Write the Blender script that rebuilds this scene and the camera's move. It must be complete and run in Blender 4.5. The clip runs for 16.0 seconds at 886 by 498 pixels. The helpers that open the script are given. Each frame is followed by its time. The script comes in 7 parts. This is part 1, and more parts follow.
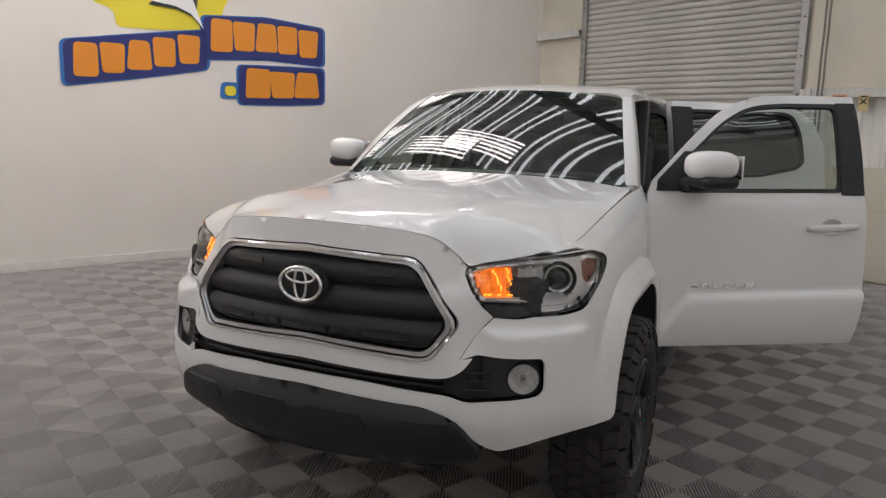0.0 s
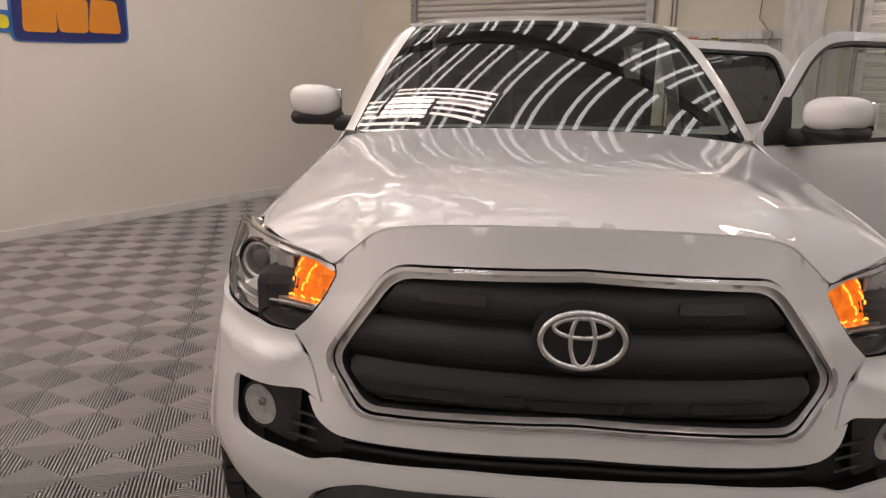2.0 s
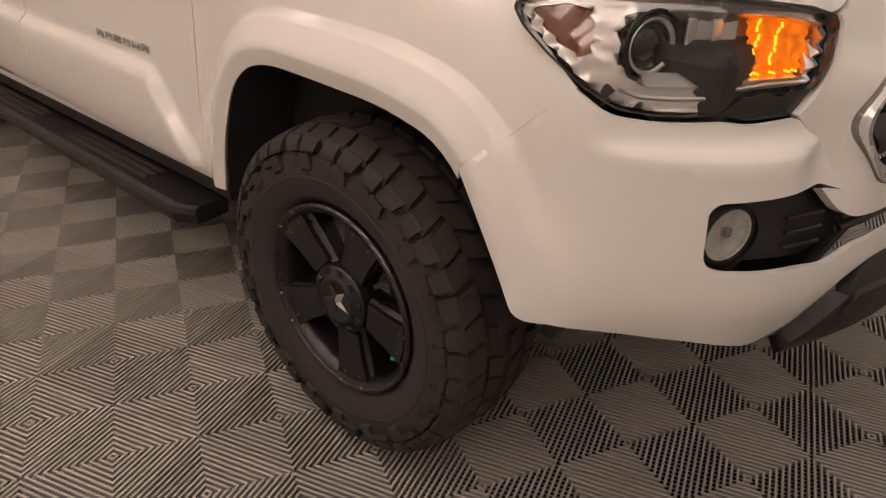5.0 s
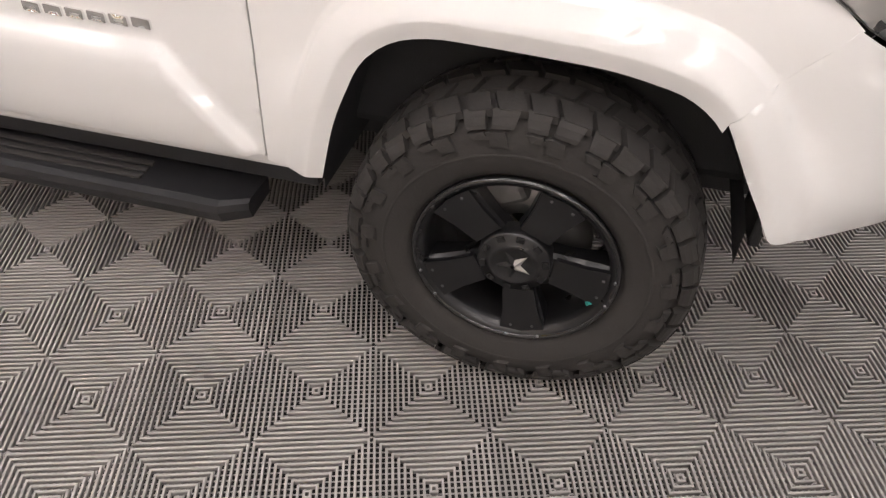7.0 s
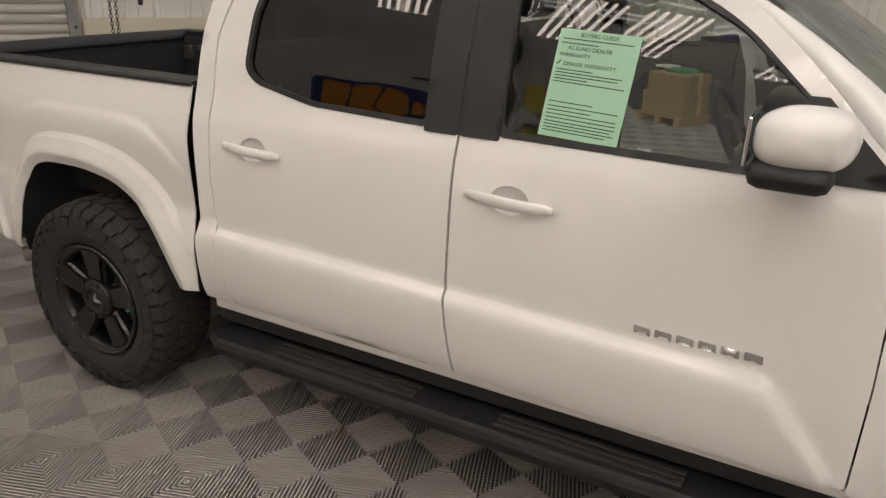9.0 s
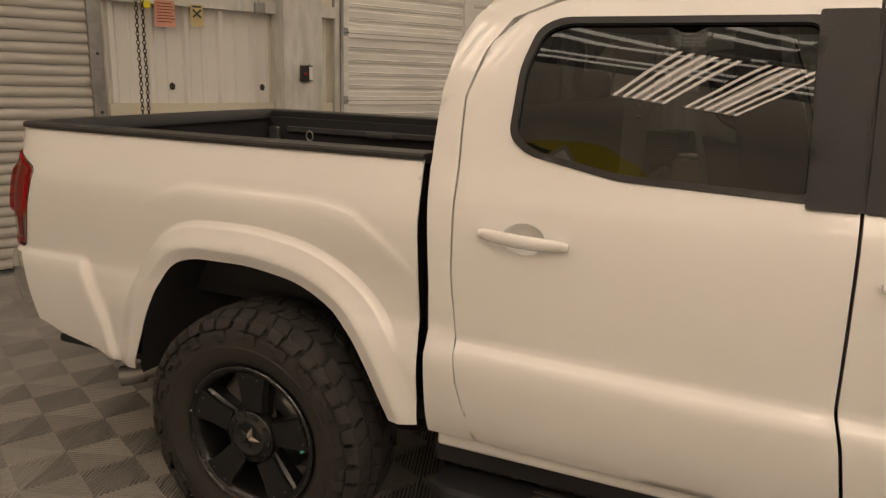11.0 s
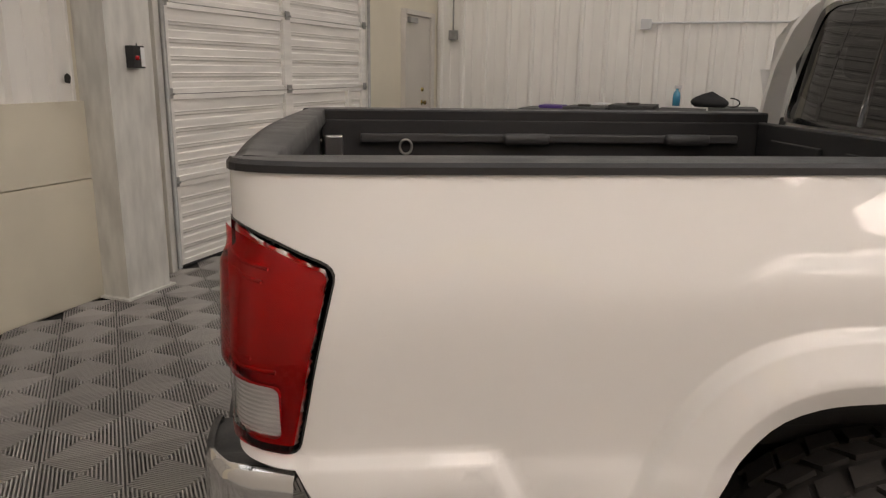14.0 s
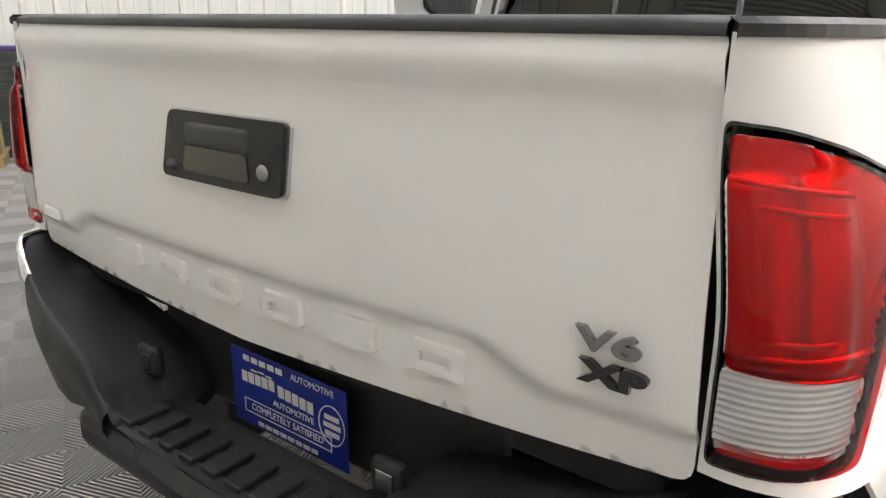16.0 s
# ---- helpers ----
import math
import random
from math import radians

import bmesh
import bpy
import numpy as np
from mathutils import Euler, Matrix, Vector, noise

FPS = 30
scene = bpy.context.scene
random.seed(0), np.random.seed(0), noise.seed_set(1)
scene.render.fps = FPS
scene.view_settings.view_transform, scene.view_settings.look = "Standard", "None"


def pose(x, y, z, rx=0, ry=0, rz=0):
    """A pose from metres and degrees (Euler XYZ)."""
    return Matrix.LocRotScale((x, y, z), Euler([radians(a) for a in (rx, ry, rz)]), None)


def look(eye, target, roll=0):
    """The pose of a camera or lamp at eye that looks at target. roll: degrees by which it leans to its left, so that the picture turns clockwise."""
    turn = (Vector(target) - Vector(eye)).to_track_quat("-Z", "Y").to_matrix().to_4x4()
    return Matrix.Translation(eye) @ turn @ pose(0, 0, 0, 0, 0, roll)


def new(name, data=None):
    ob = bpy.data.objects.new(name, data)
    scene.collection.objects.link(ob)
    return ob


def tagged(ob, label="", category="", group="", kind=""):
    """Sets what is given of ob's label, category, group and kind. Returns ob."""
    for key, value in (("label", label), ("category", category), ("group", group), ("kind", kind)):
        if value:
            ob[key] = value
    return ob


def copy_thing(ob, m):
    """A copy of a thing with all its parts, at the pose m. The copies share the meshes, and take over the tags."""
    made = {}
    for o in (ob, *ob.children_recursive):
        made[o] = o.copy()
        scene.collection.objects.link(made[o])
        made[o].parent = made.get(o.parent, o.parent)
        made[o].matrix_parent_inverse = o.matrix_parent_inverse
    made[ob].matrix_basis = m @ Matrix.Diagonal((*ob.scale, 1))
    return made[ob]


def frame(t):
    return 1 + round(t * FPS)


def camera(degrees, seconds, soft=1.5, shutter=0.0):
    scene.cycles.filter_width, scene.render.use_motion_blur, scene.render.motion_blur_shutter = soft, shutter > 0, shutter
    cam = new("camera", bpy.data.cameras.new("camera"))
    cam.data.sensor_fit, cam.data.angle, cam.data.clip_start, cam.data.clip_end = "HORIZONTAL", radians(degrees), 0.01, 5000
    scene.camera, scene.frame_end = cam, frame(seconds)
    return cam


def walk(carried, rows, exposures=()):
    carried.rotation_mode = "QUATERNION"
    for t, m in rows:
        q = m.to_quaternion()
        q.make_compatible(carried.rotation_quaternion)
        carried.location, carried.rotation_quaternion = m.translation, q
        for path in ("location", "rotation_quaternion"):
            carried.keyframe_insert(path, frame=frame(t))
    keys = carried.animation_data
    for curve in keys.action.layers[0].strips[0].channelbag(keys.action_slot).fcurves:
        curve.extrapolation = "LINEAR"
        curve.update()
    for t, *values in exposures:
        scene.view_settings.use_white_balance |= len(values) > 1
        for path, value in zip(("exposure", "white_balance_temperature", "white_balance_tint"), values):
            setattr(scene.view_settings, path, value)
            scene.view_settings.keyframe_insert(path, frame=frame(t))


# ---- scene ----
cam = camera(62.93, 16.0, soft=1.3)
PATH = [
    (0, (1.33, -2.782, 1.492), (0.508, -0.988, 1.165), 1.5),
    (0.5, (0.975, -2.687, 1.489), (0.237, -0.859, 1.15), 1.6),
    (1, (0.603, -2.54, 1.48), (0.025, -0.658, 1.129), 1.5),
    (1.5, (0.209, -2.364, 1.466), (-0.146, -0.433, 1.086), 1.4),
    (2, (-0.161, -2.21, 1.46), (-0.311, -0.268, 1.003), 1.2),
    (2.5, (-0.5, -2.047, 1.442), (-0.416, -0.138, 0.851), 1.5),
    (3, (-0.809, -1.874, 1.442), (-0.558, 0.003, 0.8), 1.4),
    (3.5, (-1.097, -1.717, 1.431), (-0.651, 0.12, 0.776), 1.0),
    (4, (-1.344, -1.472, 1.391), (-0.649, 0.279, 0.72), 0.8),
    (4.5, (-1.588, -1.236, 1.342), (-0.561, 0.269, 0.516), 0.8),
    (4.7, (-1.677, -1.188, 1.291), (-0.515, 0.183, 0.412), 1.1),
    (6.8, (-2.068, -0.241, 1.445), (-0.63, 0.139, 0.108), 1.3),
    (7, (-2.079, -0.141, 1.491), (-0.645, 0.231, 0.147), 1.2),
    (7.5, (-2.2, 0.098, 1.568), (-0.706, 0.499, 0.3), 1.1),
    (8, (-2.362, 0.326, 1.626), (-0.779, 0.941, 0.57), 1.6),
    (8.5, (-2.504, 0.539, 1.624), (-0.879, 1.329, 0.768), 1.5),
    (9, (-2.558, 0.779, 1.666), (-0.916, 1.663, 0.943), 1.5),
    (9.5, (-2.621, 0.958, 1.663), (-0.93, 1.889, 1.141), 1.7),
    (10, (-2.667, 1.222, 1.644), (-0.957, 2.14, 1.158), 1.8),
    (10.2, (-2.649, 1.339, 1.612), (-0.938, 2.257, 1.132), 1.9),
    (12.3, (-2.307, 2.943, 1.429), (-0.393, 3.265, 0.945), 1.0),
    (12.5, (-2.273, 3.085, 1.429), (-0.351, 3.354, 0.946), 1.0),
    (13, (-2.199, 3.433, 1.442), (-0.263, 3.561, 0.959), 1.0),
    (13.5, (-2.021, 3.812, 1.437), (-0.081, 3.764, 0.953), 1.0),
    (14, (-1.827, 4.158, 1.42), (0.102, 3.953, 0.937), 0.9),
    (14.5, (-1.627, 4.452, 1.364), (0.25, 3.956, 0.883), 0.8),
    (15, (-1.319, 4.69, 1.303), (0.393, 3.777, 0.817), 0.7),
    (15.5, (-1.103, 4.908, 1.282), (0.42, 3.731, 0.738), 0.5),
    (16, (-0.887, 5.031, 1.278), (0.276, 3.518, 0.679), 0.5),
]
EXPOSURES = [
    (0.0, -0.06, 6600, 15), (1.5, -0.12, 7200, 20), (2.5, -0.14, 7600, 24), (4.0, -0.29, 8600, 24), (4.7, -0.28, 8800, 26), (5.8, 0.16, 7800, 23), (7.0, 0.54, 6800, 17), (7.6, 0.30, 6600, 14), (8.0, 0.04, 6600, 13), (8.5, -0.10, 7900, 18),
    (9.0, -0.12, 7300, 14), (9.5, -0.24, 8800, 17), (10.0, -0.34, 9400, 18), (13.0, -0.10, 9300, 20), (13.5, -0.05, 9300, 21), (13.9, -0.02, 7800, 18), (14.5, 0.0, 6800, 14), (15.0, 0.20, 6900, 14), (15.5, 0.80, 6600, 12), (16.0, 1.18, 6600, 10)]
walk(cam, [(t, look(eye, target, roll)) for t, eye, target, roll in PATH], EXPOSURES)

# ---- world: a closed hall, so only a faint sky beyond it ----
world = bpy.data.worlds.new("world")
scene.world = world
world.use_nodes = True
world.node_tree.nodes["Background"].inputs[0].default_value = (0.55, 0.6, 0.65, 1)
world.node_tree.nodes["Background"].inputs[1].default_value = 0.05
TUBE_LIGHT = 7.6                      # fluorescent tubes of the ceiling fixtures
DECK_GLOW = 2.9                       # glow given to the deck's ribs in place of light falling on them

# ---- materials ----
def node_material(name, colour, rough=0.5, metal=0.0, spots=0.0, scale=6.0, grain=0.0, grain_scale=200.0, coat=0.0, per_object=0.0, streak=None):
    """Principled surface with stains (large noise) and grain (fine bump)."""
    m = bpy.data.materials.new(name)
    m.use_nodes = True
    nt = m.node_tree
    b = nt.nodes["Principled BSDF"]
    b.inputs["Base Color"].default_value = (*colour, 1)
    b.inputs["Roughness"].default_value = rough
    b.inputs["Metallic"].default_value = metal
    b.inputs["Coat Weight"].default_value = coat
    b.inputs["Coat Roughness"].default_value = 0.03
    tc = nt.nodes.new("ShaderNodeTexCoord")
    src = tc.outputs["Object"]
    if streak:
        mp = nt.nodes.new("ShaderNodeMapping")
        mp.inputs["Scale"].default_value = streak
        nt.links.new(src, mp.inputs[0])
        src = mp.outputs[0]
    last = None
    if spots or per_object:
        rgb = nt.nodes.new("ShaderNodeRGB")
        rgb.outputs[0].default_value = (*colour, 1)
        last = rgb.outputs[0]
    if spots:
        n = nt.nodes.new("ShaderNodeTexNoise")
        n.inputs["Scale"].default_value = scale
        n.inputs["Detail"].default_value = 6
        nt.links.new(src, n.inputs[0])
        r = nt.nodes.new("ShaderNodeMapRange")
        r.inputs[1].default_value, r.inputs[2].default_value = 0.3, 0.7
        r.inputs[3].default_value, r.inputs[4].default_value = 1 - spots, 1 + spots * 0.35
        nt.links.new(n.outputs[0], r.inputs[0])
        mx = nt.nodes.new("ShaderNodeMix")
        mx.data_type, mx.blend_type = "RGBA", "MULTIPLY"
        mx.inputs[0].default_value = 1
        nt.links.new(last, mx.inputs[6])
        nt.links.new(r.outputs[0], mx.inputs[7])
        last = mx.outputs[2]
        r2 = nt.nodes.new("ShaderNodeMapRange")
        r2.inputs[1].default_value, r2.inputs[2].default_value = 0.3, 0.7
        r2.inputs[3].default_value, r2.inputs[4].default_value = max(0.02, rough - 0.08), min(1, rough + 0.08)
        nt.links.new(n.outputs[0], r2.inputs[0])
        nt.links.new(r2.outputs[0], b.inputs["Roughness"])
    if per_object:
        oi = nt.nodes.new("ShaderNodeObjectInfo")
        r = nt.nodes.new("ShaderNodeMapRange")
        r.inputs[3].default_value, r.inputs[4].default_value = 1 - per_object, 1 + per_object
        nt.links.new(oi.outputs["Random"], r.inputs[0])
        mx = nt.nodes.new("ShaderNodeMix")
        mx.data_type, mx.blend_type = "RGBA", "MULTIPLY"
        mx.inputs[0].default_value = 1
        nt.links.new(last, mx.inputs[6])
        nt.links.new(r.outputs[0], mx.inputs[7])
        last = mx.outputs[2]
    if last:
        nt.links.new(last, b.inputs["Base Color"])
    if grain:
        n = nt.nodes.new("ShaderNodeTexNoise")
        n.inputs["Scale"].default_value = grain_scale
        n.inputs["Detail"].default_value = 3
        nt.links.new(tc.outputs["Object"], n.inputs[0])
        bp = nt.nodes.new("ShaderNodeBump")
        bp.inputs["Strength"].default_value = grain
        bp.inputs["Distance"].default_value = 0.002
        nt.links.new(n.outputs[0], bp.inputs["Height"])
        nt.links.new(bp.outputs[0], b.inputs["Normal"])
    return m


def glass_material(name, tint, gloss_rough=0.0, ior=1.5):
    """A thin pane: tinted see-through, mirror gloss by Fresnel."""
    m = bpy.data.materials.new(name)
    m.use_nodes = True
    nt = m.node_tree
    nt.nodes.remove(nt.nodes["Principled BSDF"])
    out = nt.nodes["Material Output"]
    tr = nt.nodes.new("ShaderNodeBsdfTransparent")
    tr.inputs[0].default_value = (*tint, 1)
    gl = nt.nodes.new("ShaderNodeBsdfGlossy")
    gl.inputs["Roughness"].default_value = gloss_rough
    r0 = ((ior - 1) / (ior + 1)) ** 2
    lw = nt.nodes.new("ShaderNodeLayerWeight")
    lw.inputs[0].default_value = 0.5
    pw = nt.nodes.new("ShaderNodeMath")
    pw.operation = "POWER"
    pw.inputs[1].default_value = 4.5
    fr = nt.nodes.new("ShaderNodeMath")
    fr.operation = "MULTIPLY_ADD"
    fr.inputs[1].default_value, fr.inputs[2].default_value = 1 - r0, r0
    nt.links.new(lw.outputs["Facing"], pw.inputs[0])
    nt.links.new(pw.outputs[0], fr.inputs[0])
    mx = nt.nodes.new("ShaderNodeMixShader")
    nt.links.new(fr.outputs[0], mx.inputs[0])
    nt.links.new(tr.outputs[0], mx.inputs[1])
    nt.links.new(gl.outputs[0], mx.inputs[2])
    nt.links.new(mx.outputs[0], out.inputs[0])
    return m


def glow_material(name, colour, strength, facets=0.0):
    """A lit surface; facets: cells per metre of a moulded lens, which glow unevenly."""
    m = bpy.data.materials.new(name)
    m.use_nodes = True
    nt = m.node_tree
    b = nt.nodes["Principled BSDF"]
    if facets:
        tc = nt.nodes.new("ShaderNodeTexCoord")
        vo = nt.nodes.new("ShaderNodeTexVoronoi")
        vo.inputs["Scale"].default_value = facets
        r = nt.nodes.new("ShaderNodeMapRange")
        r.inputs[2].default_value, r.inputs[3].default_value, r.inputs[4].default_value = 0.7, strength * 1.5, strength * 0.55
        nt.links.new(tc.outputs["Object"], vo.inputs[0])
        nt.links.new(vo.outputs["Distance"], r.inputs[0])
        nt.links.new(r.outputs[0], b.inputs["Emission Strength"])
    b.inputs["Base Color"].default_value = (*colour, 1)
    b.inputs["Emission Color"].default_value = (*colour, 1)
    b.inputs["Emission Strength"].default_value = strength
    return m


def fade_material(name, low, high, z0, z1):
    """Painted colour that fades from low to high with the object's height."""
    m = bpy.data.materials.new(name)
    m.use_nodes = True
    nt = m.node_tree
    b = nt.nodes["Principled BSDF"]
    b.inputs["Roughness"].default_value = 0.4
    tc = nt.nodes.new("ShaderNodeTexCoord")
    sp = nt.nodes.new("ShaderNodeSeparateXYZ")
    r = nt.nodes.new("ShaderNodeMapRange")
    r.inputs[1].default_value, r.inputs[2].default_value = z0, z1
    mx = nt.nodes.new("ShaderNodeMix")
    mx.data_type = "RGBA"
    mx.inputs[6].default_value = (*low, 1)
    mx.inputs[7].default_value = (*high, 1)
    nt.links.new(tc.outputs["Object"], sp.inputs[0])
    nt.links.new(sp.outputs[2], r.inputs[0])
    nt.links.new(r.outputs[0], mx.inputs[0])
    nt.links.new(mx.outputs[2], b.inputs["Base Color"])
    return m


PAINT = node_material("white_car_paint", (0.78, 0.775, 0.76), 0.5, coat=1.0)
PAINT.node_tree.nodes["Principled BSDF"].inputs["Specular IOR Level"].default_value = 0.2
PAINT.node_tree.nodes["Principled BSDF"].inputs["Coat Roughness"].default_value = 0.006
BLACK = node_material("black_plastic", (0.016, 0.016, 0.018), 0.5, spots=0.15, scale=12, grain=0.25, grain_scale=500)
GLOSSBLACK = node_material("gloss_black", (0.012, 0.012, 0.013), 0.12, coat=0.6)
LINER = node_material("black_liner", (0.021, 0.021, 0.023), 0.65, spots=0.2, scale=9, grain=0.5, grain_scale=260)
RUBBER = node_material("tyre_rubber", (0.034, 0.031, 0.029), 0.82, spots=0.25, scale=14, grain=0.4, grain_scale=150)
RIM = node_material("satin_black_rim", (0.010, 0.010, 0.011), 0.34, coat=0.2, spots=0.1, scale=20)
RIMPLATE = node_material("worn_black_rim_face", (0.009, 0.009, 0.010), 0.38, coat=0.1, spots=0.15, scale=20)
RIMBOLT = node_material("dark_bolt", (0.16, 0.16, 0.165), 0.35, 0.9)
CHROME = node_material("chrome", (0.82, 0.82, 0.82), 0.07, 1.0)
BADGEGREY = node_material("dark_chrome_badge", (0.36, 0.36, 0.37), 0.2, 1.0)
SILVER = node_material("brushed_silver", (0.6, 0.6, 0.6), 0.28, 1.0)
GREYTRIM = node_material("dark_grey_trim", (0.05, 0.05, 0.052), 0.5, spots=0.1, scale=8, grain=0.3)
SEATCLOTH = node_material("grey_seat_cloth", (0.07, 0.07, 0.073), 0.9, spots=0.15, scale=15, grain=0.6, grain_scale=400)
HEADLINER = node_material("pale_headliner", (0.42, 0.41, 0.38), 0.9, grain=0.3)
WINDSHIELD = glass_material("windshield_glass", (0.50, 0.58, 0.53), 0.01, 2.35)
SIDEGLASS = glass_material("clear_side_glass", (0.50, 0.55, 0.51), 0.0, 1.75)
PRIVACY = glass_material("privacy_glass", (0.07, 0.075, 0.075), 0.0, 1.7)
LENS = glass_material("clear_lamp_lens", (0.86, 0.86, 0.86), 0.0, 1.45)
REDLENS = node_material("red_lamp_lens", (0.60, 0.004, 0.010), 0.1, coat=1.0, spots=0.25, scale=9)
REDGLASS = glass_material("red_lens_glass", (0.74, 0.001, 0.005), 0.01, 1.5)
AMBER = glow_material("lit_amber_turn_signal", (1.0, 0.22, 0.008), 0.85, 55)
AMBERHOT = glow_material("amber_bulb_glow", (1.0, 0.36, 0.04), 3.0)
AMBERDULL = node_material("unlit_amber_reflector", (0.20, 0.045, 0.012), 0.2, coat=1.0)
CLEARLAMP = node_material("clear_ribbed_lamp", (0.74, 0.74, 0.74), 0.15, 0.4, spots=0.1, scale=30, coat=0.6)
REFLECTOR = node_material("lamp_reflector", (0.55, 0.55, 0.56), 0.22, 1.0)
SMOKE = node_material("smoked_lamp_bowl", (0.30, 0.29, 0.285), 0.35, 0.4)
FOGBOWL = node_material("pale_fog_bowl", (0.62, 0.62, 0.60), 0.35, spots=0.25, scale=60, coat=0.5)
BEZEL = node_material("lamp_chrome", (0.82, 0.81, 0.81), 0.30, 1.0)
BLUEPLATE = node_material("blue_dealer_plate", (0.012, 0.03, 0.30), 0.35, coat=0.4)
WHITEPRINT = node_material("white_print", (0.8, 0.8, 0.8), 0.5)
BLACKPRINT = node_material("black_print", (0.03, 0.045, 0.035), 0.6)
GREENPAPER = node_material("pale_green_paper", (0.36, 0.62, 0.45), 0.75, spots=0.04, scale=4)
WALLPAINT = node_material("smooth_wall_paint", (0.77, 0.725, 0.665), 0.55, spots=0.05, scale=0.9, grain=0.15, grain_scale=60)
CREAM = node_material("cream_wall_panel", (0.71, 0.66, 0.54), 0.5, spots=0.10, scale=1.6, grain=0.15, grain_scale=70)
METALWALL = node_material("painted_ribbed_metal", (0.83, 0.81, 0.77), 0.45, spots=0.06, scale=2.5, streak=(3, 3, 0.6), grain=0.1, grain_scale=40)
ROLLDOOR = node_material("grey_roller_curtain", (0.53, 0.505, 0.465), 0.4, spots=0.14, scale=3.0, streak=(0.6, 0.6, 8))
SECTDOOR = node_material("white_sectional_door", (0.84, 0.82, 0.78), 0.42, spots=0.16, scale=3.0, streak=(0.7, 0.7, 6))
STEEL = node_material("grey_painted_steel", (0.68, 0.67, 0.63), 0.45, spots=0.2, scale=5, streak=(3, 3, 0.8), grain=0.1)
GALV = node_material("galvanised_steel", (0.38, 0.38, 0.37), 0.42, 0.7, spots=0.25, scale=12)
DARKSTEEL = node_material("dark_steel", (0.06, 0.055, 0.05), 0.5, 0.5, spots=0.2, scale=30)
DOORPAINT = node_material("beige_steel_door", (0.60, 0.57, 0.52), 0.42, spots=0.07, scale=2)
BASEWHITE = node_material("white_baseboard", (0.72, 0.70, 0.66), 0.45, spots=0.12, scale=5)
TILE = node_material("grey_floor_tile", (0.415, 0.394, 0.374), 0.8, spots=0.16, scale=1.3, per_object=0.10, grain=0.2, grain_scale=180)
TILE.node_tree.nodes["Principled BSDF"].inputs["Specular IOR Level"].default_value = 0.08
# slab coloured near black: shade of the tile gaps put into its colour
GAPDARK = node_material("gap_shade_slab", (0.02, 0.019, 0.018), 0.9, spots=0.3, scale=5)
DECKPAN = node_material("grey_roof_pan", (0.42, 0.43, 0.43), 0.45, spots=0.1, scale=2)
PURLIN = node_material("dark_roof_beam", (0.10, 0.10, 0.10), 0.5, spots=0.1)
TUBE = glow_material("fluorescent_tube", (1.0, 0.945, 0.92), TUBE_LIGHT)
GLOWRIB = glow_material("rooflight_strip", (0.90, 0.96, 1.0), DECK_GLOW)
FIXTURE = node_material("white_fixture_body", (0.7, 0.7, 0.68), 0.4)
CARTON = node_material("brown_carton", (0.42, 0.28, 0.14), 0.8, spots=0.15, scale=6, grain=0.2)
BAGCLOTH = node_material("black_bag_cloth", (0.014, 0.014, 0.016), 0.85, spots=0.2, scale=12, grain=0.6)
STACKTILE = node_material("stacked_dark_tiles", (0.065, 0.067, 0.066), 0.6, spots=0.25, scale=8, per_object=0.2)
PINK = node_material("pink_paper", (0.72, 0.33, 0.24), 0.7, spots=0.05)
YELLOW = node_material("yellow_paint", (0.78, 0.66, 0.04), 0.45, spots=0.06, scale=2)
YSIGN = node_material("yellow_notice_paper", (0.62, 0.50, 0.26), 0.7)
SIGNBLUE = node_material("blue_wall_paint", (0.03, 0.16, 0.45), 0.4, spots=0.12, scale=4)
SIGNNAVY = node_material("navy_wall_paint", (0.02, 0.03, 0.16), 0.4)
SIGNFIRE = fade_material("red_to_yellow_wall_paint", (0.88, 0.62, 0.03), (0.66, 0.045, 0.02), -0.13, 0.11)
LIQUID = node_material("blue_cleaner", (0.04, 0.25, 0.40), 0.15, coat=0.5)
PALEPLASTIC = node_material("pale_plastic", (0.6, 0.6, 0.6), 0.35)
PURPLE = node_material("purple_folder", (0.10, 0.05, 0.25), 0.5)
GREENBAND = node_material("green_strap", (0.03, 0.30, 0.12), 0.5)
BRASS = node_material("brass_knob", (0.45, 0.33, 0.12), 0.25, 1.0)
BRAKE = node_material("raw_brake_steel", (0.35, 0.34, 0.33), 0.4, 0.9, spots=0.2, scale=30)
TEAL = node_material("teal_valve_tag", (0.03, 0.35, 0.30), 0.4)
MIRRORGLASS = node_material("mirror_glass", (0.8, 0.8, 0.82), 0.02, 1.0)

# ---- mesh tools ----
from mathutils.geometry import delaunay_2d_cdt


def smooth_step(t):
    t = np.clip(t, 0, 1)
    return t * t * (3 - 2 * t)


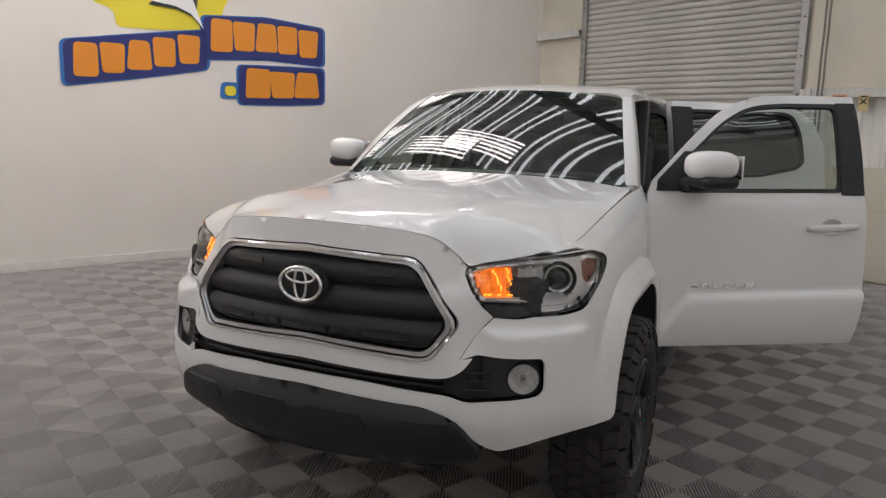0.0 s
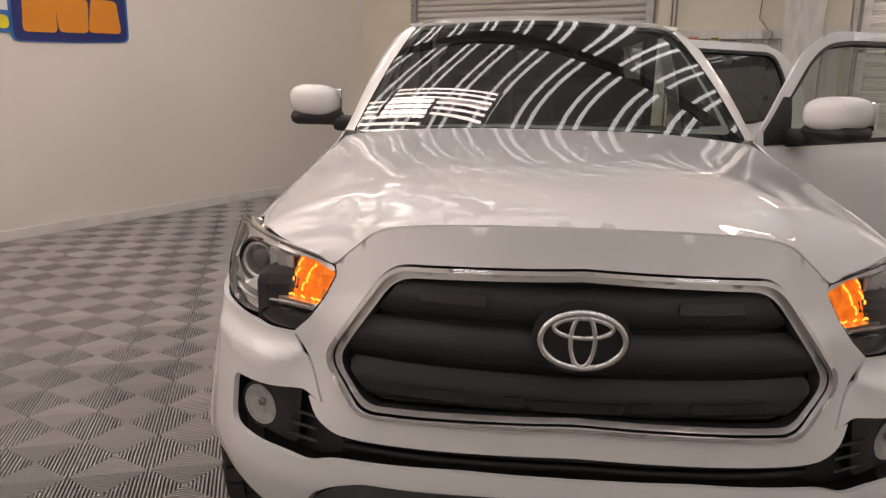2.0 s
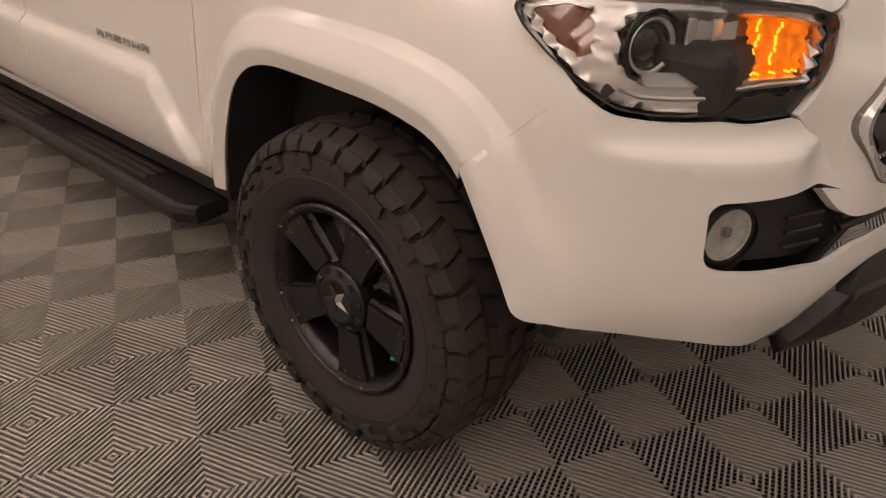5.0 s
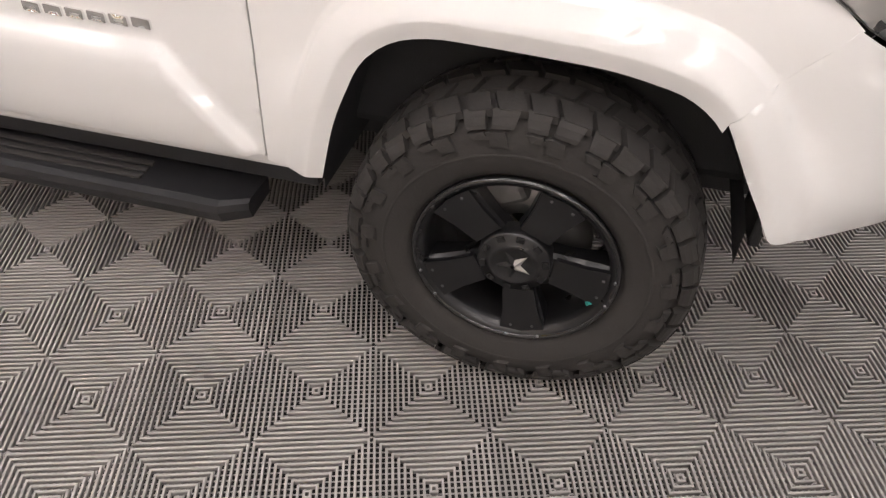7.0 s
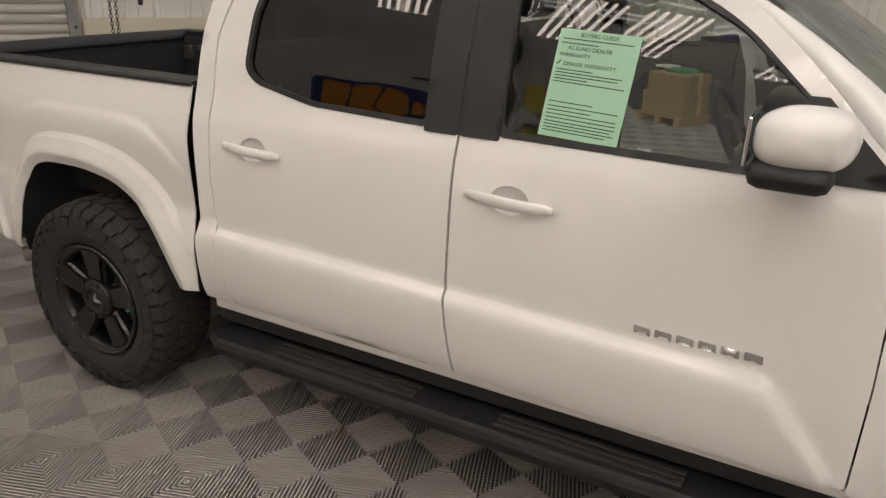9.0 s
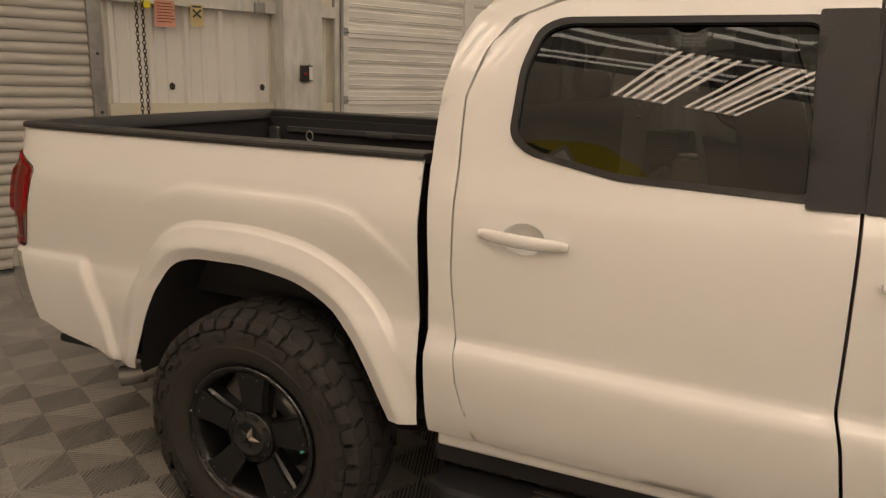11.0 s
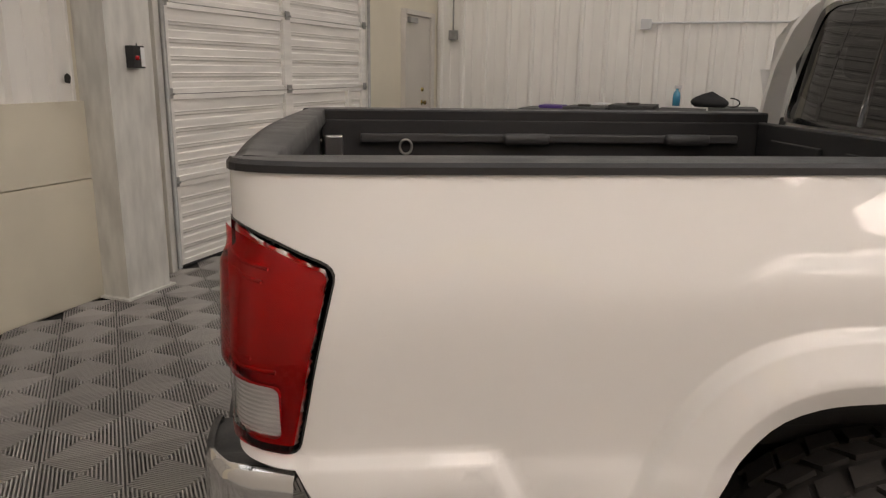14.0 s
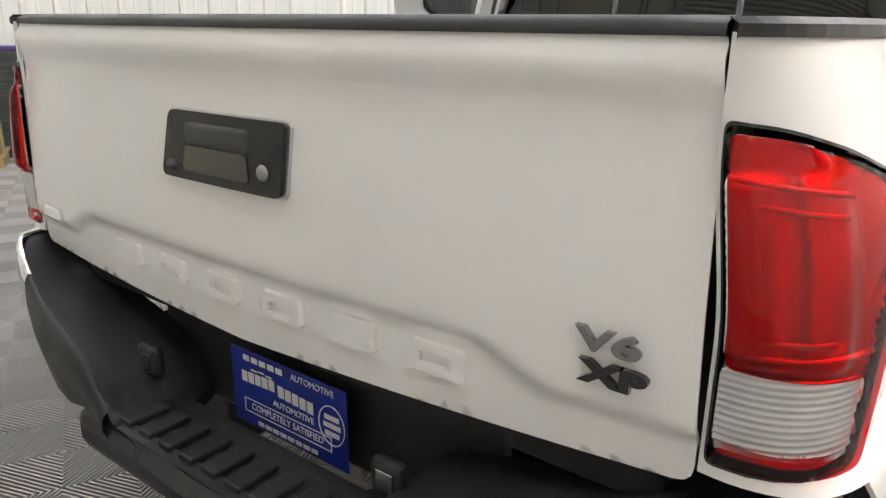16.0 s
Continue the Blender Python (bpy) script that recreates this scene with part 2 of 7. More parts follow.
class Geo:
    """Vertices and faces of one mesh."""

    def __init__(self):
        self.v, self.f, self.s = [], [], []

    def add(self, verts, faces, smooth=False, m=None):
        n = len(self.v)
        self.v += [tuple(m @ Vector(p)) if m is not None else tuple(p) for p in verts]
        self.f += [tuple(n + i for i in face) for face in faces]
        self.s += [smooth] * len(faces)
        return self

    def join(self, other, m=None):
        n = len(self.v)
        self.v += [tuple(m @ Vector(p)) for p in other.v] if m is not None else list(other.v)
        self.f += [tuple(n + i for i in face) for face in other.f]
        self.s += other.s
        return self

    def box(self, lo, hi, bevel=0.0, m=None, smooth=False):
        lo, hi = np.array(lo, float), np.array(hi, float)
        if bevel <= 0:
            vs = [[(lo, hi)[i][0], (lo, hi)[j][1], (lo, hi)[k][2]] for i in (0, 1) for j in (0, 1) for k in (0, 1)]
            return self.add(vs, [(0, 1, 3, 2), (4, 6, 7, 5), (0, 4, 5, 1), (2, 3, 7, 6), (0, 2, 6, 4), (1, 5, 7, 3)], False, m)
        bm = bmesh.new()
        bmesh.ops.create_cube(bm, size=1)
        for v in bm.verts:
            v.co = Vector([(l + h) / 2 + (h - l) * c for l, h, c in zip(lo, hi, v.co)])
        bmesh.ops.bevel(bm, geom=list(bm.edges), offset=bevel, segments=2, affect="EDGES", profile=0.5)
        bm.verts.index_update()
        self.add([v.co[:] for v in bm.verts], [[v.index for v in f.verts] for f in bm.faces], smooth, m)
        bm.free()
        return self

    def lathe(self, profile, n=48, m=None, smooth=True, arc=2 * math.pi):
        """profile: (radius, height) pairs, turned about z."""
        full = arc > 6.28
        k = n if full else n + 1
        vs = [(r * math.cos(arc * i / n), r * math.sin(arc * i / n), z) for i in range(k) for r, z in profile]
        p = len(profile)
        fs = [(i * p + j, ((i + 1) % k) * p + j, ((i + 1) % k) * p + j + 1, i * p + j + 1) for i in range(n) for j in range(p - 1)]
        return self.add(vs, fs, smooth, m)

    def tube(self, path, r, n=8, closed=False, smooth=True, caps=True, flat=1.0):
        path = [Vector(p) for p in path]
        k = len(path)
        vs, fs = [], []
        up = None
        for i, p in enumerate(path):
            a, b = (path[i - 1], path[(i + 1) % k]) if closed else (path[max(i - 1, 0)], path[min(i + 1, k - 1)])
            d = (b - a).normalized()
            if up is None:
                up = Vector((0, 0, 1)) if abs(d.z) < 0.9 else Vector((1, 0, 0))
            side = d.cross(up).normalized()
            up = side.cross(d).normalized()
            vs += [p + side * (r * math.cos(2 * math.pi * j / n)) + up * (r * flat * math.sin(2 * math.pi * j / n)) for j in range(n)]
        for i in range(k if closed else k - 1):
            for j in range(n):
                q = (i + 1) % k
                fs.append((i * n + j, i * n + (j + 1) % n, q * n + (j + 1) % n, q * n + j))
        if caps and not closed:
            fs += [tuple(range(n)), tuple(range((k - 1) * n, k * n))[::-1]]
        return self.add(vs, fs, smooth)

    def prism(self, outline, lo, hi, m=None):
        """A flat outline (x, y) raised from z = lo to hi."""
        k = len(outline)
        vs = [(x, y, lo) for x, y in outline] + [(x, y, hi) for x, y in outline]
        fs = [tuple(range(k))[::-1], tuple(range(k, 2 * k))] + [(i, (i + 1) % k, k + (i + 1) % k, k + i) for i in range(k)]
        return self.add(vs, fs, False, m)


def rounded(points, r, seg=4, closed=True):
    """A polygon with its corners rounded; r is one radius or one for each corner."""
    pts = [Vector((*p, 0)) for p in points]
    out, k = [], len(pts)
    for i, p in enumerate(pts):
        rad = r[i] if hasattr(r, "__len__") else r
        if not closed and i in (0, k - 1) or rad <= 0:
            out.append((p.x, p.y))
            continue
        a, b = pts[i - 1] - p, pts[(i + 1) % k] - p
        d = min(rad, a.length * 0.48, b.length * 0.48)
        p0, p1 = p + a.normalized() * d, p + b.normalized() * d
        for j in range(seg + 1):
            t = j / seg
            q = p0 * (1 - t) ** 2 + p * 2 * t * (1 - t) + p1 * t * t
            out.append((q.x, q.y))
    return out


def mirrored(half):
    """A loop from its right half, which runs from the middle line round to the middle line."""
    left = [(-x, y) for x, y in half[::-1]]
    return list(half) + [p for p in left if abs(p[0]) > 1e-6]


def inside(poly, p):
    poly, p = np.array(poly), np.array(p)
    x, y = p[:, 0][:, None], p[:, 1][:, None]
    a, b = poly, np.roll(poly, -1, 0)
    cut = ((a[:, 1] > y) != (b[:, 1] > y)) & (x < (b[:, 0] - a[:, 0]) * (y - a[:, 1]) / np.where(b[:, 1] == a[:, 1], 1e-9, b[:, 1] - a[:, 1]) + a[:, 0])
    return cut.sum(1) % 2 == 1


def far_from(poly, p, closed=True):
    """Distances of points from a polyline."""
    poly, p = np.array(poly, float), np.array(p, float)
    a = poly if closed else poly[:-1]
    b = np.roll(poly, -1, 0) if closed else poly[1:]
    d = b - a
    t = np.clip(((p[:, None] - a) * d).sum(-1) / np.maximum((d * d).sum(-1), 1e-12), 0, 1)
    return np.sqrt((((a + t[..., None] * d) - p[:, None]) ** 2).sum(-1)).min(1)


def finer(poly, res):
    out = []
    for i, (a, b) in enumerate(zip(poly, poly[1:] + poly[:1])):
        k = max(1, int(math.ceil(math.dist(a, b) / res)))
        out += [(a[0] + (b[0] - a[0]) * j / k, a[1] + (b[1] - a[1]) * j / k) for j in range(k)]
    return out


def beside(line, d):
    """A line that runs d outside an arch (which is walked anticlockwise, seen with y to the right)."""
    p = np.array(line, float)
    t = np.gradient(p, axis=0)
    t /= np.linalg.norm(t, axis=1, keepdims=True)
    n = np.stack([t[:, 1], -t[:, 0]], 1)
    c = p.mean(0)
    n *= np.where(((p - c) * n).sum(1, keepdims=True) < 0, -1, 1)
    return [tuple(q) for q in p + n * d]


def along(line, res):
    """Points at even steps on an open line."""
    p = np.array(line, float)
    s = np.r_[0, np.cumsum(np.hypot(*np.diff(p, axis=0).T))]
    k = np.linspace(0, s[-1], max(2, int(s[-1] / res)))
    return list(zip(np.interp(k, s, p[:, 0]), np.interp(k, s, p[:, 1])))


def sheet(outline, fn, out, res=0.05, th=0.004, holes=(), geo=None, folds=()):
    """A curved plate: the flat outline with holes, laid into space by fn(a, b) -> xyz arrays, th thick; out: the way its face looks."""
    geo = geo or Geo()
    loops = [finer(list(l), res) for l in (outline, *holes)]
    pts, edges = [], []
    for l in loops:
        n = len(pts)
        pts += l
        edges += [(n + i, n + (i + 1) % len(l)) for i in range(len(l))]
    creases = []
    for line in folds:
        q = np.array(along(line, res))
        keep = inside(outline, q)
        for h in holes:
            keep &= ~inside(h, q)
        keep &= np.minimum.reduce([far_from(l, q) for l in (outline, *holes)]) > res * 0.6
        creases += [tuple(p) for p in q[keep]]
    pts += creases
    box = np.array(outline)
    lo, hi = box.min(0), box.max(0)
    gx, gy = np.meshgrid(np.arange(lo[0] + res / 2, hi[0], res), np.arange(lo[1] + res / 2, hi[1], res))
    grid = np.stack([gx.ravel(), gy.ravel()], 1)
    if len(grid):
        keep = inside(outline, grid)
        for h in holes:
            keep &= ~inside(h, grid)
        grid = grid[keep]
    if len(grid):
        near = np.minimum.reduce([far_from(l, grid) for l in (outline, *holes)])
        if creases:
            c = np.array(creases)
            gap = np.concatenate([np.sqrt(((part_grid[:, None] - c[None]) ** 2).sum(-1)).min(1) for part_grid in np.array_split(grid, max(1, len(grid) // 500))])
            near = np.where(gap < res * 0.75, 0, near)
        pts += [tuple(p) for p in grid[near > res * 0.4]]
    vs, _, fs, *_ = delaunay_2d_cdt([Vector(p) for p in pts], edges, [], 0, 1e-6)
    flat = np.array([v[:] for v in vs])
    fs = np.array([f for f in fs if len(f) == 3])
    mid = flat[fs].mean(1)
    keep = inside(outline, mid)
    for h in holes:
        keep &= ~inside(h, mid)
    fs = fs[keep]
    used = np.unique(fs)
    back = np.full(len(flat), -1)
    back[used] = np.arange(len(used))
    fs, flat = back[fs], flat[used]
    P = np.stack(fn(flat[:, 0], flat[:, 1]), 1)
    cr = np.cross(P[fs[:, 1]] - P[fs[:, 0]], P[fs[:, 2]] - P[fs[:, 0]])
    if (cr.sum(0) * np.array(out)).sum() < 0:
        fs = fs[:, ::-1]
        cr = -cr
    N = np.zeros_like(P)
    for k in range(3):
        np.add.at(N, fs[:, k], cr)
    N /= np.maximum(np.linalg.norm(N, axis=1, keepdims=True), 1e-12)
    Q = P - N * th
    geo.add(P.tolist(), fs.tolist(), True)
    if th > 0:
        geo.add(Q.tolist(), fs[:, ::-1].tolist(), True)
        count = {}
        for f in fs:
            for i in range(3):
                a, b = int(f[i]), int(f[(i + 1) % 3])
                count[(a, b)] = 1
        rim = [(a, b) for a, b in count if (b, a) not in count]
        ids = sorted({i for e in rim for i in e})
        at = {i: n for n, i in enumerate(ids)}
        k = len(ids)
        geo.add([P[i] for i in ids] + [Q[i] for i in ids], [(at[b], at[a], k + at[a], k + at[b]) for a, b in rim], False)
    return geo


def mesh_of(name, geo, material):
    me = bpy.data.meshes.new(name)
    me.from_pydata(geo.v, [], geo.f)
    me.polygons.foreach_set("use_smooth", geo.s)
    me.materials.append(material)
    me.update()
    return me


def part(name, geo, material, parent, label=""):
    """One mesh under a thing or under a part. The geometry is given in the thing's own space."""
    ob = new(name, mesh_of(name, geo, material))
    ob.parent = parent
    if label:
        ob["label"] = label
    return ob


def thing(name, label, category, m=None, geo=None, material=None, group="", kind=""):
    """A top-level thing: an Empty that carries parts, or one mesh."""
    ob = new(name, mesh_of(name, geo, material) if geo else None)
    if m is not None:
        ob.matrix_world = m
    return tagged(ob, label, category, group, kind)


def writing(text, size, material, parent, m, name="lettering", depth=0.0005, align="CENTER", squeeze=1.0, bold=0.0):
    cu = bpy.data.curves.new(name, "FONT")
    cu.body, cu.size, cu.extrude, cu.offset = text, size, depth, bold
    cu.align_x, cu.align_y = align, "CENTER"
    cu.materials.append(material)
    ob = new(name, cu)
    ob.parent = parent
    ob.matrix_basis = m @ Matrix.Diagonal((squeeze, 1, 1, 1))
    return ob


ROOM = Matrix.Rotation(radians(-26.39), 4, "Z")       # the hall stands askew to the truck


def curve_through(xs, ys):
    """A smooth line through knots (monotone cubic), for arrays."""
    xs, ys = np.array(xs, float), np.array(ys, float)
    h = np.diff(xs)
    d = np.diff(ys) / h
    m = np.zeros(len(xs))
    m[0], m[-1] = d[0], d[-1]
    for i in range(1, len(xs) - 1):
        m[i] = 0 if d[i - 1] * d[i] <= 0 else 2 * d[i - 1] * d[i] / (d[i - 1] + d[i])

    def f(x):
        x = np.clip(np.asarray(x, float), xs[0], xs[-1])
        i = np.clip(np.searchsorted(xs, x) - 1, 0, len(h) - 1)
        t = (x - xs[i]) / h[i]
        return (1 + 2 * t) * (1 - t) ** 2 * ys[i] + t * (1 - t) ** 2 * h[i] * m[i] + t * t * (3 - 2 * t) * ys[i + 1] + t * t * (t - 1) * h[i] * m[i + 1]

    return f


def scaled(loop, k, c):
    return [(c[0] + (x - c[0]) * k, c[1] + (y - c[1]) * k) for x, y in loop]


def flip(loop, sg):
    return [(sg * x, y) for x, y in loop]

# ---- the hall, in its own axes: u along the back wall, v towards it ----
U0, U1, V0, V1, TOP = -5.6, 5.7, -7.6, 6.38, 5.2
CHECK = 0.20


def room_mesh(name, geo, material, label="", category="", kind="", group=""):
    return thing(name, label, category, ROOM, geo, material, group, kind)


wall_west = room_mesh("wall_west", Geo().box((U0 - 0.2, V0 - 0.2, -0.1), (U0, V1 + 0.25, TOP)), WALLPAINT, "smooth off-white painted wall with painted sign", "wall", "structure")
room_mesh("wall_south", Geo().box((U0, V0 - 0.2, -0.1), (U1 + 0.2, V0, TOP)), WALLPAINT, "plain off-white painted wall", "wall", "structure")
room_mesh("baseboard", Geo().box((U0, V0, 0.0), (U0 + 0.016, V1 - 0.01, 0.095), 0.004), BASEWHITE, "white baseboard along the painted wall", "baseboard", "structure")

# back wall: framing openings for the three doors
ROLL = (-4.70, -1.60, 3.9)
SECT = (0.52, 3.52, 3.7)
EXIT = (4.58, 5.36, 2.03)
g = Geo()
u = U0 - 0.2
for a, b, h in (ROLL, SECT, EXIT):
    g.box((u, V1 + 0.06, -0.1), (a, V1 + 0.25, TOP))
    g.box((a, V1 + 0.06, h), (b, V1 + 0.25, TOP))
    u = b
g.box((u, V1 + 0.06, -0.1), (U1 + 0.2, V1 + 0.25, TOP))
room_mesh("wall_north", g, CREAM, "cream steel-framed end wall with three doors", "wall", "structure")


def ribbed(length, height, pitch=0.30, depth=0.032):
    """Trapezoid-ribbed metal sheet, length along x, facing -y."""
    xs = []
    n = int(length / pitch) + 1
    for i in range(n):
        x = i * pitch
        xs += [(x, 0.0), (x + 0.012, 0.0), (x + 0.03, -depth), (x + 0.065, -depth), (x + 0.083, 0.0), (x + 0.165, 0.0), (x + 0.170, -0.006), (x + 0.186, -0.006), (x + 0.191, 0.0)]
    xs = [(min(x, length), y) for x, y in xs]
    g = Geo()
    k = len(xs)
    g.add([(x, y, 0) for x, y in xs] + [(x, y, height) for x, y in xs], [(i, i + 1, k + i + 1, k + i) for i in range(k - 1)])
    return g


# right wall of ribbed metal
g = Geo().join(ribbed(V1 + 0.2 - V0, TOP, 0.305), Matrix.Translation((U1, V1 + 0.06, 0)) @ Matrix.Rotation(radians(-90), 4, "Z"))
g.box((U1 + 0.01, V0 - 0.2, -0.1), (U1 + 0.2, V1 + 0.25, TOP))
room_mesh("wall_east", g, METALWALL, "off-white ribbed metal side wall", "wall", "structure")

# cladding of the back wall beside the doors
def clad(a, b):
    room_mesh("wall_panel", Geo().box((a, V1 + 0.025, 0.0), (b, V1 + 0.06, 0.745), 0.004), CREAM, "cream sheet panel on the end wall", "wall panel", "structure")
    room_mesh("wall_panel", Geo().box((a, V1 + 0.030, 0.750), (b, V1 + 0.06, 1.205), 0.004), CREAM, "cream sheet panel on the end wall", "wall panel", "structure")


clad(ROLL[1] + 0.10, -0.12)
clad(0.18, SECT[0] - 0.09)
room_mesh("ribbed_cladding", Geo().join(ribbed(1.40, 0.74, 0.28), Matrix.Translation((ROLL[1] + 0.10, V1 + 0.055, 1.205))), METALWALL, "ribbed metal cladding above the panels", "wall cladding", "structure")
room_mesh("ribbed_cladding", Geo().join(ribbed(0.26, 0.74, 0.28), Matrix.Translation((0.18, V1 + 0.055, 1.205))), METALWALL, "ribbed metal cladding above the panels", "wall cladding", "structure")
girt = Geo()
for a, b, z in ((ROLL[1] + 0.09, -0.12, 1.935), (0.20, SECT[0] - 0.08, 1.935), (U0, ROLL[0] - 0.08, 2.86)):
    girt.box((a, V1 - 0.05, z), (b, V1 + 0.06, z + 0.012)).box((a, V1 - 0.05, z + 0.012), (b, V1 - 0.04, z + 0.085)).box((a, V1 - 0.05, z + 0.085), (b, V1 + 0.06, z + 0.095))
room_mesh("wall_girt", girt, STEEL, "horizontal steel girt along the end wall", "girt", "structure")
room_mesh("upper_panel", Geo().box((ROLL[1] + 0.12, V1 + 0.02, 2.035), (SECT[0] - 0.1, V1 + 0.06, TOP), 0.004), CREAM, "smooth cream panel above the girt", "wall panel", "structure")

# column between the doors
room_mesh("column", Geo().box((-0.16, V1 - 0.16, 0.0), (-0.145, V1 + 0.06, TOP)).box((0.185, V1 - 0.16, 0), (0.20, V1 + 0.06, TOP)).box((-0.16, V1 - 0.175, 0), (0.20, V1 - 0.16, TOP)).box((-0.19, V1 - 0.20, 0.0), (0.23, V1 + 0.06, 0.014)), STEEL, "grey painted steel wall column", "column", "structure")

# roller door
roll = room_mesh("door_1", Geo().box((ROLL[0] - 0.07, V1 + 0.00, 0.0), (ROLL[0] + 0.015, V1 + 0.10, ROLL[2]), 0.006).box((ROLL[1] - 0.015, V1 + 0.00, 0.0), (ROLL[1] + 0.075, V1 + 0.10, ROLL[2]), 0.006).box((ROLL[0], V1 + 0.0, 0.0), (ROLL[1], V1 + 0.10, 0.012)), GALV, "closed grey slatted roller door in steel guides", "roller door", "structure")
slat_profile = [(0.0, 0.0), (0.008, -0.014), (0.028, -0.020), (0.052, -0.016), (0.066, -0.003), (0.075, 0.004)]
n = len(slat_profile)
slat_mesh = mesh_of("slat", Geo().add([(ROLL[0], V1 + 0.06 + y, z) for z, y in slat_profile] + [(ROLL[1], V1 + 0.06 + y, z) for z, y in slat_profile], [(i, n + i, n + i + 1, i + 1) for i in range(n - 1)], True), ROLLDOOR)
for i in range(51):
    ob = new("slat", slat_mesh)
    ob.parent = roll
    ob.location = (0, 0, 0.03 + 0.076 * i)
bolt_mesh = mesh_of("bolt", Geo().lathe([(0.0001, 0.008), (0.008, 0.006), (0.012, 0.0)], 8, Matrix.Rotation(radians(90), 4, "X")), DARKSTEEL)
for x in (ROLL[0] - 0.03, ROLL[1] + 0.035):
    for z in np.arange(0.3, 3.6, 0.42):
        ob = new("bolt", bolt_mesh)
        ob.parent = roll
        ob.location = (x, V1 - 0.001, z)

# sectional door: ribbed panels, stiles, tracks, hinges
sect = room_mesh("door_2", Geo().box((SECT[0] - 0.085, V1 + 0.0, 0.0), (SECT[0] - 0.005, V1 + 0.08, SECT[2]), 0.005).box((SECT[1] + 0.005, V1 + 0.0, 0.0), (SECT[1] + 0.06, V1 + 0.08, SECT[2]), 0.005), STEEL, "closed white sectional garage door with steel tracks", "garage door", "structure")
for k in range(6):
    z0 = 0.015 + 0.605 * k
    g = Geo()
    prof = [(0.0, 0.01), (0.0, -0.016), (0.035, -0.016), (0.04, 0.0)]
    for r in range(4):
        z = 0.075 + 0.115 * r
        prof += [(z, 0.0), (z + 0.010, 0.012), (z + 0.030, 0.012), (z + 0.040, 0.0), (z + 0.055, 0.0), (z + 0.062, -0.006), (z + 0.07, 0.0)]
    prof += [(0.56, 0.0), (0.565, -0.016), (0.60, -0.016), (0.60, 0.01)]
    q = len(prof)
    g.add([(SECT[0], V1 + 0.055 + y, z0 + z) for z, y in prof] + [(SECT[1], V1 + 0.055 + y, z0 + z) for z, y in prof], [(i, q + i, q + i + 1, i + 1) for i in range(q - 1)])
    part("door_section", g, SECTDOOR, sect)
    for uu, w in ((SECT[0] + 0.03, 0.045), ((SECT[0] + SECT[1]) / 2 + 0.03, 0.06), (SECT[1] - 0.03, 0.045)) + (((SECT[1] - 0.36, 0.035),) if k == 1 else ()):
        part("door_stile", Geo().box((uu - w, V1 + 0.022, z0 + 0.02), (uu + w, V1 + 0.06, z0 + 0.58), 0.004), SECTDOOR, sect)
    for uu in (SECT[0] + 0.03, (SECT[0] + SECT[1]) / 2 + 0.03, SECT[1] - 0.03):
        part("door_hinge", Geo().box((uu - 0.035, V1 + 0.012, z0 + 0.575), (uu + 0.035, V1 + 0.022, z0 + 0.645), 0.003).tube([(uu - 0.04, V1 + 0.012, z0 + 0.605), (uu + 0.04, V1 + 0.012, z0 + 0.605)], 0.009, 6), GALV, sect)
part("door_seal", Geo().box((SECT[0], V1 + 0.03, 0.0), (SECT[1], V1 + 0.075, 0.018), 0.004), BLACK, sect)
part("track_rail", Geo().tube([(SECT[0] - 0.02, V1 - 0.01, 0.02), (SECT[0] - 0.02, V1 - 0.01, SECT[2])], 0.018, 8), GALV, sect)
part("track_rail", Geo().tube([(SECT[1] + 0.02, V1 - 0.01, 0.02), (SECT[1] + 0.02, V1 - 0.01, SECT[2])], 0.018, 8), GALV, sect)

# personnel door
exit_door = room_mesh("door_3", Geo().box((EXIT[0] + 0.004, V1 + 0.03, 0.012), (EXIT[1] - 0.004, V1 + 0.075, EXIT[2] - 0.004), 0.004), DOORPAINT, "closed beige steel personnel door", "door", "structure")
part("door_frame", Geo().box((EXIT[0] - 0.06, V1 + 0.0, 0), (EXIT[0], V1 + 0.10, EXIT[2] + 0.06), 0.006).box((EXIT[1], V1 + 0.0, 0), (EXIT[1] + 0.10, V1 + 0.10, EXIT[2] + 0.06), 0.006).box((EXIT[0], V1 + 0.0, EXIT[2]), (EXIT[1], V1 + 0.10, EXIT[2] + 0.06), 0.006), DOORPAINT, exit_door)
part("door_knob", Geo().lathe([(0.0001, 0.062), (0.022, 0.058), (0.028, 0.045), (0.022, 0.030), (0.010, 0.022), (0.010, 0.006), (0.032, 0.004), (0.034, 0.0)], 20, Matrix.Translation((5.10, V1 + 0.03, 1.005)) @ Matrix.Rotation(radians(90), 4, "X")), BRASS, exit_door, "brass door knob")
part("deadbolt", Geo().lathe([(0.0001, 0.024), (0.020, 0.022), (0.026, 0.004), (0.027, 0.0)], 16, Matrix.Translation((5.10, V1 + 0.03, 1.165)) @ Matrix.Rotation(radians(90), 4, "X")), BRASS, exit_door)
part("door_closer", Geo().box((EXIT[0] + 0.05, V1 - 0.02, EXIT[2] - 0.09), (EXIT[0] + 0.28, V1 + 0.03, EXIT[2] - 0.03), 0.006), GALV, exit_door)

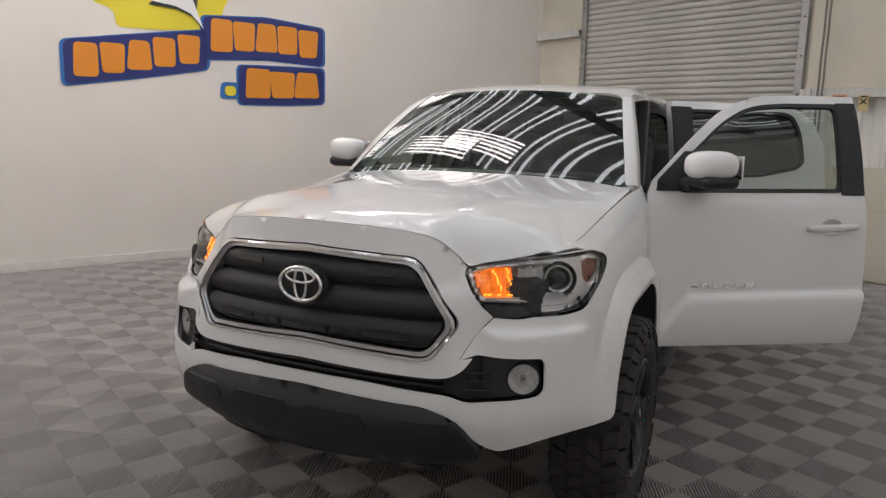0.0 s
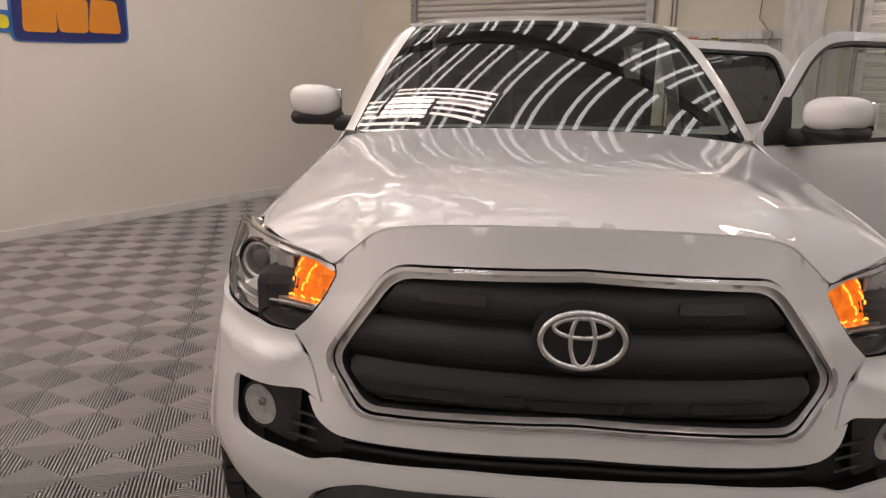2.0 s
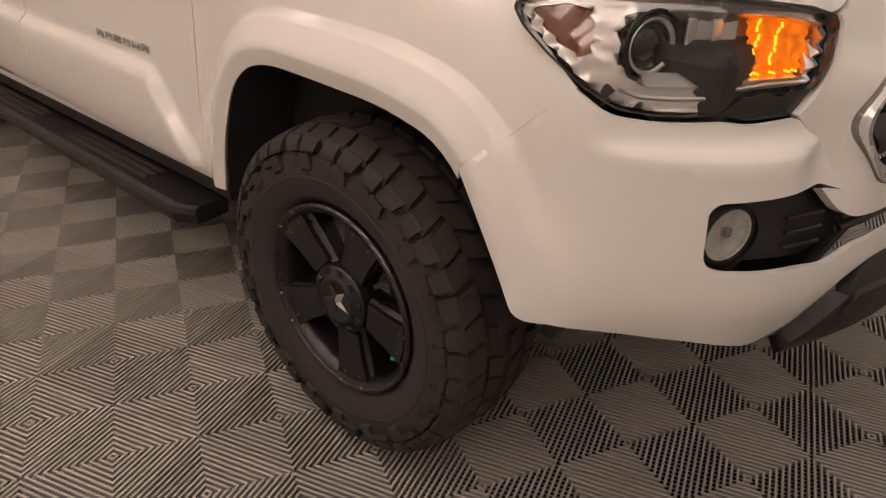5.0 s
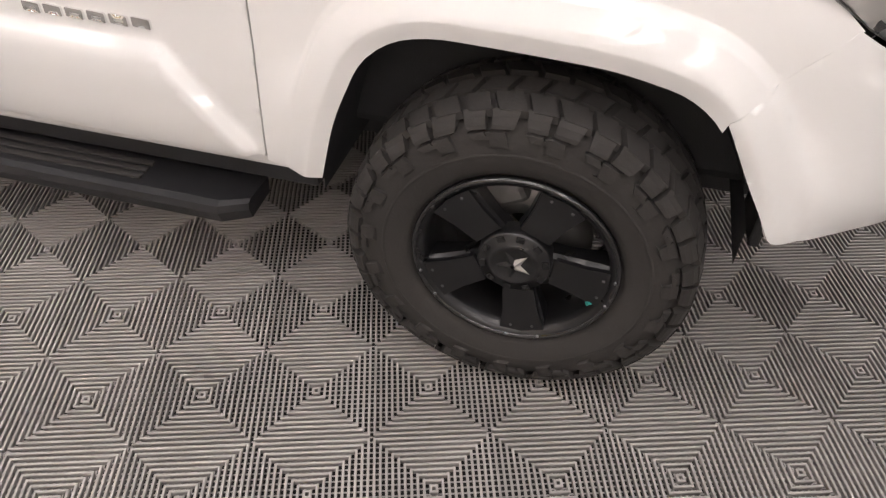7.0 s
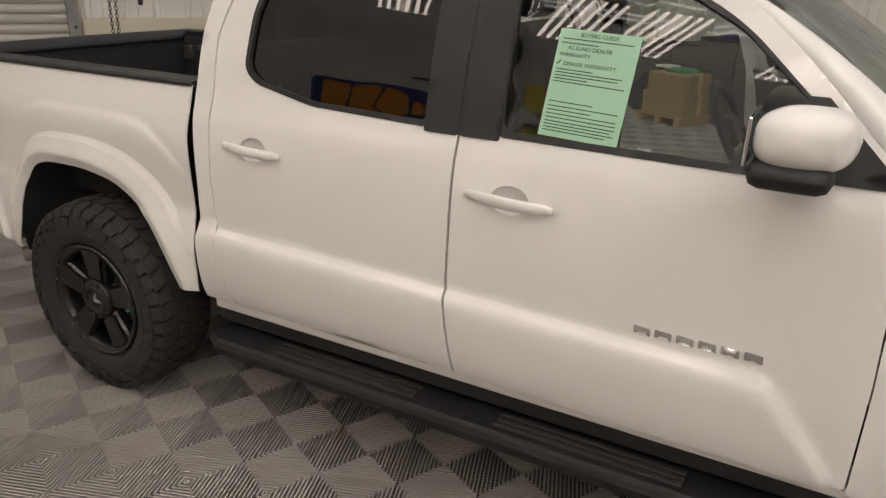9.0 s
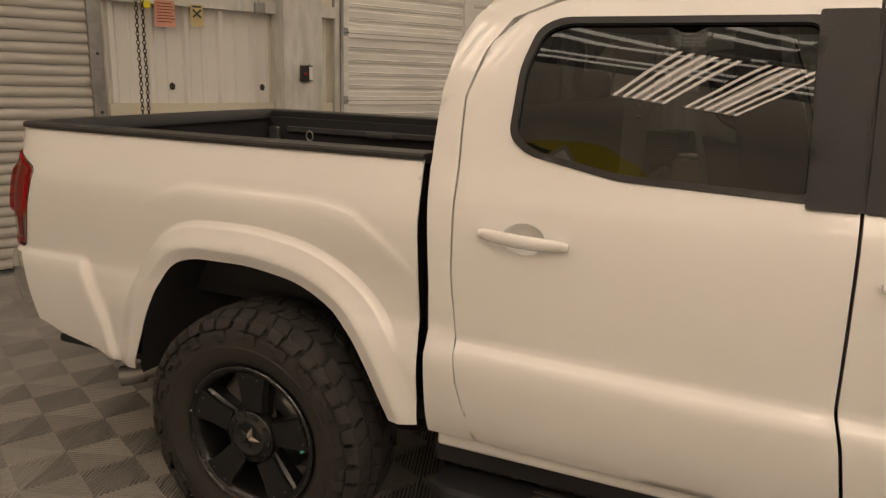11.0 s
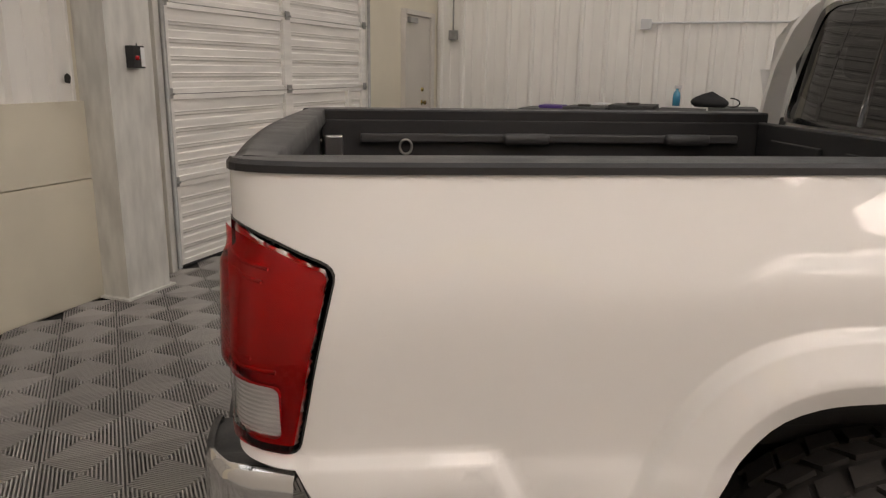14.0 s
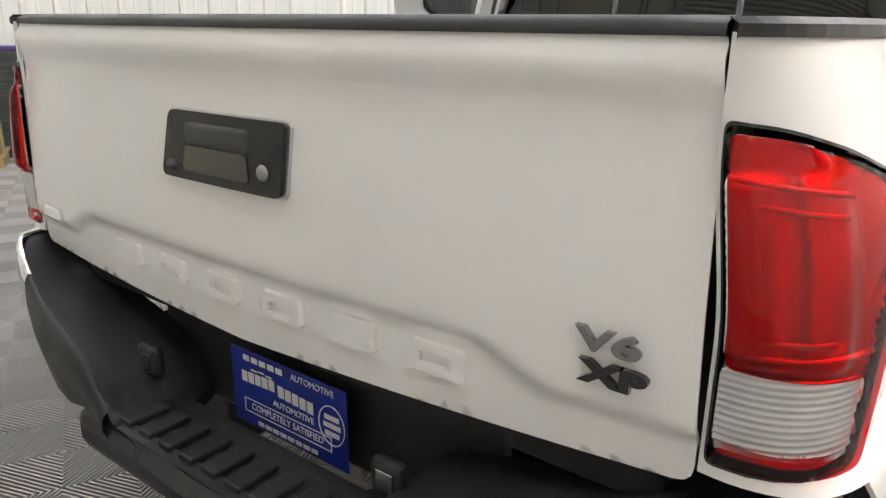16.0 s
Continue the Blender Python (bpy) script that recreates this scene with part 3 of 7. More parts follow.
# roof: ribbed white deck on dark beams; the ribs' brightness is added as emission
deck = Geo()
deck.box((U0 - 0.2, V0 - 0.2, TOP + 0.13), (U1 + 0.2, V1 + 0.25, TOP + 0.16))
ceiling = room_mesh("ceiling", deck, DECKPAN, "grey metal roof deck with pale glowing ribs", "ceiling", "structure")
batten = mesh_of("rooflight_strip", Geo().add([(x, v, TOP + z) for v in (V0, V1 + 0.06) for x, z in ((-0.030, 0.128), (-0.022, 0.105), (0.022, 0.105), (0.030, 0.128))], [(0, 1, 5, 4), (1, 2, 6, 5), (2, 3, 7, 6)]), GLOWRIB)
k = 0
while U0 + 0.15 + 0.62 * k < U1:
    for d in (0.0, 0.19):
        ob = new("rooflight_strip", batten)
        ob.parent = ceiling
        ob.matrix_basis = ROOM.inverted() @ ROOM @ Matrix.Translation((U0 + 0.15 + 0.62 * k + d, 0, 0))
    k += 1
for v in (-5.6, -2.9, -0.2, 2.5, 5.2):
    room_mesh("roof_beam", Geo().box((U0, v - 0.09, TOP - 0.30), (U1, v + 0.09, TOP - 0.28)).box((U0, v - 0.012, TOP - 0.28), (U1, v + 0.012, TOP + 0.03)).box((U0, v - 0.09, TOP + 0.03), (U1, v + 0.09, TOP + 0.05)), PURLIN, "dark steel roof beam under the deck", "beam", "structure")


HANG = 3.75                             # height of the hung fixtures


def light_fixture(u, v, lengthwise):
    """Six-tube high-bay fixture hung under the deck."""
    m = ROOM @ Matrix.Translation((u, v, HANG)) @ Matrix.Rotation(radians(90 if lengthwise else 0), 4, "Z")
    f = thing("ceiling_light", "white six-tube fluorescent fixture hung under the roof", "ceiling light", m, None, None, "ceiling lights")
    part("housing", Geo().box((-0.05, -0.60, 0.03), (0.05, 0.60, 0.07), 0.01).box((-0.23, -0.64, -0.02), (0.23, -0.60, 0.05), 0.006).box((-0.23, 0.60, -0.02), (0.23, 0.64, 0.05), 0.006), FIXTURE, f)
    tube_mesh = mesh_of("tube", Geo().tube([(0, -0.60, 0), (0, 0.60, 0)], 0.016, 6), TUBE)
    for i in range(6):
        t = new("tube", tube_mesh)
        t.parent = f
        t.location = (-0.19 + 0.076 * i, 0, 0)
    for y in (-0.5, 0.5):
        part("hanger", Geo().tube([(0, y, 0.08), (0, y, TOP - HANG + 0.13)], 0.004, 5), GALV, f)
    return f


for v in (-5.05, -3.25, -1.45, 0.30):
    light_fixture(-3.95, v, True)
    light_fixture(-3.95, v + 0.56, True)
    # extra column, added to light the floor beside the truck
    light_fixture(-2.0, v, True)
light_fixture(-3.95, 2.20, True)
light_fixture(-3.95, 3.95, True)
# two invented fixtures that brighten the floor by the front wheel
for v in (-1.0, 0.5):
    light_fixture(-1.35, v, True)
for u in (0.9, 3.7):
    light_fixture(u, 5.6, True)
for v in (-3.6, 0.2):
    light_fixture(5.0, v, True)

# painted sign on the west wall, drawn as plain shapes in its colours
SIGN = ROOM @ Matrix(((0, 0, 1, U0 + 0.003), (1, 0, 0, 1.20), (0, 1, 0, 2.17), (0, 0, 0, 1)))
sign = thing("wall_sign", "painted wall sign of red-yellow blocks on blue bands", "wall sign", SIGN)


def sign_shape(name, loop, lift, mat, fade=None):
    return part(name, Geo().prism(loop, lift, lift + 0.003), mat, sign)


sun = [(-0.95 + 0.0, 0.42), (-1.20, 0.50), (-1.0, 0.62), (-0.85, 0.95), (-0.4, 1.15), (0.1, 1.0), (0.28, 0.72), (0.16, 0.52), (0.20, 0.36), (-0.2, 0.30), (-0.55, 0.27), (-0.95, 0.26)]
sign_shape("sun_splash", rounded(sun, 0.10, 4), 0.0, YELLOW)


def band(n, w, h, x0, x1, z0, z1, bow, start):
    """A blue band with n fire-coloured blocks whose base line climbs from z0 to z1."""
    out = rounded([(x0 - 0.10, z0 - h * 0.64), ((x0 + x1) / 2, (z0 + z1) / 2 - h * 0.66 + bow), (x1 + 0.10, z1 - h * 0.62), (x1 + 0.10, z1 + h * 0.60), ((x0 + x1) / 2, (z0 + z1) / 2 + h * 0.62 + bow), (x0 - 0.10, z0 + h * 0.62)], 0.07, 5)
    sign_shape("blue_band", out, 0.004, SIGNBLUE)
    sign_shape("navy_band", scaled(out, 0.955, ((x0 + x1) / 2, (z0 + z1) / 2 + bow * 0.5)), 0.008, SIGNNAVY)
    for i in range(n):
        t = (i + 0.5) / n
        c = x0 + (x1 - x0) * t
        zc = z0 + (z1 - z0) * t + bow * 4 * t * (1 - t)
        k = 1.22 if i == start else 1.0
        lean, waist = ((0.10, 0.0), (-0.04, 0.05), (0.05, -0.05), (-0.08, 0.03), (0.0, 0.06))[i % 5]
        block = [(-w * (0.50 - waist), -h * 0.42), (w * (0.50 - waist), -h * 0.40), (w * (0.47 + waist + lean * 0.3), h * 0.42 * k), (-w * (0.47 + waist - lean * 0.3), h * 0.42 * k)]
        ob = part("fire_block", Geo().prism(rounded(block, 0.045, 4), 0.012, 0.016), SIGNFIRE, sign)
        ob.location = (c, zc, 0)


band(5, 0.235, 0.36, -1.38, -0.08, -0.13, 0.12, 0.0, 0)
band(5, 0.255, 0.38, 0.02, 1.36, 0.24, 0.26, 0.05, 0)
band(3, 0.31, 0.36, 0.42, 1.36, -0.24, -0.20, 0.0, 0)
sign_shape("blue_dot", rounded([(0.12, -0.41), (0.36, -0.40), (0.36, -0.22), (0.14, -0.22)], 0.06, 4), 0.004, SIGNBLUE)
sign_shape("yellow_dot", rounded([(0.18, -0.37), (0.31, -0.37), (0.31, -0.26), (0.18, -0.26)], 0.05, 4), 0.012, YELLOW)
wing_l = [(-1.52, 0.70), (-1.10, 0.80), (-0.80, 0.76), (-0.55, 0.70), (-0.42, 0.58), (-0.28, 0.62), (-0.10, 0.42), (-0.04, 0.30), (-0.16, 0.44), (-0.32, 0.50), (-0.62, 0.52), (-0.52, 0.62), (-0.80, 0.72), (-1.1, 0.75)]
sign_shape("black_wing", wing_l, 0.018, BLACKPRINT)
wing_r = [(-0.28, 0.62), (-0.12, 0.78), (0.25, 0.86), (0.62, 0.80), (0.66, 0.74), (0.40, 0.76), (0.05, 0.74), (-0.10, 0.66), (-0.12, 0.50)]
sign_shape("black_wing", wing_r, 0.018, BLACKPRINT)
sign_shape("white_wing", [(-0.60, 0.555), (-0.50, 0.64), (-0.40, 0.66), (-0.16, 0.62), (-0.05, 0.33), (-0.18, 0.47), (-0.34, 0.53)], 0.022, WHITEPRINT)

# small things on the back wall
def wall_thing(name, label, category, geo, mat):
    return thing(name, label, category, ROOM, geo, mat)


chain = thing("pull_chain", "hanging dark steel hoist chain beside the roller door", "chain", ROOM)
link = mesh_of("chain_link", Geo().tube([(0.011 * math.cos(a), 0, 0.019 * math.sin(a)) for a in np.linspace(0, 6.283, 11)[:-1]], 0.0038, 5, True), DARKSTEEL)
link_side = mesh_of("chain_link", Geo().tube([(0, 0.011 * math.cos(a), 0.019 * math.sin(a)) for a in np.linspace(0, 6.283, 11)[:-1]], 0.0038, 5, True), DARKSTEEL)
for du, z_low in ((0.0, 0.60), (0.045, 0.60)):
    for i in range(100):
        z = z_low + 0.030 * i
        ob = new("chain_link", link if i % 2 else link_side)
        ob.parent = chain
        ob.location = (-1.30 + du, V1 - 0.085 + 0.004 * math.sin(i * 0.4), z)
wall_thing("chain_bracket", "small bright chain keeper bolted on the girt", "bracket", Geo().box((-1.42, V1 - 0.075, 1.93), (-1.38, V1 - 0.05, 2.04), 0.004), SILVER)
wall_thing("yellow_tag", "small yellow tag on the chain keeper", "tag", Geo().box((-1.25, V1 - 0.07, 1.90), (-1.19, V1 - 0.05, 1.95), 0.006), YELLOW)
pink = thing("pink_notice", "pink printed notice taped on the girt", "notice", ROOM)
part("paper", Geo().box((-1.155, V1 - 0.056, 1.775), (-1.005, V1 - 0.053, 1.965), 0.0008), PINK, pink)
for i in range(7):
    part("print_bar", Geo().box((-1.14, V1 - 0.0575, 1.94 - 0.022 * i), (-1.03 + 0.012 * (i % 3), V1 - 0.056, 1.946 - 0.022 * i)), AMBERDULL, pink)
yel = thing("yellow_notice", "small yellow warning notice taped on the girt", "notice", ROOM)
part("paper", Geo().box((-0.885, V1 - 0.056, 1.79), (-0.785, V1 - 0.053, 1.955), 0.0008), YSIGN, yel)
part("warning_mark", Geo().box((-0.87, V1 - 0.058, 1.93), (-0.80, V1 - 0.056, 1.945)).tube([(-0.865, V1 - 0.058, 1.86), (-0.805, V1 - 0.058, 1.915)], 0.007, 5).tube([(-0.805, V1 - 0.058, 1.86), (-0.865, V1 - 0.058, 1.915)], 0.007, 5), BLACKPRINT, yel)
for u in (-0.93, -0.17):
    wall_thing("rust_spot", "dark rusty stain round a fixing in the metal cladding", "stain", Geo().prism(rounded([(-0.02, -0.025), (0.015, -0.03), (0.025, 0.01), (0.0, 0.03), (-0.022, 0.015)], 0.01, 3), 0, 0.002, Matrix.Translation((u - 0.1, V1 + 0.020, 1.335)) @ Matrix.Rotation(radians(90), 4, "X")), DARKSTEEL)
box = thing("switch_box", "black door-opener switch box on the steel column", "switch box", ROOM)
part("case", Geo().box((-0.02, V1 - 0.235, 1.395), (0.075, V1 - 0.175, 1.525), 0.006), BLACK, box)
part("label_plate", Geo().box((0.04, V1 - 0.238, 1.405), (0.070, V1 - 0.235, 1.515)), WHITEPRINT, box)
part("push_button", Geo().lathe([(0.0001, 0.014), (0.012, 0.012), (0.014, 0.0)], 12, Matrix.Translation((0.008, V1 - 0.235, 1.455)) @ Matrix.Rotation(radians(90), 4, "X")), REDLENS, box)
wall_thing("wall_cable", "thin black cable hanging from the girt", "cable", Geo().tube([(0.06, V1 - 0.19, 1.525), (0.16, V1 - 0.10, 1.60), (0.22, V1 - 0.05, 1.72), (0.19, V1 - 0.03, 1.82), (0.23, V1 - 0.02, 1.95)], 0.004, 6), BLACK)
wall_thing("wall_cable", "thin dark cable running up the upper wall panel", "cable", Geo().tube([(-0.30, V1 - 0.06, 2.00), (-0.42, V1 - 0.0, 2.14), (-0.40, V1 + 0.01, 2.6), (-0.30, V1 + 0.01, 3.3)], 0.004, 6), GREYTRIM)
wall_thing("junction_box", "grey metal junction box on the girt", "junction box", Geo().box((-0.36, V1 - 0.085, 1.925), (-0.27, V1 - 0.05, 2.01), 0.005), GALV)
wall_thing("electrical_box", "grey electrical box in the corner by the door", "electrical box", Geo().box((U1 - 0.10, V1 - 0.24, 1.78), (U1 - 0.03, V1 - 0.13, 1.90), 0.006), GALV)
wall_thing("outlet_box", "pale outlet box with conduit on the metal wall", "outlet box", Geo().box((U1 - 0.085, 3.74, 1.90), (U1 - 0.03, 3.86, 2.02), 0.006).tube([(U1 - 0.05, 3.74, 1.975), (U1 - 0.05, 1.0, 1.985)], 0.012, 8), PALEPLASTIC)
wall_thing("conduit", "thin steel conduit up the corner", "conduit", Geo().tube([(U1 - 0.06, V1 - 0.18, 1.90), (U1 - 0.06, V1 - 0.18, TOP)], 0.011, 8), GALV)

# things stored along the metal wall
rng = random.Random(7)


def tile_stack(u, v, w, d, count, thick=0.034, turn=0.0):
    st = thing("tile_stack", "stack of spare dark grey floor tiles on the floor", "tile stack", ROOM @ Matrix.Translation((u, v, 0)) @ Matrix.Rotation(radians(turn), 4, "Z"), None, None, "tile stacks by the wall")
    layer = mesh_of("layer", Geo().box((-w / 2, -d / 2, 0.002), (w / 2, d / 2, thick), 0.004), STACKTILE)
    for i in range(count):
        ob = new("layer", layer)
        ob.parent = st
        ob.location = (rng.uniform(-0.012, 0.012), rng.uniform(-0.012, 0.012), thick * i)
        ob.rotation_euler = (0, 0, rng.uniform(-0.02, 0.02))
    return st


tile_stack(5.33, 5.98, 0.56, 0.46, 25)
for i in range(5):
    tile_stack(5.25, 4.86 - 0.52 * i, 0.60, 0.50, (29, 30, 31, 30, 31)[i], 0.034, rng.uniform(-2, 2))
tile_stack(5.30, 5.36, 0.5, 0.42, 26)
seat = thing("black_bag", "slumped black cloth bag on the floor by the tile stack", "bag", ROOM @ Matrix.Translation((4.95, 5.82, 0)))
vs, n, k = [], 18, 9
for i in range(k):
    t = i / (k - 1)
    r = (math.sin(math.pi * (0.12 + 0.88 * t)) ** 0.6 if t < 1 else 0.02)
    for j in range(n):
        a = 2 * math.pi * j / n
        vs.append((0.20 * r * math.cos(a) * (1 + 0.10 * math.sin(3 * a + 4 * t)), 0.27 * r * math.sin(a) * (1 + 0.08 * math.cos(2 * a + 3 * t)), 0.42 * t * (1 + 0.10 * math.sin(2 * a))))
part("body", Geo().add(vs, [(i * n + j, i * n + (j + 1) % n, (i + 1) * n + (j + 1) % n, (i + 1) * n + j) for i in range(k - 1) for j in range(n)] + [tuple(range(n))[::-1], tuple(range((k - 1) * n, k * n))], True), BAGCLOTH, seat)
part("strap", Geo().tube([(0.1 * math.cos(a), 0.18 * math.cos(a), 0.36 + 0.12 * math.sin(a)) for a in np.linspace(0, 3.14, 12)], 0.012, 6), BAGCLOTH, seat)
pal = thing("pallet", "low wooden pallet under cartons", "pallet", ROOM @ Matrix.Translation((4.75, 5.15, 0)))
for y in (-0.28, 0.0, 0.28):
    part("runner", Geo().box((-0.36, y - 0.04, 0.0), (0.36, y + 0.04, 0.09), 0.004), CARTON, pal)
for i in range(5):
    part("board", Geo().box((-0.36 + 0.15 * i, -0.34, 0.09), (-0.25 + 0.15 * i, 0.34, 0.11), 0.003), CARTON, pal)
for z0, z1, w in ((0.11, 0.36, 0.30), (0.36, 0.58, 0.27)):
    car = thing("carton", "brown cardboard carton stacked on a pallet", "carton", ROOM @ Matrix.Translation((4.75, 5.15, z0)), None, None, "stacked cartons")
    part("box", Geo().box((-w, -w, 0), (w, w, z1 - z0), 0.005), CARTON, car)
    part("tape", Geo().box((-0.03, -w - 0.001, 0.0), (0.03, w + 0.001, z1 - z0 + 0.001)), YSIGN, car)
    for x in (-0.16, 0.16):
        part("strap", Geo().box((x - 0.008, -w - 0.002, 0.0), (x + 0.008, w + 0.002, z1 - z0 + 0.002)), GREENBAND, car)
wall_thing("carton_wrap", "crumpled green and white wrapping on the cartons", "wrapping", Geo().box((4.62, 5.0, 0.581), (4.90, 5.32, 0.63), 0.02, None, True), GREENBAND)
wall_thing("white_sheet", "white folded sheet on the cartons", "sheet", Geo().box((4.55, 5.18, 0.63), (4.75, 5.40, 0.655), 0.008), WHITEPRINT)
wall_thing("purple_folder", "purple folder lying on the tile stack", "folder", Geo().box((5.05, 4.62, 0.990), (5.35, 4.90, 1.025), 0.006), PURPLE)
sp = thing("spray_bottle", "spray bottle of blue cleaner on a tile stack", "spray bottle", ROOM @ Matrix.Translation((5.12, 3.36, 1.056)))
part("bottle", Geo().lathe([(0.0001, 0.0), (0.040, 0.002), (0.042, 0.10), (0.036, 0.14), (0.016, 0.17), (0.014, 0.19)], 20), LIQUID, sp)
part("sprayer", Geo().box((-0.016, -0.05, 0.19), (0.016, 0.03, 0.225), 0.006).box((-0.008, -0.04, 0.15), (0.008, -0.03, 0.20), 0.003), PALEPLASTIC, sp)
bag = thing("tool_pouch", "small black pouch lying on a tile stack", "pouch", ROOM @ Matrix.Translation((5.18, 2.98, 1.054)))
vs = []
for i in range(7):
    t = i / 6
    r = math.sin(math.pi * (0.25 + 0.73 * t)) ** 0.7 + 0.01
    for j in range(16):
        a = 2 * math.pi * j / 16
        vs.append((0.13 * r * math.cos(a), 0.20 * r * math.sin(a) * (1 + 0.15 * math.sin(a)), 0.14 * t * (1 + 0.2 * math.sin(a + 1))))
part("body", Geo().add(vs, [(i * 16 + j, i * 16 + (j + 1) % 16, (i + 1) * 16 + (j + 1) % 16, (i + 1) * 16 + j) for i in range(6) for j in range(16)] + [tuple(range(16))[::-1], tuple(range(96, 112))], True), BAGCLOTH, bag)
part("strap", Geo().tube([(0.0, -0.18 - 0.10 * math.sin(a), 0.05 + 0.05 * math.cos(a)) for a in np.linspace(0, 3.14, 10)], 0.008, 6), BAGCLOTH, bag)
for v, z in ((4.3, 1.022), (3.75, 1.056)):
    wall_thing("loose_bracket", "small dark metal clip lying on a tile stack", "clip", Geo().box((5.05, v, z), (5.12, v + 0.14, z + 0.025), 0.006), DARKSTEEL)
wall_thing("white_card", "white card lying on a tile stack", "card", Geo().box((5.0, 4.08, 1.056), (5.2, 4.24, 1.066), 0.002), WHITEPRINT)

# the paper in the passenger window
paper_m = Matrix.Translation((-0.722, 1.355, 1.39)) @ Matrix.Rotation(radians(-90), 4, "Z") @ Matrix.Rotation(radians(90 - 17), 4, "X") @ Matrix.Rotation(radians(-3), 4, "Z")
notice = thing("buyers_guide", "pale green printed warranty notice behind the window glass", "notice", paper_m)
part("paper", Geo().box((-0.108, -0.140, -0.001), (0.108, 0.140, 0.0)), GREENPAPER, notice)
writing("BUYERS GUIDE", 0.0145, BLACKPRINT, notice, Matrix.Translation((0, 0.127, 0.0006)), "print", squeeze=1.05)
writing("AS IS-NO DEALER", 0.0145, BLACKPRINT, notice, Matrix.Translation((-0.078, 0.092, 0.0006)), "print", align="LEFT", squeeze=1.05)
writing("WARRANTY", 0.0145, BLACKPRINT, notice, Matrix.Translation((-0.098, 0.074, 0.0006)), "print", align="LEFT", squeeze=1.05)
writing("DEALER WARRANTY", 0.0145, BLACKPRINT, notice, Matrix.Translation((-0.082, 0.051, 0.0006)), "print", align="LEFT", squeeze=1.05)
part("tick_mark", Geo().tube([(-0.101, 0.052, 0.001), (-0.097, 0.047, 0.001), (-0.089, 0.059, 0.001)], 0.0014, 5), BLACKPRINT, notice)
for i, (y, w) in enumerate(((0.115, 0.19), (0.104, 0.10), (0.036, 0.10), (0.028, 0.18), (0.020, 0.17), (0.012, 0.09), (0.004, 0.19), (-0.048, 0.12), (-0.060, 0.19), (-0.070, 0.12), (-0.080, 0.19), (-0.090, 0.19), (-0.100, 0.19), (-0.108, 0.18), (-0.116, 0.19), (-0.124, 0.17))):
    part("print_bar", Geo().box((-0.098, y - 0.0012, 0.0), (-0.098 + w, y + 0.0012, 0.0006)), BLACKPRINT, notice)

# ---- the pickup: x across (driver +x), y from the front axle back, z up ----
WHEELBASE, TYRE_R = 3.236, 0.402
ARCH_F = [(0.445, 0.525), (0.40, 0.69), (0.335, 0.83), (0.27, 0.88), (0.19, 0.895), (0.05, 0.89), (-0.14, 0.88), (-0.27, 0.852), (-0.335, 0.805), (-0.405, 0.68), (-0.44, 0.57)]
ARCH_R = [(3.72, 0.51), (3.665, 0.70), (3.60, 0.83), (3.54, 0.90), (3.46, 0.926), (3.25, 0.93), (3.08, 0.905), (2.97, 0.85), (2.895, 0.775), (2.83, 0.66), (2.78, 0.55)]
ARCH_F, ARCH_R = rounded(ARCH_F, 0.05, 3, False), rounded(ARCH_R, 0.05, 3, False)

side_section = curve_through([0.48, 0.50, 0.54, 0.70, 0.82, 0.95, 1.08, 1.17, 1.22, 1.27, 1.35, 1.50, 1.60, 1.66, 1.72, 1.76],
                             [0.820, 0.835, 0.843, 0.846, 0.842, 0.834, 0.821, 0.8035, 0.783, 0.765, 0.744, 0.693, 0.651, 0.621, 0.580, 0.50])
bulge = curve_through([0.48, 0.51, 0.56, 0.63, 0.70, 0.745, 0.765, 0.782, 0.790, 0.82], [0.0, 0.014, 0.029, 0.036, 0.037, 0.034, 0.028, 0.006, 0.0, 0.0])
bed_section = curve_through([0.48, 0.55, 0.70, 0.80, 0.84, 0.90, 1.00, 1.06, 1.10, 1.15, 1.20, 1.24, 1.275], [0.815, 0.842, 0.848, 0.842, 0.833, 0.832, 0.832, 0.830, 0.825, 0.810, 0.791, 0.776, 0.763])
fender_section = curve_through([0.0, 0.02, 0.06, 0.12, 0.20, 0.32, 0.60, 0.80], [0.738, 0.768, 0.806, 0.836, 0.853, 0.862, 0.876, 0.862])
hood_seam_z = curve_through([-0.66, -0.40, 0.0, 0.5, 0.62], [1.108, 1.137, 1.19, 1.252, 1.262])


def flare(y, z, arch, lift, fade):
    """Two-step flare round a wheel arch: a flat lip, a sloping band and a crisp outer edge that fades out low down."""
    d = far_from(arch, np.stack([y, z], 1), False)
    band = lift + (0.025 - lift) * np.clip((d - 0.042) / 0.056, 0, 1) - 0.012 * np.clip((0.036 - d) / 0.036, 0, 1)
    edge = smooth_step((0.111 - d) / 0.012)
    soft = smooth_step((0.20 - d) / 0.10)
    f = smooth_step((z - fade) / 0.16)
    return band * (edge * f + soft * (1 - f) * 0.9)


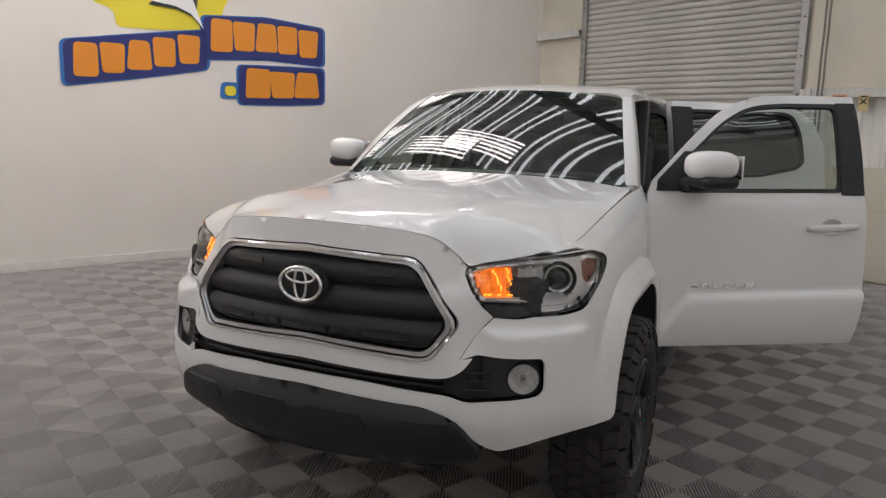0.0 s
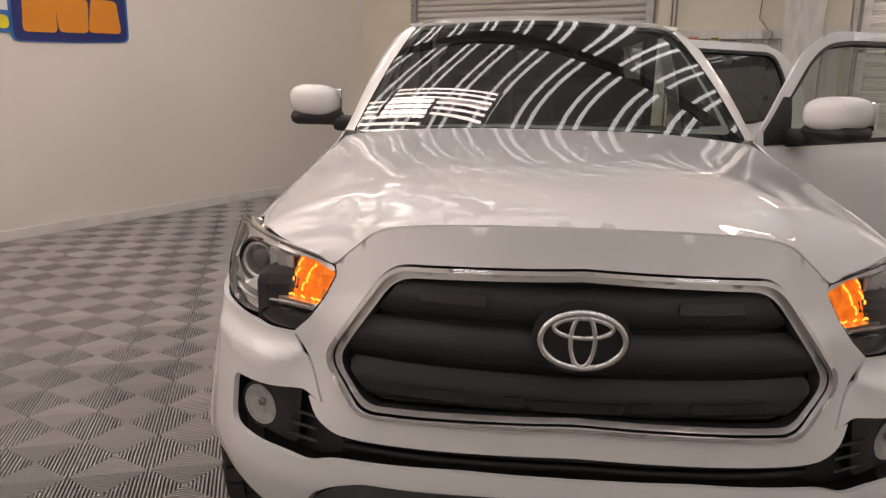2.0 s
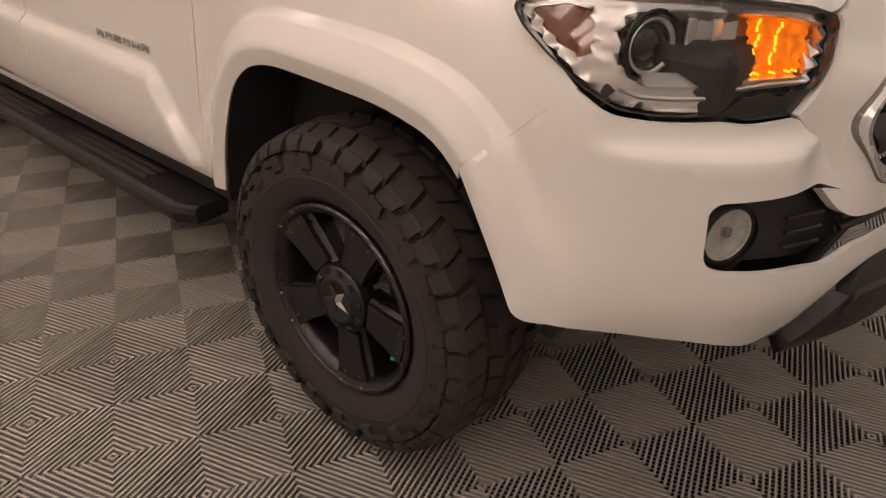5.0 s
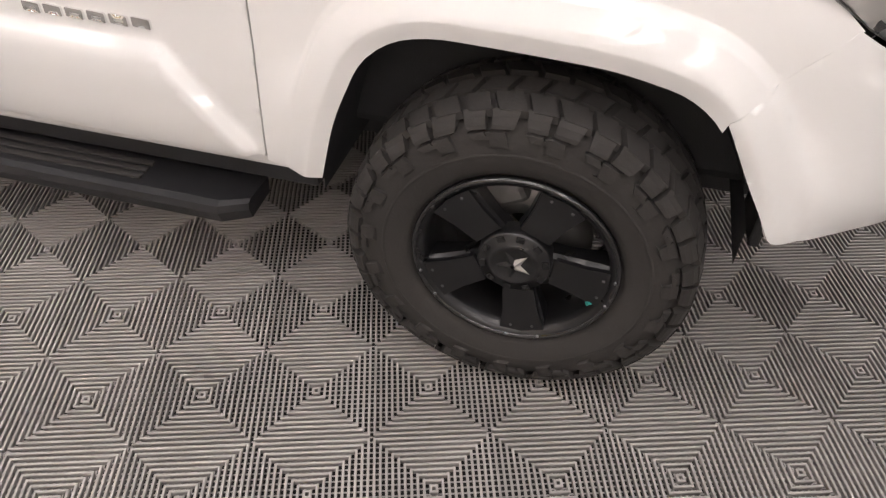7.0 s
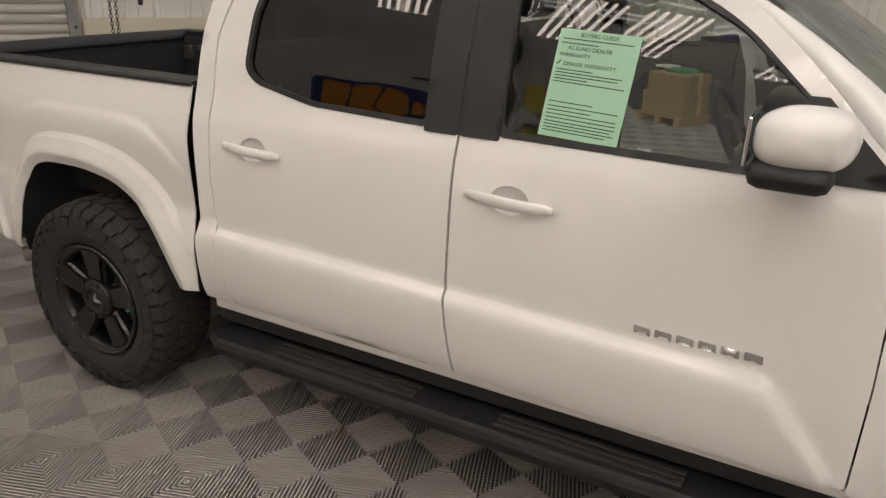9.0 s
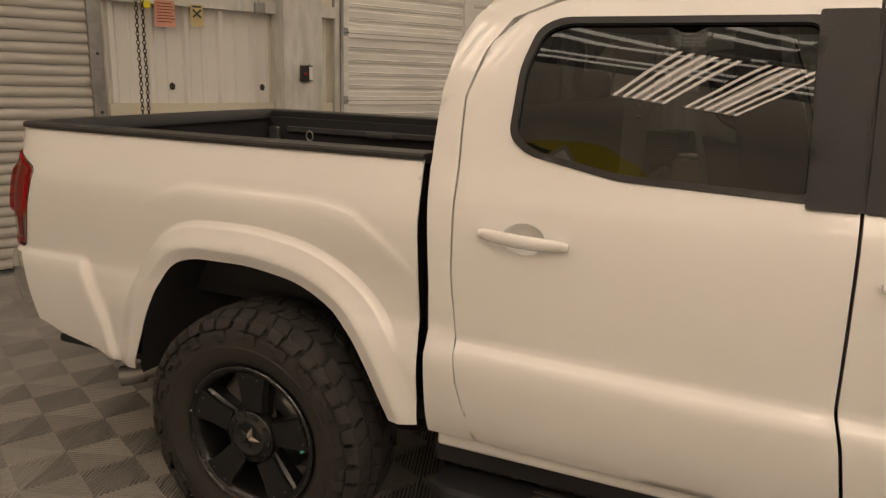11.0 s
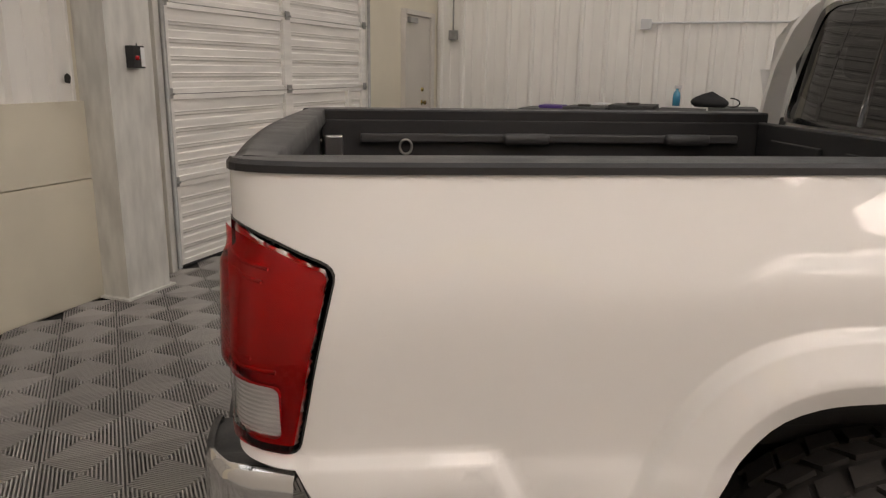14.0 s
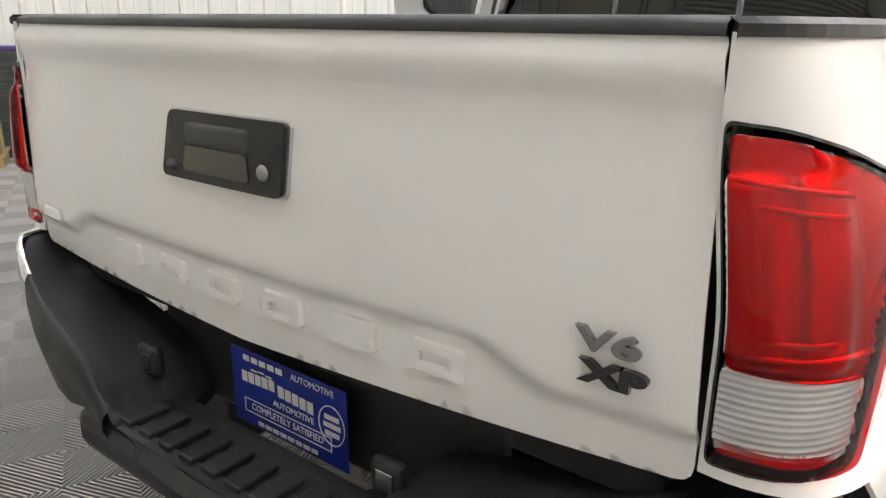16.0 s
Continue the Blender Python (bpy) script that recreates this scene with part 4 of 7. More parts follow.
def body_x(y, z):
    """Half width of the body side."""
    y, z = np.asarray(y, float), np.asarray(z, float)
    low = smooth_step((y - 0.612 - 0.83 * np.clip(z - 0.55, 0, 1)) / 0.035)
    cab = side_section(z) + bulge(z - 0.018 * (y - 1.55)) * low + 0.012 * smooth_step((1.7 - y) / 1.2) * smooth_step((1.0 - z) / 0.4)
    front = fender_section(hood_seam_z(y) - z)
    f = smooth_step((0.60 - y) / 0.30)
    x = cab * (1 - f) + front * f - 0.03 * np.clip((-0.28 - y) / 0.33, 0, 2) ** 2
    b = ((y > 2.677 + 0.07 * (z - 0.54)) & (z < 1.30)).astype(float)
    x = x * (1 - b) + bed_section(z) * b
    x = x + flare(y, z, ARCH_F, 0.052, 0.66) * (y < 1.2) + flare(y, z, ARCH_R, 0.055, 0.70) * b
    # lower rear bulge behind the wheel
    x = x + b * 0.022 * smooth_step((y - 3.80 - 0.50 * np.clip(z - 0.54, 0, 1)) / 0.03) * smooth_step((0.852 - z) / 0.016)
    # shoulder swelling over the rear wheel
    edge = tail_edge(y)
    return x + b * 0.010 * smooth_step((edge - z) / 0.030) * smooth_step((z - 0.90) / 0.22) * smooth_step((3.76 - y) / 0.36)


def tail_edge(y):
    """Height of the shoulder edge over the rear wheel."""
    return 1.152 - 0.9 * np.clip(3.10 - y, 0, 1) ** 2 - 0.25 * np.clip(2.92 - y, 0, 1) - 0.35 * np.clip(y - 3.52, 0, 1)


def arch_folds(arch):
    return [beside(along(arch, 0.02), d) for d in (0.034, 0.040, 0.094, 0.100, 0.111, 0.117)]


ys = np.linspace(2.70, 3.75, 60)
FOLDS_F = arch_folds(ARCH_F)
FOLDS_R = arch_folds(ARCH_R) + [[(y, float(tail_edge(y)) + d) for y in ys] for d in (0.001, -0.006, -0.016, -0.024)] + [[(y, z) for y in (3.90, 4.20)] for z in (0.854, 0.848, 0.840, 0.834)]
FOLDS_R += [[(3.80 + 0.50 * (z - 0.54) + d, z) for z in (0.54, 0.70, 0.84)] for d in (-0.002, 0.008, 0.022, 0.032)]
FOLDS_D = [[(y, z + 0.018 * (y - 1.55)) for y in np.linspace(0.6, 2.65, 60)] for z in (0.748, 0.764, 0.771, 0.783, 0.791)]
FOLDS_D += [[(0.612 + 0.83 * (z - 0.55) + d, z) for z in (0.55, 0.65, 0.76)] for d in (-0.002, 0.010, 0.025, 0.037)]
TAIL_Y, TAIL_L = 4.15, 0.247


def side_map(sign, lift=0.0):
    """Lays (s, z) on the body side; past TAIL_Y the side bends round the rear corner."""
    def fn(s, z):
        s = np.asarray(s, float)
        z = np.asarray(z, float)
        t = np.clip((s - TAIL_Y) / TAIL_L, 0, 1.05)
        w = 0.6 * smooth_step((z - 0.98) / 0.20)
        x0 = body_x(np.minimum(s, TAIL_Y + 0.001), z)
        x1, y1 = x0 + 0.015 * (1 - w) - 0.02 * w, 4.385 * (1 - w) + 4.345 * w
        x2, y2 = 0.7050 - 0.028 * w, 4.365 * (1 - w) + 4.372 * w
        x = x0 * (1 - t) ** 2 + 2 * t * (1 - t) * x1 + t * t * x2
        y = np.where(s > TAIL_Y, TAIL_Y * (1 - t) ** 2 + 2 * t * (1 - t) * y1 + t * t * y2, s)
        phi = 1.45 * smooth_step(t)
        return sign * (x + lift * np.cos(phi)), y + lift * np.sin(phi), z
    return fn


# plan line of the nose, from the middle round to the wheel arch
NOSE = np.array([(0.0, -0.925), (0.1, -0.922), (0.2, -0.913), (0.3, -0.898), (0.4, -0.873), (0.5, -0.838), (0.6, -0.79), (0.68, -0.735), (0.745, -0.665), (0.80, -0.58), (0.845, -0.475), (0.88, -0.36), (0.90, -0.26)])
NOSE_S = np.r_[0, np.cumsum(np.hypot(*np.diff(NOSE, axis=0).T))]
nose_x, nose_y = curve_through(NOSE_S, NOSE[:, 0]), curve_through(NOSE_S, NOSE[:, 1])
nose_lean = curve_through([0.38, 0.45, 0.55, 0.63, 0.75, 0.85, 0.95, 1.0, 1.05, 1.10, 1.14, 1.20], [-0.06, -0.03, 0.012, 0.03, 0.02, 0.008, 0.0, -0.01, -0.026, -0.045, -0.062, -0.085])


def nose_map(lift=0.0, back=0.0):
    """Lays (s, z) on the nose; s runs along the plan line, negative on the passenger side."""
    def fn(s, z):
        a, sg = np.abs(np.asarray(s, float)), np.sign(s)
        e = 1e-3
        tx, ty = nose_x(a + e) - nose_x(a - e), nose_y(a + e) - nose_y(a - e)
        n = np.hypot(tx, ty)
        d = nose_lean(z) * (0.42 + 0.58 * smooth_step(a / 0.52)) + lift
        d = d + 0.02 * smooth_step((a - 0.95) / 0.2) * smooth_step((0.86 - np.asarray(z)) / 0.05)
        return sg * (nose_x(a) + d * ty / n), nose_y(a) - d * tx / n + back, np.asarray(z, float)
    return fn


def set_back(s, z):
    """How far the lamps and the grille surround's outer slope stand back from the nose line."""
    a, z = np.abs(np.asarray(s, float)), np.asarray(z, float)
    start = 0.44 - 0.06 * smooth_step((z - 0.98) / 0.06)
    return 0.036 * smooth_step((a - start) / 0.12) * smooth_step((z - 0.74) / 0.16) * (1 - smooth_step((a - 0.80) / 0.25))


def lamp_map(lift=0.0):
    def fn(s, z):
        x, y, zz = nose_map(lift)(s, z)
        return x, y + set_back(s, z), zz
    return fn


hood_mid = curve_through([-0.93, -0.90, -0.85, -0.78, -0.65, -0.45, -0.2, 0.2, 0.62], [1.184, 1.201, 1.213, 1.224, 1.238, 1.252, 1.264, 1.281, 1.300])
hood_wide = curve_through([-0.93, -0.80, -0.77, -0.745, -0.67, -0.597, 0.0, 0.62], [0.455, 0.480, 0.50, 0.54, 0.64, 0.712, 0.735, 0.73])
hood_edge = curve_through([-0.93, -0.80, -0.77, -0.67, -0.597, -0.40, 0.0, 0.5, 0.62], [1.10, 1.086, 1.087, 1.107, 1.116, 1.140, 1.190, 1.250, 1.262])


# the hood's front edge follows the grille surround
SEAM = [(0.0, 1.202), (0.14, 1.198), (0.255, 1.191), (0.35, 1.181), (0.395, 1.172), (0.43, 1.158), (0.478, 1.120), (0.514, 1.083)]
SEAM_X, SEAM_Y, SEAM_Z = lamp_map(0.012)(np.array([p[0] for p in SEAM]), np.array([p[1] - 0.003 for p in SEAM]))
seam_y, seam_z = curve_through(SEAM_X, SEAM_Y), curve_through(SEAM_X, SEAM_Z)


def hood_base(a, y):
    """A raised middle that rolls down to the fenders."""
    u = a / hood_wide(y)
    t = smooth_step((y + 0.80) / 1.1)
    return hood_mid(y) - (hood_mid(y) - hood_edge(y)) * u ** (4.0 - 1.2 * t)


def hood_z(x, y):
    a = np.abs(x)
    e = np.minimum(a, 0.494)
    miss = seam_z(e) + 0.002 - hood_base(e, seam_y(e))
    return hood_base(a, y) + miss * (1 - smooth_step((y - seam_y(e)) / 0.60))


def fender_top(y):
    """Half width of the fender's upper edge, where the hood closes."""
    return 0.738 - 0.03 * np.clip((-0.28 - y) / 0.33, 0, 2) ** 2


def roof_z(x, y):
    a = np.abs(x)
    return 1.781 - 0.055 * np.clip((1.75 - y) / 0.62, 0, 2) ** 2 - 0.055 * np.clip((y - 1.95) / 0.72, 0, 2) ** 2 - 0.03 * (a / 0.6) ** 2 - 0.06 * smooth_step((a - 0.50) / 0.12)


truck = thing("pickup_truck", "white four-door pickup truck with open driver doors on a checked floor", "truck")

# hood
hood_half = [(float(a), float(b) + 0.002) for a, b in zip(SEAM_X, SEAM_Y)] + [(0.535, -0.745), (0.60, -0.700), (0.66, -0.648), (0.697, -0.604)]
hood_half += [(float(fender_top(y)) + 0.0015, y) for y in (-0.575, -0.45, -0.30, 0.0, 0.50)] + [(0.69, 0.535), (0.40, 0.575), (0.0, 0.59)]
hood_half[0] = (0.0, hood_half[0][1])
hood_loop = mirrored(rounded(hood_half, [0, 0.02, 0.03, 0.03, 0.02, 0.02, 0.02, 0.015, 0.02, 0.03, 0.03, 0.015, 0.01, 0.05, 0.05, 0.1, 0.03, 0.03, 0.05, 0], 4, False))
part("hood", sheet(hood_loop, lambda x, y: (x, y, hood_z(x, y)), (0, 0, 1), 0.02, 0.008), PAINT, truck)
part("engine_bay_cover", Geo().box((-0.70, -0.70, 0.55), (0.70, 0.50, 1.04), 0.03), LINER, truck)
part("cowl", sheet(mirrored([(0, 0.585), (0.40, 0.57), (0.70, 0.53), (0.72, 0.62), (0, 0.72)]), lambda x, y: (x, y, hood_z(x, np.minimum(y, 0.55)) - 0.02), (0, 0, 1), 0.06, 0.006), BLACK, truck, "black plastic cowl below the windshield")
for sg in (-1, 1):
    part("wiper_arm", Geo().tube([(sg * 0.1 + 0.35 * k - 0.1, 0.60 + 0.06 * k, 1.292 + 0.015 * k) for k in np.linspace(0, 1, 6)], 0.008, 6), BLACK, truck, "black wiper arm")

# grille surround, chrome frame, grille
def inset_grille(k):
    return mirrored(rounded([(0, 1.125 - k), (0.378 - 0.55 * k, 1.105 - k), (0.508 - k * 1.25, 0.911 - 0.1 * k), (0.425 - 0.6 * k, 0.800 + k), (0, 0.819 + k)], [0, 0.04, 0.035, 0.03, 0], 5, False))


surround_half = [(p[0], p[1] - 0.004) for p in SEAM] + [(0.506, 1.062), (0.528, 1.009), (0.560, 0.966), (0.597, 0.933), (0.550, 0.884), (0.509, 0.806), (0.548, 0.812), (0.524, 0.775), (0.482, 0.752), (0.43, 0.748), (0, 0.763)]
surround = mirrored(rounded(surround_half, [0, 0.02, 0.03, 0.03, 0.02, 0.02, 0.02, 0.004, 0.01, 0.02, 0.01, 0.004, 0.03, 0.004, 0.004, 0.02, 0.03, 0.04, 0], 5, False))
part("grille_surround", sheet(surround, lamp_map(0.012), (0, -1, 0), 0.018, 0.02, [inset_grille(-0.003)]), PAINT, truck)
ring = sheet(inset_grille(0.0), nose_map(0.020), (0, -1, 0), 0.02, 0.04, [inset_grille(0.008)])
part("grille_frame", ring, CHROME, truck, "chrome grille frame")
part("grille_inner_frame", sheet(inset_grille(0.010), nose_map(0.006), (0, -1, 0), 0.02, 0.03, [inset_grille(0.023)]), SILVER, truck, "satin inner grille frame")
grille = part("grille", sheet(inset_grille(0.024), nose_map(-0.03), (0, -1, 0), 0.05, 0.01), BLACK, truck, "black plastic grille with broad bars")
for z0, z1, w in ((1.008, 1.088, 0.398), (0.920, 1.000, 0.470), (0.836, 0.912, 0.455)):
    h = z1 - z0
    bar = mirrored(rounded([(0, z1), (w - (0.05 if z0 > 0.95 else 0.005), z1), (w, z0 + h * 0.2 if z0 > 0.9 else z1 - 0.02), (w - (0.05 if z0 < 0.9 else 0.01), z0), (0, z0)], [0, 0.02, 0.02, 0.02, 0], 3, False))
    g = sheet(bar, lambda s, z, z0=z0, h=h: nose_map(0.0)(s, z)[:1] + (nose_map(0.0)(s, z)[1] - 0.024 * np.sin(np.pi * np.clip((z - z0) / h, 0, 1)) ** 0.7 + 0.02,) + (z,), (0, -1, 0), 0.02, 0.01)
    part("grille_bar", g, BLACK, grille)
for s0, z0, w in ((-0.245, 1.055, 0.066), (0.245, 1.055, 0.066), (-0.285, 0.866, 0.075), (0.285, 0.866, 0.075), (0.0, 0.862, 0.085), (0.12, 0.866, 0.02), (-0.12, 0.866, 0.02)):
    part("grille_slot", sheet(rounded([(s0 - w, z0 - 0.010), (s0 + w, z0 - 0.010), (s0 + w, z0 + 0.010), (s0 - w, z0 + 0.010)], 0.006, 3), nose_map(0.008), (0, -1, 0), 0.03, 0.004), GLOSSBLACK, grille)
part("badge_plate", sheet([(0.090 * math.cos(a), 1.001 + 0.068 * math.sin(a)) for a in np.linspace(0, 2 * math.pi, 28)[:-1]], nose_map(0.012), (0, -1, 0), 0.03, 0.03), BLACK, grille)
badge = Geo()
for rx, rz, cz, rr in ((0.077, 0.053, 0.0, 0.0068), (0.022, 0.050, 0.0, 0.0055), (0.053, 0.019, 0.024, 0.0055)):
    badge.tube([(rx * math.cos(a), -0.935 - 0.012, 1.001 + cz + rz * math.sin(a)) for a in np.linspace(0, 2 * math.pi, 37)[:-1]], rr, 8, True)
part("badge", badge, CHROME, grille, "chrome oval badge")

# bumper cover with the dark intake and the lamp openings
intake_half = [(0, 0.770), (0.42, 0.756), (0.49, 0.762), (0.53, 0.80), (0.545, 0.832), (0.765, 0.822), (0.782, 0.806), (0.782, 0.704), (0.76, 0.686), (0.535, 0.670), (0.48, 0.690), (0, 0.708)]
bump_half = [(0, 0.717), (0.224, 0.717), (0.48, 0.699), (0.535, 0.679), (0.736, 0.694), (0.757, 0.700), (0.771, 0.716), (0.773, 0.798), (0.760, 0.813), (0.559, 0.824), (0.511, 0.806),
             (0.551, 0.884), (0.599, 0.930), (0.68, 0.924), (0.727, 0.931), (0.78, 0.929), (0.83, 0.929), (0.90, 0.937), (0.990, 0.974), (1.176, 0.814), (1.112, 0.69), (1.034, 0.566), (0.884, 0.560), (0.772, 0.552), (0.64, 0.518), (0.602, 0.530), (0.562, 0.556), (0.530, 0.602), (0.487, 0.635), (0.415, 0.660), (0, 0.677)]
bump_loop = mirrored(rounded(bump_half, [0, 0.03, 0.03, 0.02, 0.01, 0.01, 0.02, 0.015, 0.015, 0.01, 0.004, 0.02, 0.006, 0.02, 0.01, 0.02, 0.02, 0.03, 0.006, 0.006, 0.04, 0.03, 0.04, 0.04, 0.03, 0.02, 0.02, 0.03, 0.03, 0.03, 0], 4, False))


def bumper_map(s, z):
    """The bumper's ends lie flush with the fender and carry its flare on."""
    x, y, z = nose_map(0.016)(s, z)
    a = np.abs(s)
    y = y + set_back(s, z) * np.maximum(smooth_step((z - 0.878) / 0.032), 1 - smooth_step((a - 0.52) / 0.12))
    step = 0.010 * smooth_step((0.893 - z) / 0.018) * smooth_step((a - 0.58) / 0.10) * smooth_step((1.0 - a) / 0.12)
    y = y - step
    w = smooth_step((np.abs(s) - 0.86) / 0.16)
    return np.sign(s) * (np.abs(x) * (1 - w) + body_x(y, z) * w), y, z


part("front_bumper", sheet(bump_loop, bumper_map, (0, -1, 0), 0.016, 0.012, (), None, [[(sg * 0.55, z), (sg * 1.02, z)] for sg in (-1, 1) for z in (0.911, 0.899, 0.893, 0.884, 0.876)]), PAINT, truck)
part("lower_intake", sheet(mirrored(rounded(intake_half, [0] + [0.02] * 10 + [0], 3, False)), nose_map(-0.040), (0, -1, 0), 0.05, 0.01), BLACK, truck, "black lower intake")
for z in (0.716, 0.736):
    part("intake_slat", Geo().tube([tuple(float(c[0]) for c in nose_map(-0.02)(np.array([s]), np.array([z + 0.01 * (1 - abs(s) / 0.45)]))) for s in np.linspace(-0.47, 0.47, 15)], 0.008, 6), BLACK, truck)
valance_half = [(0, 0.681), (0.415, 0.664), (0.488, 0.639), (0.531, 0.606), (0.563, 0.560), (0.600, 0.520), (0.57, 0.475), (0.45, 0.458), (0, 0.452)]
part("front_valance", sheet(mirrored(rounded(valance_half, [0, 0.03, 0.03, 0.02, 0.02, 0.03, 0.04, 0.04, 0], 4, False)), lambda s, z: tuple(c + d for c, d in zip(nose_map(0.022)(s, z), (0, -0.030 * smooth_step((0.665 - z) / 0.05) * smooth_step((z - 0.46) / 0.05), 0))), (0, -1, 0), 0.03, 0.03), BLACK, truck, "black textured lower valance")
for a, b in ((-0.50, -0.30), (-0.25, -0.02), (0.02, 0.25), (0.30, 0.50)):
    part("valance_pad", sheet(rounded([(a, 0.575), (a + 0.02, 0.626), (b - 0.02, 0.626), (b, 0.575)], 0.012, 3), nose_map(0.056), (0, -1, 0), 0.04, 0.02), BLACK, truck)
part("skid_panel", Geo().box((-0.42, -0.74, 0.37), (0.42, -0.40, 0.41), 0.02), LINER, truck)

HEADLAMP = [(0.516, 1.077), (0.547, 1.083), (0.607, 1.094), (0.706, 1.104), (0.818, 1.109), (0.93, 1.114), (1.03, 1.117), (1.098, 1.099), (1.110, 1.083), (1.088, 1.056), (1.042, 1.021), (0.972, 0.976), (0.90, 0.944), (0.83, 0.936), (0.78, 0.936), (0.727, 0.940), (0.700, 0.963), (0.647, 0.968), (0.562, 0.969), (0.530, 1.009), (0.508, 1.062)]


def at_nose(fn, s, z):
    return Vector([float(c[0]) for c in fn(np.array([s]), np.array([z]))])


for sg in (-1, 1):
    lamp_loop = rounded(HEADLAMP, 0.012, 4)
    lamp = part("headlight", sheet(flip(lamp_loop, sg), lamp_map(-0.060), (0, -1, 0), 0.04, 0.004), SMOKE, truck, "projector headlight with lit amber turn signal")
    part("headlight_rim", sheet(flip(lamp_loop, sg), lamp_map(0.004), (0, -1, 0), 0.02, 0.060, [flip(scaled(lamp_loop, 0.978, (0.80, 1.03)), sg)]), GLOSSBLACK, lamp)
    # chrome surround with one window for the lamps and one for the side reflector
    cavity = rounded([(0.528, 1.060), (0.60, 1.074), (0.72, 1.084), (0.895, 1.083), (0.915, 1.060), (0.905, 1.005), (0.865, 0.976), (0.735, 0.978), (0.690, 0.985), (0.565, 0.985), (0.545, 1.010)], 0.010, 4)
    window = rounded([(0.975, 1.082), (1.020, 1.090), (1.082, 1.082), (1.045, 1.043), (0.985, 1.012), (0.960, 1.030)], 0.008, 3)
    part("chrome_bezel", sheet(flip(scaled(lamp_loop, 0.972, (0.80, 1.03)), sg), lambda s, z: tuple(c + d for c, d in zip(lamp_map(-0.016)(s, z), (0, 0.006 * np.sin(z * 300), 0))), (0, -1, 0), 0.012, 0.03, [flip(cavity, sg), flip(window, sg)]), BEZEL, lamp, "chrome headlight bezel")
    part("bezel_shade", sheet(flip(rounded([(0.575, 1.088), (0.70, 1.0985), (0.82, 1.104), (0.99, 1.110), (1.04, 1.106), (0.97, 1.099), (0.82, 1.096), (0.70, 1.091), (0.58, 1.080)], 0.003, 3), sg), lamp_map(-0.012), (0, -1, 0), 0.02, 0.004), SMOKE, lamp, "dark band in the bezel")
    ctr = at_nose(lamp_map(-0.028), sg * 0.848, 1.032)
    aim = (Vector((sg * 0.38, -0.92, 0))).normalized().to_track_quat("Z", "Y").to_matrix().to_4x4()
    at = Matrix.Translation(ctr) @ aim
    part("projector_shroud", Geo().lathe([(0.058, 0.004), (0.054, 0.008), (0.050, 0.002), (0.046, -0.02)], 36, at), GLOSSBLACK, lamp)
    part("projector_ring", Geo().lathe([(0.040, -0.03), (0.043, -0.002), (0.0455, 0.004), (0.043, 0.006), (0.038, 0.0)], 32, at), BEZEL, lamp, "chrome projector ring")
    part("projector_lens", Geo().lathe([(0.0001, 0.008), (0.012, 0.006), (0.026, -0.002), (0.038, -0.016)], 32, at), GLOSSBLACK, lamp, "dark round projector lens")
    for k in range(4):
        q = Matrix.Translation(at_nose(lamp_map(-0.044 - 0.004 * (k % 2)), sg * (0.775 - 0.024 * k), 1.03)) @ aim @ Matrix.Rotation(radians(sg * (18 if k % 2 else -14)), 4, "Y")
        part("reflector_fin", Geo().box((-0.013, -0.040 + 0.003 * k, -0.003), (0.013, 0.044, 0.003), 0.002, q), CLEARLAMP, lamp)
    turn = rounded([(0.535, 1.056), (0.57, 1.066), (0.662, 1.074), (0.668, 1.03), (0.684, 0.986), (0.572, 0.984), (0.553, 1.010)], 0.008, 4)
    part("turn_signal", sheet(flip(turn, sg), lambda s, z: tuple(a + b for a, b in zip(lamp_map(-0.034)(s, z), (0, 0.004 * np.sin(np.abs(s) * 420) + 0.003 * np.sin(z * 420), 0))), (0, -1, 0), 0.006, 0.003), AMBER, lamp, "glowing amber turn signal")
    glint = random.Random(7)
    for s0, s1, z0, z1 in ((0.650, 0.668, 1.066, 0.998), (0.604, 0.630, 1.060, 1.004)):
        for q in (0.0, 0.14, 0.33, 0.46, 0.62, 0.78, 0.95):
            a, z = s0 + (s1 - s0) * q + glint.uniform(-0.005, 0.005), z0 + (z1 - z0) * q
            part("filament_glint", Geo().tube([tuple(at_nose(lamp_map(-0.030), sg * (a + d * glint.uniform(-1, 1)), z + d)) for d in (-0.004, 0.0, 0.004)], 0.0022, 5), AMBERHOT, lamp, "bright glint in the turn signal")
    for a in (0.575, 0.590, 0.622, 0.655, 0.668):
        part("filament_glint", Geo().tube([tuple(at_nose(lamp_map(-0.030), sg * (a + d), 0.991 + 0.3 * d)) for d in (-0.006, 0.006)], 0.0020, 5), AMBERHOT, lamp, "bright glint in the turn signal")
    part("side_reflector", sheet(flip(scaled(window, 1.04, (1.02, 1.05)), sg), lamp_map(-0.020), (0, -1, 0), 0.02, 0.004), AMBERDULL, lamp, "dull amber side reflector")
    part("light_strip", Geo().tube([tuple(at_nose(lamp_map(-0.008), sg * a, z)) for a, z in ((0.900, 0.972), (0.86, 0.962), (0.80, 0.960), (0.735, 0.962), (0.705, 0.975), (0.64, 0.980), (0.575, 0.979))], 0.0035, 6), BEZEL, lamp, "chrome strip along the lamp's foot")
    lens = part("lamp_lens", sheet(flip(scaled(lamp_loop, 0.985, (0.80, 1.03)), sg), lamp_map(0.003), (0, -1, 0), 0.02, 0.0), LENS, lamp, "clear headlight lens")
    lens.visible_shadow = False
